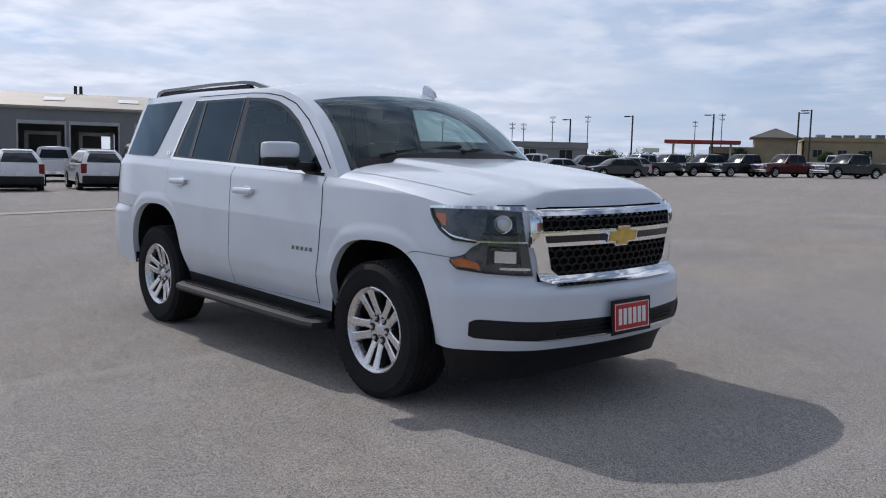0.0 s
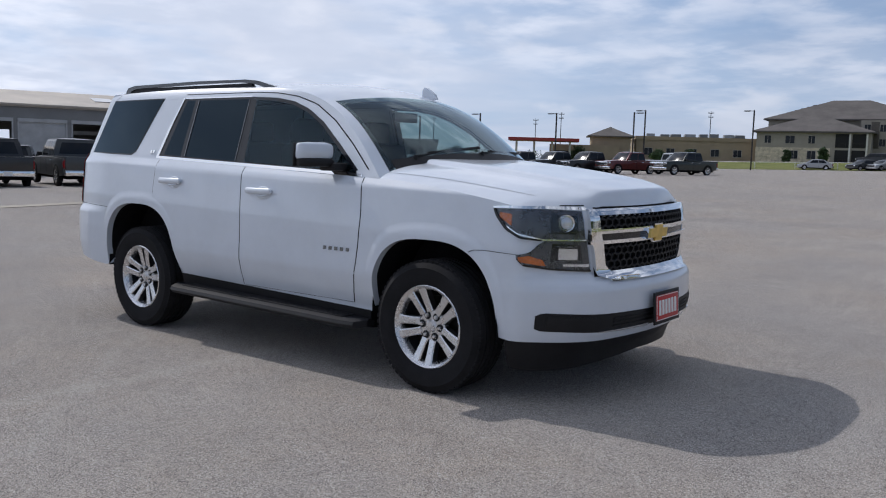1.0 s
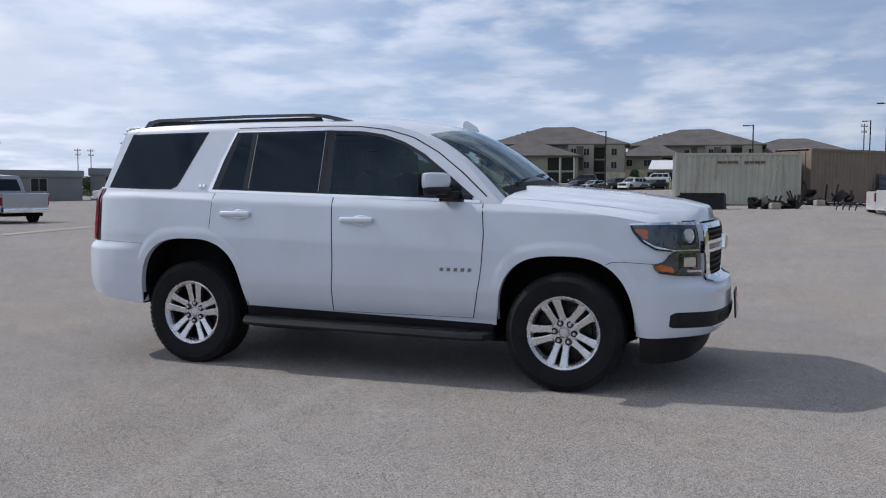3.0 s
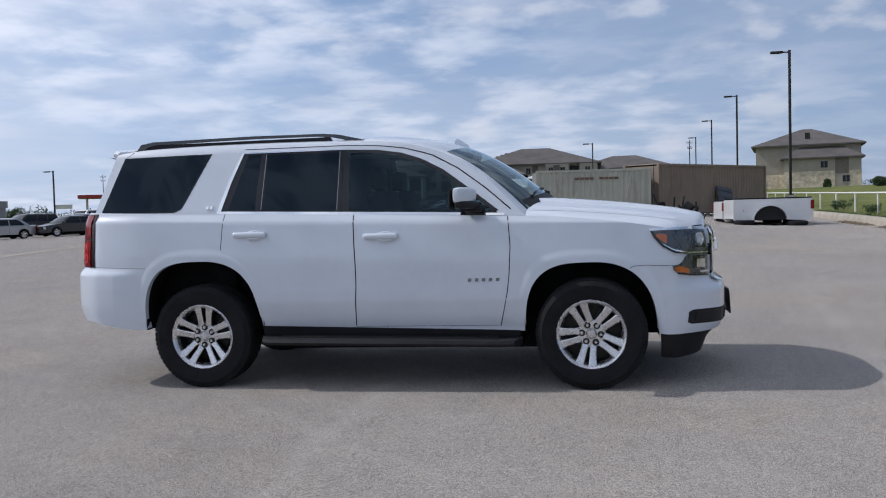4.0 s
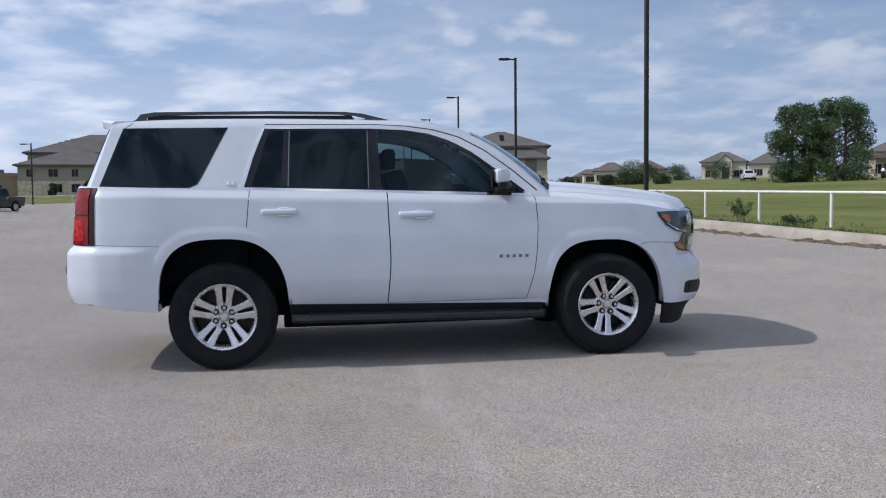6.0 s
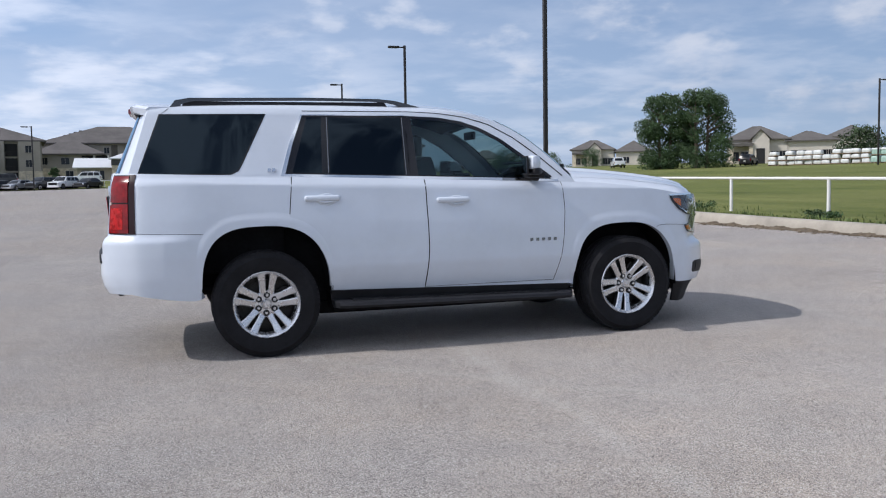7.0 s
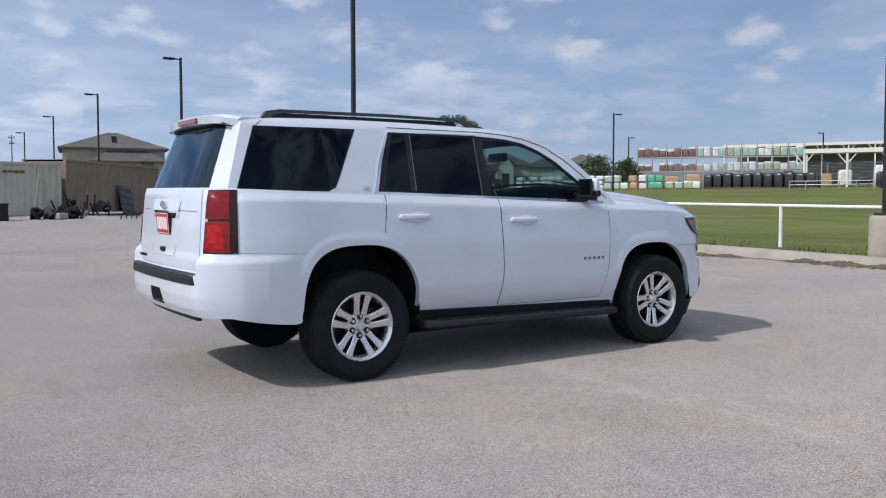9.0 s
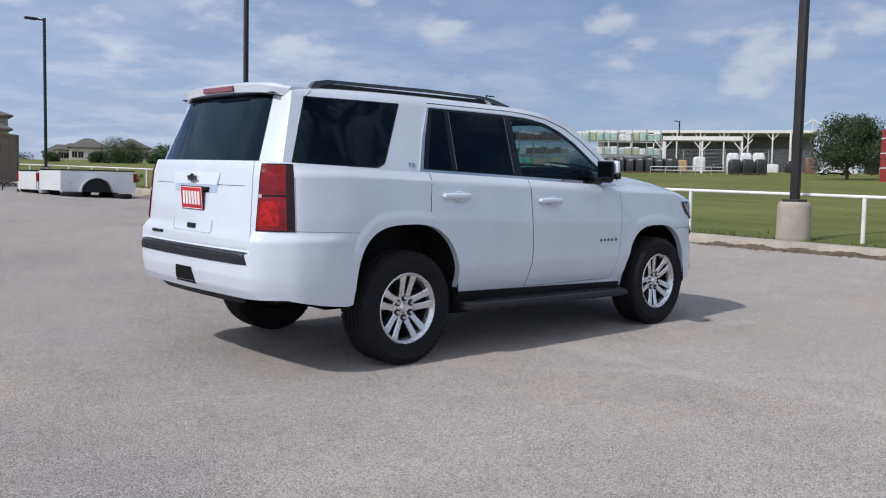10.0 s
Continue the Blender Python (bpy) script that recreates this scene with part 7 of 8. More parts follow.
    for sx in (2.8, 7.0, 19.5, 28.0):
        make("vehicle_lift", join(block(sx - 1.4, sx - 1.1, 5.0, 5.4, -0.1, 3.4), block(sx + 1.1, sx + 1.4, 5.0, 5.4, -0.1, 3.4), block(sx - 1.4, sx + 1.4, 5.0, 5.4, 3.2, 3.5)), STEEL, root, "two-post vehicle lift")


service_building()


def plain_building(name, x, y, turn, w, d, h, wall, label, roof_h=0.0, roof=METAL_ROOF, extras=None):
    root = thing(name, stand(x, y, turn), label, "building")
    make("wall", block(0, w, 0, d, -3, h), wall, root)
    if roof_h:
        make("roof", hip_roof(0, w, 0, d, h + 0.1, roof_h, 0.8), roof, root)
    else:
        make("parapet", join(block(-0.2, w + 0.2, -0.2, 0.2, h - 0.5, h + 0.25), block(-0.2, 0.2, 0.2, d + 0.2, h - 0.5, h + 0.25), block(w - 0.2, w + 0.2, 0.2, d + 0.2, h - 0.5, h + 0.25)), wall, root)
        make("flat_roof", block(0.2, w - 0.2, 0.2, d, h - 0.1, h), METAL_ROOF, root)
    for wx in np.arange(2.5, w - 2, 4.5):
        window_at(root, float(wx), 1.4, 1.6, 1.4, 0.0)
    if extras:
        extras(root)
    return root


def roof_units(root):
    rng = random.Random(3)
    for k in range(8):
        ux = 2.5 + 2.6 * k + rng.uniform(-0.4, 0.4)
        make("rooftop_unit", block(ux, ux + rng.uniform(1.0, 2.2), 2.0, 4.0, 5.0, 5.75 + rng.uniform(0, 0.35), 0.05), METAL_WALL if k % 3 else STEEL, root, "roof ventilation unit")


plain_building("tan_shop", -78.0, 165.5, 31, 26.0, 14.0, 5.0, TAN_WALL, "long tan flat-roofed shop with rooftop units", 0, extras=roof_units)
plain_building("tan_office", -84.8, 158.6, 31, 8.0, 8.0, 5.1, TAN_WALL, "tan office with brown hipped roof", 2.0, BROWN_ROOF)
plain_building("grey_warehouse", -72.0, 76.0, 42, 9.5, 10.0, 3.5, METAL_WALL, "low grey warehouse beyond the parked cars", 0)
plain_building("low_store", -82.0, 62.0, 46, 16.0, 8.0, 3.5, METAL_WALL, "long low grey building behind the pickups", 0)


def fuel_station():
    root = thing("fuel_station", stand(-92.0, 138.5, 31), "fuel station under a long red canopy", "building")
    make("canopy", join(block(0, 13.7, 0, 8, 4.25, 4.85, 0.05)), RED_PAINT, root, "red canopy fascia")
    for cx in (1.5, 5.0, 8.5, 12.0):
        make("column", block(cx - 0.2, cx + 0.2, 3.6, 4.2, -1, 4.25), WHITE_TRIM, root)
    make("shop", block(8.0, 22.0, 10.0, 18.0, -2, 3.9), TAN_WALL, root, "tan shop front")
    make("shop_glass", block(9.0, 16.0, 9.95, 10.1, 0, 2.6), PANE, root)
    make("white_sign", block(-4.0, -1.0, 2.0, 2.2, 2.4, 3.2), WHITE_TRIM, root)


fuel_station()


def utility_pole(x, y, h, turn=0):
    root = thing("utility_pole", stand(x, y, turn), "wooden utility pole with crossarms", "pole", "utility poles")
    wood = BRONZE_POLE
    make("pole", rod((0, 0, -1), (0, 0, h), 0.11, 0.07, 10), wood, root, "", 50)
    for z, half in ((h - 0.5, 0.62), (h - 1.4, 0.50)):
        make("crossarm", block(-half, half, -0.05, 0.05, z, z + 0.09), wood, root)
        make("insulators", join(*[rod((s * half * k, 0, z + 0.1), (s * half * k, 0, z + 0.35), 0.05, n=6) for s in (-1, 1) for k in (0.5, 0.95)]), STEEL, root)


for ux, uy, h in ((-120.0, 138.5, 10.2), (-114.6, 143.5, 10.0), (-124.7, 134.6, 9.0), (-126.5, 133.0, 9.2), (-121.8, 109.0, 9.8), (-111.0, 91.0, 8.3), (-96.0, 165.0, 10.5), (-70.0, 185.0, 11.0), (-112.0, 180.0, 10.0), (16.5, 150.0, 9.0)):
    utility_pole(ux, uy, h, 35)
# ---- containers and salvage at the edge of the lot ----
def container(x, y, turn, mat, label, length=6.06, tall=2.59):
    root = thing("shipping_container", stand(x, y, turn, 0.10), label, "container", "containers at the lot's edge")
    L, W, H = length, 2.44, tall

    def corrugated(length, flip):
        n = int(length / 0.28)
        pts = []
        for k in range(n):
            a = k * length / n
            s = length / n
            pts += [(a, 0.0), (a + 0.35 * s, 0.0), (a + 0.5 * s, 0.036), (a + 0.85 * s, 0.036)]
        pts.append((length, 0.0))
        vs = [(px, py, z) for z in (0.16, H - 0.12) for px, py in pts]
        m = len(pts)
        return vs, [(i, i + 1, m + i + 1, m + i) for i in range(m - 1)]
    make("front_panel", moved(corrugated(L - 0.2, 0), pose(0.1, 0.04, 0)), mat, root, "corrugated steel side")
    make("rear_panel", moved(corrugated(L - 0.2, 0), pose(L - 0.1, W - 0.04, 0, 0, 0, 180)), mat, root)
    make("closed_end", moved(corrugated(W - 0.2, 0), pose(L - 0.04, 0.1, 0, 0, 0, 90)), mat, root)
    for sx in (0.03, ):
        for k in range(2):
            make("door_leaf", block(sx, sx + 0.05, 0.1 + k * (W - 0.2) / 2, 0.1 + (k + 1) * (W - 0.2) / 2 - 0.02, 0.16, H - 0.12, 0.008), mat, root, "container door")
            for q in (0.3, 0.8):
                make("lock_rod", rod((0.0, 0.1 + k * (W - 0.2) / 2 + q, 0.2), (0.0, 0.1 + k * (W - 0.2) / 2 + q, H - 0.15), 0.02, n=6), STEEL, root)
    for px in (0, L - 0.14):
        for py in (0, W - 0.14):
            make("corner_post", block(px, px + 0.14, py, py + 0.14, 0, H, 0.01), mat, root)
    make("bottom_rail", join(block(0.1, L - 0.1, 0.0, 0.10, 0.0, 0.17), block(0.1, L - 0.1, W - 0.10, W, 0.0, 0.17)), mat, root)
    make("top_rail", join(block(0.1, L - 0.1, 0.0, 0.08, H - 0.12, H), block(0.1, L - 0.1, W - 0.08, W, H - 0.12, H)), mat, root)
    roof = [((px), py, H - 0.03 + 0.05 * (k % 2)) for k, px in enumerate(np.linspace(0.1, L - 0.1, 41)) for py in (0.05, W - 0.05)]
    make("roof_panel", (roof, [(2 * i, 2 * i + 2, 2 * i + 3, 2 * i + 1) for i in range(40)]), mat, root, "ribbed steel roof")
    make("floor", block(0.1, L - 0.1, 0.1, W - 0.1, 0.05, 0.15), UNDERBODY, root)
    return root


cream = container(-1.9, 39.75, 9, CREAM_STEEL, "weathered cream shipping container with rust streaks")
marks = varied("faded_brown_lettering", (0.16, 0.10, 0.07), 0.8)
for k in range(9):
    if k != 4:
        make("faded_lettering_bar", block(2.05 + 0.26 * k, 2.27 + 0.26 * k, 0.005, 0.03, 2.06, 2.18), marks, cream)
container(4.58, 42.15, 48.9, BROWN_STEEL, "long weathered tan shipping container standing side-on", 10.6, 2.75)

junk = varied("black_scrap_metal", (0.03, 0.028, 0.027), 0.7, 0.3, amount=0.4, scale=3)
liner = thing("bed_liner", stand(-1.40, 33.9, -4), "black moulded truck bed liner against the container", "bed liner")
make("tray", prism([(0.0, 0.02), (0.05, 0.55), (0.45, 0.72), (2.15, 0.70), (2.2, 0.02)], "y", 0.0, 0.95), GREY_TRIM, liner, "", 30)
make("lip", block(0.3, 2.2, -0.04, 0.06, 0.66, 0.76, 0.02), BLACK_TRIM, liner)
for k in range(6):
    make("rib", block(0.35 + 0.35 * k, 0.43 + 0.35 * k, -0.03, 0.05, 0.04, 0.655, 0.01), BLACK_TRIM, liner)
panel = thing("leaning_sheet", stand(8.69, 46.09, 48.9), "dark grey steel panel leaning on the tan container", "panel")
make("sheet", moved(block(-0.75, 0.75, -0.03, 0.03, 0.0, 1.65, 0.01), pose(0, 0, 0.05, -14, 8, 0)), varied("slate_steel", (0.09, 0.10, 0.12), 0.6, 0.3), panel)
make("ribs", moved(join(*[block(-0.7, 0.7, -0.06, -0.03, 0.2 + 0.4 * k, 0.26 + 0.4 * k) for k in range(4)]), pose(0, 0, 0.05, -14, 8, 0)), varied("slate_ribs", (0.07, 0.08, 0.09), 0.6, 0.3), panel)


def scrap_heap(name, x, y, seed, n, spread_x, tall, label):
    rng = random.Random(seed)
    root = thing(name, stand(x, y, 6), label, "scrap")
    for k in range(n):
        kind = rng.choice(("bar", "plate", "tyre", "bar"))
        px, py, pz = rng.uniform(-spread_x, spread_x), rng.uniform(-0.4, 0.5), rng.uniform(0.05, tall * 0.5)
        m = pose(px, py, pz, rng.uniform(-60, 60), rng.uniform(-60, 60), rng.uniform(0, 180))
        if kind == "bar":
            make("metal_bar", moved(block(-0.04, 0.04, -0.03, 0.03, -0.1, rng.uniform(0.4, tall)), pose(px, py, 0.05, rng.uniform(-25, 25), rng.uniform(-35, 35), 0)), junk, root)
        elif kind == "plate":
            make("bent_plate", moved(block(-0.3, 0.3, -0.2, 0.2, -0.02, 0.02, 0.008), m), junk, root)
        else:
            make("part", moved(lathe([(0.12, -0.06), (0.22, -0.08), (0.26, 0.0), (0.22, 0.08), (0.12, 0.06)], 16), m), RUBBER, root, "", 40)
    make("pale_block", moved(block(-0.22, 0.22, -0.18, 0.18, -0.05, 0.22, 0.05), pose(-spread_x * 0.1, -0.6, 0.05, 0, 0, 20)), CONCRETE, root)
    return root


scrap_heap("scrap_pile", 2.9, 34.6, 4, 22, 1.1, 0.9, "heap of dark scrap car parts beside the container")
scrap_heap("scrap_pile", 5.0, 40.6, 8, 18, 1.5, 1.3, "dark scrap metal standing against the tan container")
hoops = thing("metal_hoops", stand(5.6, 33.9, 10), "bent dark metal hoops lying on the lot", "scrap")
for k in range(4):
    make("hoop", moved(tube([(0.32 * math.cos(a), 0.1 * k, 0.34 * math.sin(a)) for a in np.linspace(0.1, 3.0, 12)], 0.025, 6), pose(0.28 * k, 0, 0.0, 0, -25, 0)), junk, hoops)
plank = thing("leaning_pole", stand(3.0, 39.6, 0), "weathered pole leaning on the cream container", "pole")
make("pole", rod((-0.45, -0.5, 0.0), (0.05, 0.85, 2.25), 0.03, n=8), varied("grey_wood", (0.25, 0.23, 0.20), 0.9), plank)


def truck_bed(x, y, turn, label):
    root = thing("truck_bed", stand(x, y, turn, 0.10) @ Matrix.Diagonal((1.2, 1, 1, 1)), label, "truck bed", "truck beds removed from pickups")
    white = PAINTS["white"]
    arch_pts = [(1.15 + 0.52 * math.cos(a), 0.05 + 0.55 * math.sin(a)) for a in np.linspace(math.pi, 0, 15)]
    side = [(0.0, 0.10), (0.05, 0.0)] + arch_pts + [(2.42, 0.0), (2.50, 0.15), (2.50, 0.80), (2.44, 0.87), (0.05, 0.88), (0.0, 0.84)]
    for yy, s in ((0.0, -1), (1.95, 1)):
        make("bed_side", prism(side, "y", yy - 0.05, yy + 0.05), white, root, "white bedside panel", 30)
        flare = [(px * 1.10 - 0.115, pz * 1.10) for px, pz in arch_pts] + list(reversed(arch_pts))
        make("wheel_flare", prism(flare, "y", yy + s * 0.05, yy + s * 0.17), white, root, "flared dual-wheel arch", 40)
        make("arch_lining", prism(arch_pts, "y", yy - 0.02 + s * -0.05, yy + s * -0.1), DARK_IN, root)
        make("tail_light", block(2.42, 2.53, yy - 0.09, yy + 0.09, 0.45, 0.80, 0.02), RED_LENS, root, "red tail light")
        make("side_marker", block(0.30, 0.34, yy - 0.06, yy + 0.06, 0.40, 0.44), AMBER, root)
        make("rail_cap", block(0.02, 2.46, yy - 0.07, yy + 0.07, 0.87, 0.92, 0.02), BLACK_TRIM, root)
    make("floor", block(0.05, 2.45, 0.05, 1.9, 0.18, 0.24), BLACK_TRIM, root)
    make("front_wall", block(0.0, 0.06, 0.05, 1.9, 0.10, 0.86, 0.01), white, root)
    make("tailgate", block(2.44, 2.52, 0.10, 1.85, 0.12, 0.84, 0.02), white, root, "white tailgate")
    make("cross_member", join(*[block(0.2 + 0.7 * k, 0.35 + 0.7 * k, 0.1, 1.85, 0.02, 0.18) for k in range(4)]), UNDERBODY, root)
    return root


truck_bed(6.6, 29.05, 3, "white dual-wheel pickup bed lying on old tyres")
truck_bed(9.35, 33.4, 184, "white pickup bed with red tail lights lying on tyres")
for tx, ty in ((7.0, 29.0), (9.0, 29.1), (7.2, 30.8), (9.2, 30.9), (7.0, 32.3), (8.7, 32.6), (6.8, 33.5)):
    t = thing("old_tyre", stand(tx, ty, 0), "worn black tyre lying flat under a truck bed", "tyre", "tyres under the truck beds")
    make("tyre", lathe([(0.22, 0.02), (0.30, 0.0), (0.38, 0.03), (0.40, 0.09), (0.38, 0.16), (0.30, 0.19), (0.22, 0.17), (0.20, 0.09), (0.22, 0.02)], 28), RUBBER, t, "", 40)


# ---- the builders' yard beyond the field ----
def wrapped(name, colour):
    mat = varied(name, colour, 0.35, amount=0.18, scale=2.0, fine=9, coat=0.3)
    return mat


WRAPS = {"white": wrapped("white_wrap", (0.66, 0.67, 0.65)), "mint": wrapped("mint_wrap", (0.34, 0.48, 0.41)), "green": wrapped("green_wrap", (0.10, 0.38, 0.24)), "lime": wrapped("lime_wrap", (0.38, 0.41, 0.27)), "rust": wrapped("terracotta_load", (0.19, 0.105, 0.085)), "black": wrapped("black_wrap", (0.018, 0.018, 0.02)), "orange": wrapped("orange_wrap", (0.45, 0.27, 0.16)), "timber": varied("raw_timber", (0.45, 0.30, 0.16), 0.8, amount=0.3, scale=4)}
PALLET = varied("pallet_wood", (0.30, 0.22, 0.14), 0.9, amount=0.3, scale=5)


def bundle(w, d, z0, z1, rng):
    """A soft wrapped stack: bulging sides, rounded corners and a sagging crown."""
    n, vs, fs = 16, [], []
    lean = (rng.uniform(-0.03, 0.03), rng.uniform(-0.03, 0.03))
    rings = ((0.0, 0.95), (0.12, 1.0), (0.48, 1.0 + rng.uniform(-0.02, 0.03)), (0.80, 0.98), (0.93, 0.90 + rng.uniform(-0.03, 0.03)), (1.0, 0.66))
    for f, k in rings:
        for i in range(n):
            a = 2 * math.pi * (i + 0.5) / n
            c, q = math.cos(a), math.sin(a)
            c, q = math.copysign(abs(c) ** 0.35, c), math.copysign(abs(q) ** 0.35, q)
            vs.append((w / 2 * k * c + lean[0] * f, d / 2 * k * q + lean[1] * f, z0 + (z1 - z0) * f + (rng.uniform(-0.02, 0.02) if f > 0.5 else 0)))
    for r in range(len(rings) - 1):
        fs += [(r * n + i, r * n + (i + 1) % n, (r + 1) * n + (i + 1) % n, (r + 1) * n + i) for i in range(n)]
    return vs, fs + [tuple(reversed(range(n))), tuple(range((len(rings) - 1) * n, len(rings) * n))]


def load(x, y, z, turn, w, d, h, mat, label, category, group, base=True, hood=False):
    rng = random.Random(int(x * 37 + y * 91 + z * 13))
    root = thing("pallet_load", pose(x, y, z, 0, 0, turn), label, category, group)
    if base:
        make("pallet", join(block(-w / 2, w / 2, -d / 2, d / 2, 0.09, 0.13), *[block(-w / 2 + k * (w - 0.1) / 2, -w / 2 + k * (w - 0.1) / 2 + 0.1, -d / 2, d / 2, 0.0, 0.09) for k in range(3)]), PALLET, root)
    low = 0.13 if base else 0.0
    make("load", bundle(w - 0.04, d - 0.04, low, h, rng), mat, root, "", 45)
    if hood:
        make("hood", bundle(w, d, low + (h - low) * rng.uniform(0.68, 0.80), h + 0.03, rng), WRAPS["white"], root, "pale plastic hood", 45)
    return root


yard_rng = random.Random(21)
yard_a, yard_b = np.array((79.8, 99.0)), np.array((91.3, 74.8))
for k in range(22):
    f = k / 21
    px, py = yard_a + (yard_b - yard_a) * f
    col = "white" if f < 0.52 else ("mint", "white", "orange", "white", "green", "green", "lime", "mint", "lime", "white")[k - 12 if 12 <= k < 22 else 0]
    tier = 3 if f < 0.52 else 2 if (k % 5 != 3 and f < 0.9) else 1
    if k in (1, 6):
        tier -= 1
    step = 0.66 if f < 0.52 else 1.0
    for t in range(tier):
        load(px + yard_rng.uniform(-0.2, 0.2), py + yard_rng.uniform(-0.15, 0.15), foot(px, py) + t * step, -64 + yard_rng.uniform(-5, 5), 1.18, 1.05, step * yard_rng.uniform(0.93, 1.04), WRAPS[col], {"white": "white shrink-wrapped pallet load", "mint": "pale green shrink-wrapped pallet load", "green": "green shrink-wrapped pallet load", "lime": "yellow-green wrapped pallet load", "orange": "orange wrapped pallet load"}[col], "pallet", "pallet loads beyond the field", hood=col in ("lime", "mint") and t == tier - 1)
for k in range(11):
    f = k / 10
    px, py = np.array((91.6, 73.2)) + (np.array((95.6, 60.4)) - np.array((91.6, 73.2))) * f
    load(px, py, foot(px, py), -72, 1.22, 1.2, 1.9 + 0.1 * (k % 3), WRAPS["black"], "tall black-wrapped pallet load", "pallet", "black pallet loads")
    load(px + 1.5, py + 0.5, foot(px, py), -72, 1.22, 1.2, 2.0, WRAPS["black"], "tall black-wrapped pallet load", "pallet", "black pallet loads")


def pallet_rack():
    a, b = np.array((114.3, 108.1)), np.array((132.0, 86.4))
    n = 11
    root = thing("storage_rack", Matrix.Identity(4), "long two-tier outdoor storage rack of grey steel", "rack")
    way = (b - a) / np.linalg.norm(b - a)
    side = np.array((-way[1], way[0])) * -1
    base = foot(*a) - 0.5
    turn = math.degrees(math.atan2(way[1], way[0]))
    for k in range(n + 1):
        p = a + (b - a) * k / n
        for s in (0, 1.3):
            q = p + side * s
            make("upright", block(-0.06, 0.06, -0.06, 0.06, -0.5, 7.9), STEEL, root, "", m=pose(q[0], q[1], base, 0, 0, turn))
    for z in (3.0, 5.5):
        for s in (0, 1.3):
            p = a + side * s
            make("beam", block(0, float(np.linalg.norm(b - a)), -0.05, 0.05, z, z + 0.16), STEEL, root, "", m=pose(p[0], p[1], base, 0, 0, turn))
    p = a + side * 2.2
    make("back_panel", block(0, float(np.linalg.norm(b - a)), -0.04, 0.04, 0.0, 3.0), METAL_WALL, root, "grey sheet back panel", m=pose(p[0], p[1], base, 0, 0, turn))
    rng = random.Random(9)
    for k in range(n):
        for z, h in ((3.18, 1.5), (5.68, 1.7)):
            for j in range(2):
                p = a + (b - a) * (k + 0.27 + 0.46 * j) / n + side * 0.65
                f = (k + j * 0.5) / n
                col = "rust" if f < 0.33 else rng.choice(("white", "mint", "white", "lime", "mint"))
                if z < 4 and rng.random() < 0.08:
                    continue
                load(p[0], p[1], base + z, turn, 1.24, 1.1, h * rng.uniform(0.8, 1.05), WRAPS[col], "terracotta pallet load on the rack" if col == "rust" else "pale wrapped pallet load on the rack", "pallet", "pallet loads on the rack", hood=rng.random() < 0.6)
    for k in range(6):
        p = np.array((112.0, 98.0)) + np.array((13.0, -17.0)) * k / 6
        load(p[0], p[1], foot(*p), turn, 2.6, 1.2, 1.8 + 0.3 * (k % 2), WRAPS["timber"], "stack of raw timber below the rack", "timber", "timber stacks", False)


pallet_rack()


def steel_canopy(x, y, turn, w, d, h, label, truss):
    root = thing("yard_canopy", stand(x, y, turn), label, "canopy")
    make("roof", join(block(0, w, 0, d, h, h + 0.25)), WHITE_ROOF, root, "white metal roof")
    if d > 10:
        make("back_wall", block(0, w, d - 0.4, d - 0.2, -2, h), METAL_WALL, root, "grey metal back wall")
    make("fascia", block(-0.1, w + 0.1, -0.12, 0.0, h - 0.15, h + 0.4), WHITE_TRIM, root)
    n = max(2, int(w / 4.5))
    for k in range(n + 1):
        cx = w * k / n
        for cy in (0.1, d - 0.2):
            make("column", block(cx - 0.12, cx + 0.12, cy - 0.12, cy + 0.12, -2, h), WHITE_TRIM, root)
        if truss:
            make("brace", join(rod((cx, 0.1, h - 1.6), (cx + 1.3, 0.1, h), 0.08, n=6), rod((cx, 0.1, h - 1.6), (cx - 1.3, 0.1, h), 0.08, n=6)), WHITE_TRIM, root)
    return root


steel_canopy(98.6, 63.6, -59, 10.2, 6.0, 4.6, "white steel canopy over the yard", True)
steel_canopy(143.0, 112.0, -60, 46.0, 18.0, 7.6, "large open-sided warehouse roof on white columns", True)
gables = thing("truss_gables", stand(132.0, 62.0, -62), "white steel roof trusses of the warehouse", "truss")
for k in range(3):
    x0 = 6.5 * k
    make("truss", join(tube([(x0, 0, 6.4), (x0 + 3.2, 0, 8.4), (x0 + 6.4, 0, 6.4), (x0, 0, 6.4)], 0.12, 6), rod((x0 + 3.2, 0, 6.4), (x0 + 3.2, 0, 8.4), 0.08, n=6), rod((x0 + 1.6, 0, 6.4), (x0 + 1.6, 0, 7.4), 0.08, n=6), rod((x0 + 4.8, 0, 6.4), (x0 + 4.8, 0, 7.4), 0.08, n=6)), WHITE_TRIM, gables)
for k in range(4):
    make("column", block(6.4 * k - 0.15, 6.4 * k + 0.15, -0.15, 0.15, -2, 6.5), WHITE_TRIM, gables)


def chain_fence():
    root = thing("mesh_fence", Matrix.Identity(4), "grey mesh fence with posts round the yard", "fence")
    a, b = np.array((104.0, 92.0)), np.array((122.0, 40.0))
    n = 18
    turn = math.degrees(math.atan2(*(b - a)[::-1]))
    for k in range(n + 1):
        p = a + (b - a) * k / n
        make("post", rod((p[0], p[1], foot(*p) - 0.3), (p[0], p[1], foot(*p) + 3.4), 0.05, n=6), STEEL, root)
    for k in range(n):
        p, q = a + (b - a) * k / n, a + (b - a) * (k + 1) / n
        wires = [rod((p[0], p[1], foot(*p) + 0.2 + 0.2 * j), (q[0], q[1], foot(*q) + 0.2 + 0.2 * j), 0.016, n=4, caps=False) for j in range(17)]
        make("mesh_panel", join(*wires), STEEL, root)


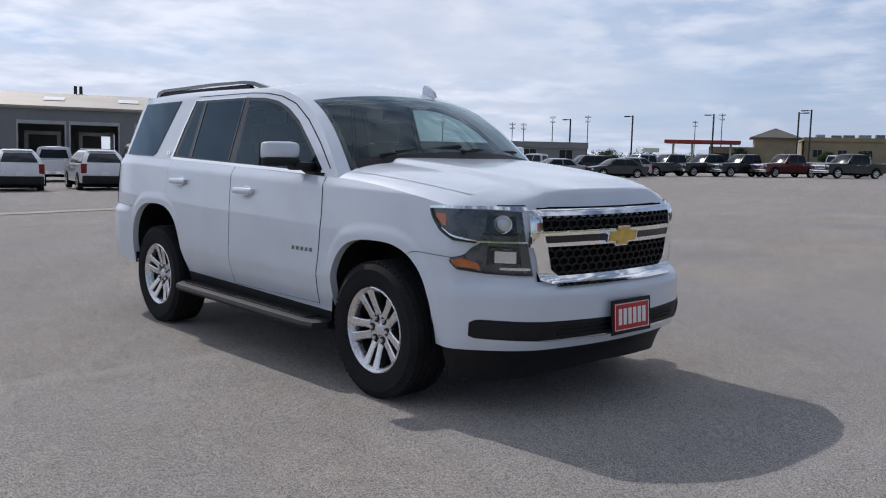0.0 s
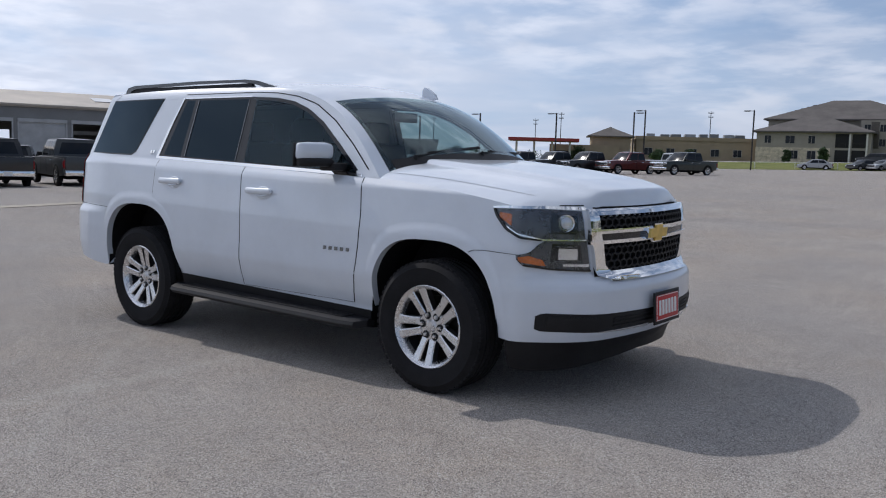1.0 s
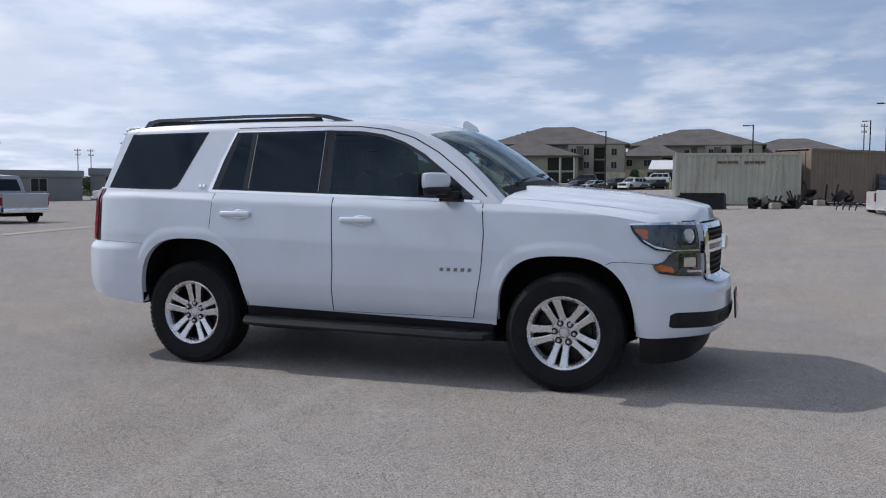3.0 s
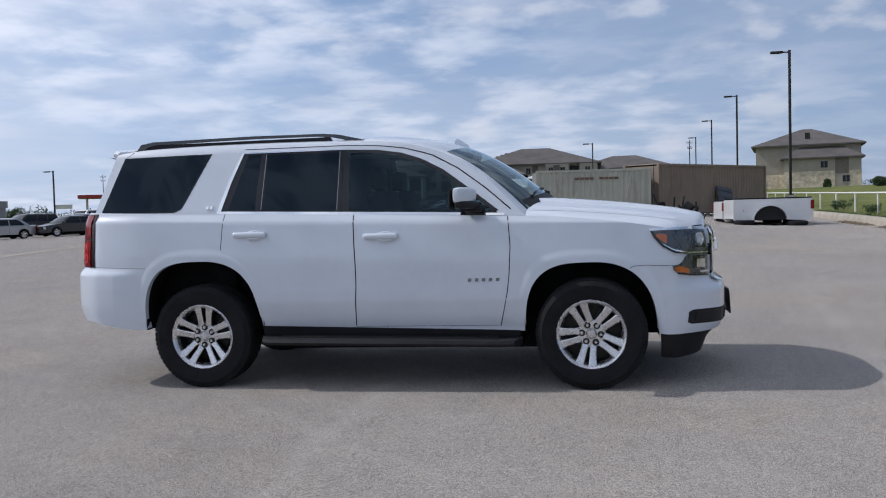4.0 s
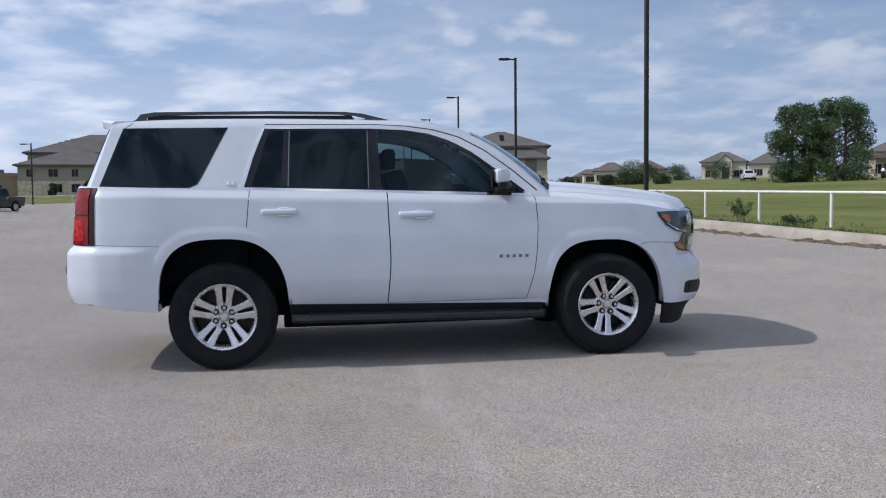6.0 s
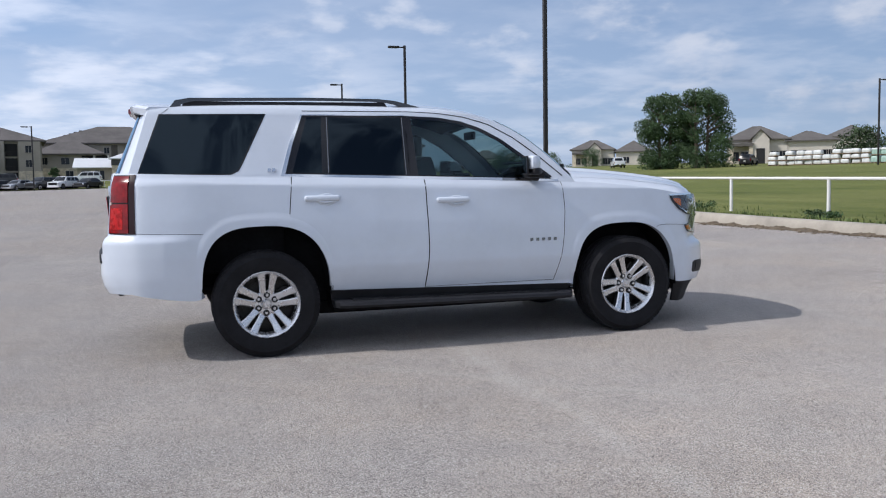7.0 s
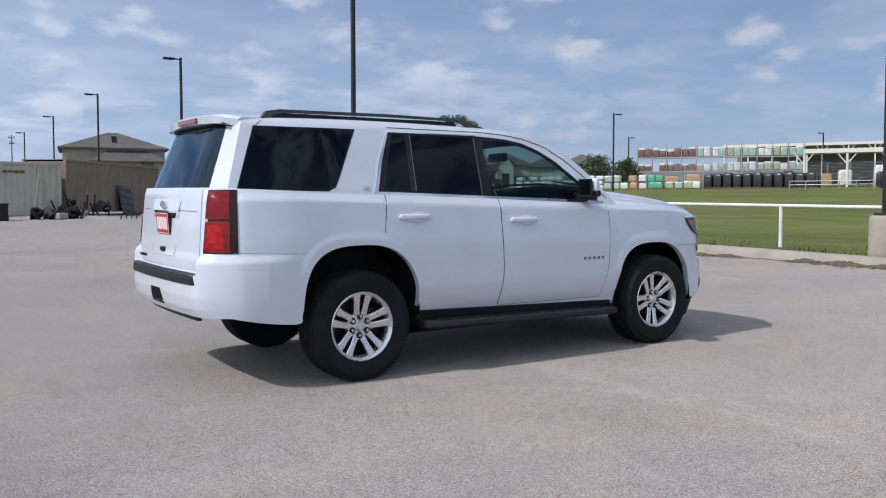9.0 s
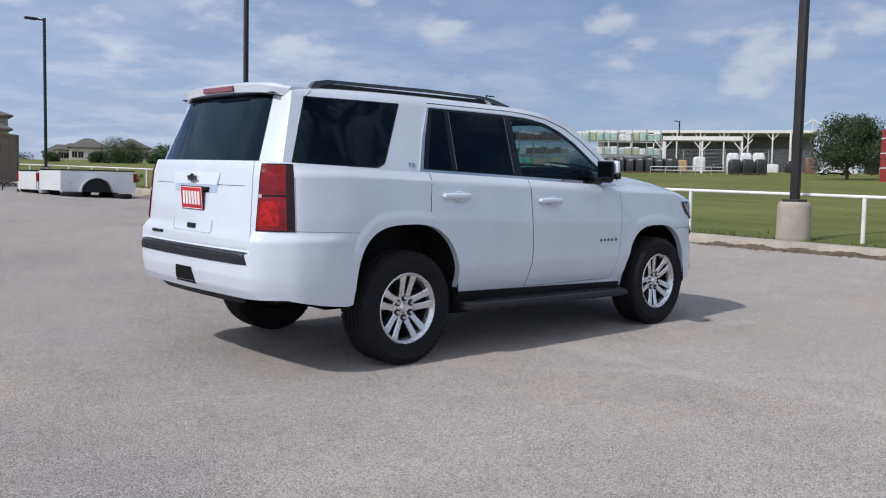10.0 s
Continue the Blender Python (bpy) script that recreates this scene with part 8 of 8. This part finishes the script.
chain_fence()
shed = thing("red_container", stand(74.2, 24.2, -42), "red steel container beside the yard", "container")
make("box", block(0, 6.0, 0, 2.6, 0, 4.6, 0.03), RED_PAINT, shed)
make("bands", join(*[block(-0.03, 6.03, -0.03, 2.63, 1.2 + 1.3 * k, 1.3 + 1.3 * k) for k in range(3)]), WHITE_TRIM, shed)
vehicle("crossover", PAINTS["white"], 111.0, 45.5, 130, "white crossover parked by the yard", "vehicles in the yard")
for k in range(3):
    load(95.6 + 1.0 * k, 51.2 - 1.2 * k, foot(95.6 + k, 51.2), -50, 1.5, 1.3, 1.9, WRAPS["black"], "black-wrapped pallet load by the canopy", "pallet", "black pallet loads")
    load(97.2 + 1.0 * k, 52.4 - 1.2 * k, foot(97.2 + k, 52.4), -50, 1.5, 1.3, 2.7, WRAPS["white"], "tall white-wrapped load by the canopy", "pallet", "white pallet loads by the canopy")
for k in range(16):
    q = np.array((107.0, 78.0)) + np.array((14.0, -36.0)) * k / 15
    load(q[0], q[1], foot(*q), -60 + 7 * (k % 3), 1.8, 1.3, 1.3 + 0.5 * (k % 3), WRAPS[("timber", "white", "black", "rust")[k % 4]], {"timber": "stack of raw timber in the yard", "white": "white-wrapped load in the yard", "black": "black-wrapped load in the yard", "rust": "terracotta load in the yard"}[("timber", "white", "black", "rust")[k % 4]], "pallet", "loads inside the yard")
rail = thing("steel_barrier", stand(87.0, 57.6, -66), "low grey pipe barrier before the yard", "barrier")
for k in range(6):
    make("post", rod((1.8 * k, 0, -0.1), (1.8 * k, 0, 0.95), 0.05, n=8), STEEL, rail)
for z in (0.5, 0.92):
    make("rail", rod((0, 0, z), (9.0, 0, z), 0.045, n=8), STEEL, rail)

vehicle("suv", PAINTS["black"], 86.5, 114.0, 40, "black suv parked before the cream house", "vehicles in the yard")
vehicle("pickup", PAINTS["white"], 76.0, 138.0, 70, "white pickup parked beyond the field", "vehicles in the yard")

# ---- trees ----
LEAVES = varied("tree_leaves", (0.055, 0.10, 0.036), 0.75, amount=0.5, scale=0.8, fine=3)
LEAVES_DARK = varied("oak_leaves", (0.045, 0.075, 0.028), 0.75, amount=0.45, scale=0.8, fine=3)
BARK = varied("bark", (0.12, 0.09, 0.065), 0.95, amount=0.35, scale=3, fine=12, relief=0.02)


def leaf_cloud(rng, blobs, count, size):
    """Leaves scattered through a cluster of rounded masses, denser near their skins."""
    vs, fs = [], []
    total = sum(r ** 2 for *_, r in blobs)
    for cx, cy, cz, r in blobs:
        for _ in range(int(count * r * r / total)):
            d = Vector((rng.gauss(0, 1), rng.gauss(0, 1), rng.gauss(0, 1))).normalized()
            k = r * (0.35 + 0.75 * rng.random() ** 0.6)
            p = Vector((cx, cy, cz)) + Vector((d.x * k, d.y * k, d.z * k * 0.85))
            a, b = Vector((rng.gauss(0, 1), rng.gauss(0, 1), rng.gauss(0, 1))).normalized(), Vector((rng.gauss(0, 1), rng.gauss(0, 1), rng.gauss(0, 1))).normalized()
            s = size * rng.uniform(0.6, 1.3)
            n = len(vs)
            vs += [tuple(p - a * s), tuple(p + b * s * 0.55), tuple(p + a * s), tuple(p - b * s * 0.55)]
            fs.append((n, n + 1, n + 2, n + 3))
    return vs, fs


def tree(x, y, h, spread_r, seed, label, trunks=1, leaves=7000, mat=LEAVES, low=0.1, size=0.22):
    rng = random.Random(seed)
    root = thing("tree", stand(x, y), label, "tree", "trees")
    for k in range(trunks):
        tx = (k - (trunks - 1) / 2) * spread_r * 0.45
        bends = [(tx * 0.8, 0, -0.3), (tx * 0.9, 0.1, h * 0.25), (tx, 0.2, h * 0.5), (tx * 1.05, 0, h * 0.8)]
        radii = [h * 0.028, h * 0.022, h * 0.014, h * 0.006]
        make("trunk", join(*[rod(a, b, ra, rb, 10) for a, b, ra, rb in zip(bends, bends[1:], radii, radii[1:])]), BARK, root, "", 50)
        for j in range(9):
            z = h * rng.uniform(0.25, 0.7)
            a = rng.uniform(0, 2 * math.pi)
            e = (tx + math.cos(a) * spread_r * 0.6, math.sin(a) * spread_r * 0.6, z + h * 0.12)
            make("limb", rod((tx, 0.1, z), e, h * 0.010, h * 0.003, 6), BARK, root)
    blobs = []
    for _ in range(60):
        z = h * (low + (1 - low) * rng.random() ** 0.9) * 0.92
        f = z / h
        wide = spread_r * (math.sin(math.pi * min(1, 0.16 + 0.80 * f)) ** 0.55)
        a, q = rng.uniform(0, 2 * math.pi), rng.random() ** 0.5
        blobs.append((math.cos(a) * wide * q * 0.80, math.sin(a) * wide * q * 0.80, z, spread_r * rng.uniform(0.22, 0.38) * (1.1 - 0.35 * f)))
    make("crown", leaf_cloud(rng, blobs, leaves, size), mat, root, "uneven green crown", fix=False)
    return root


tree(69.8, 111.4, 11.8, 4.6, 2, "large leafy green tree on the field", 2, 26000, low=0.05, size=0.17)
tree(73.9, 107.9, 12.2, 4.9, 3, "large leafy green tree on the field", 2, 26000, low=0.05, size=0.17)
tree(82.2, 31.6, 5.9, 4.6, 7, "broad dark green live oak on a short trunk", 1, 24000, LEAVES_DARK, 0.30, 0.12)
tree(92.4, 96.3, 5.2, 3.8, 12, "round dark green tree behind the pallets", 1, 4500, LEAVES_DARK, 0.12, 0.2)
tree(102.1, 99.4, 4.7, 3.1, 13, "round dark green tree behind the pallets", 1, 4500, LEAVES_DARK, 0.12, 0.2)
for k, (tx, ty, h, r) in enumerate(((52.0, 143.0, 1.7, 1.7), (54.5, 141.5, 2.2, 2.1), (57.0, 141.0, 2.0, 1.9), (46.0, 147.0, 1.4, 1.4), (60.5, 139.0, 1.7, 1.6), (81.0, 207.0, 5.6, 4.0), (84.5, 205.0, 4.6, 3.2), (90.0, 200.0, 4.0, 3.0), (97.0, 190.0, 4.5, 3.2), (-48.0, 168.0, 2.5, 1.0), (-42.0, 170.0, 3.2, 1.1), (-24.0, 180.0, 2.9, 1.1), (-60.0, 150.0, 2.2, 1.6), (-66.0, 150.0, 2.3, 1.7), (44.0, 172.0, 1.6, 0.8), (-112.0, 120.0, 3.6, 2.2), (-104.0, 128.0, 3.2, 2.1), (-97.0, 128.0, 3.6, 2.2), (-84.0, 152.0, 3.0, 1.9), (-120.0, 100.0, 4.0, 2.4), (-128.0, 92.0, 3.6, 2.5))):
    tree(tx, ty, h, r, 40 + k, "small distant green tree", 1, 3200, LEAVES if k % 3 else LEAVES_DARK, 0.1, 0.15)


def weed_plant(x, y, tall, wide, seed):
    rng = random.Random(seed)
    root = thing("weed_plant", stand(x, y), "leafy green weed growing by the fence", "weed", "weeds by the fence")
    tips = [(rng.uniform(-wide, wide), rng.uniform(-wide, wide), tall * rng.uniform(0.5, 1.0)) for _ in range(9)]
    for tip in tips:
        make("stem", rod((tip[0] * 0.15, tip[1] * 0.15, -0.05), tip, 0.006, 0.003, 5), LEAVES, root)
    make("leaves", leaf_cloud(rng, [(a * f, b * f, c * f, 0.10) for a, b, c in tips for f in (0.6, 1.0)], 900, 0.032), LEAVES, root, "small broad leaves", fix=False)


for k, (wy, off, tall, wide) in enumerate(((8.9, 1.25, 0.12, 0.30), (14.0, 1.15, 0.20, 0.34), (17.3, 1.20, 0.62, 0.30), (21.6, 1.15, 0.30, 0.3), (26.8, 1.15, 0.45, 0.4), (31.5, 1.10, 0.35, 0.4), (36.6, 1.15, 0.55, 0.45), (38.4, 1.2, 0.45, 0.4))):
    weed_plant(kerb_x(wy) + off, wy, tall, wide, 300 + k)


def tree_line():
    rng = random.Random(77)
    blobs = []
    for k in range(420):
        a = rng.choice((rng.uniform(-0.6, 1.33), rng.uniform(1.50, 2.6)))
        d = rng.uniform(390, 480)
        px, py = d * math.cos(a), d * math.sin(a)
        r = rng.uniform(2.0, 4.6)
        blobs.append((px, py, foot(px, py) + r * 0.6, r))
    return leaf_cloud(rng, blobs, 90000, 0.42)


tagged(make("far_woods", tree_line(), LEAVES_DARK, fix=False), "hazy green line of trees along the horizon", "woods", kind="stuff")
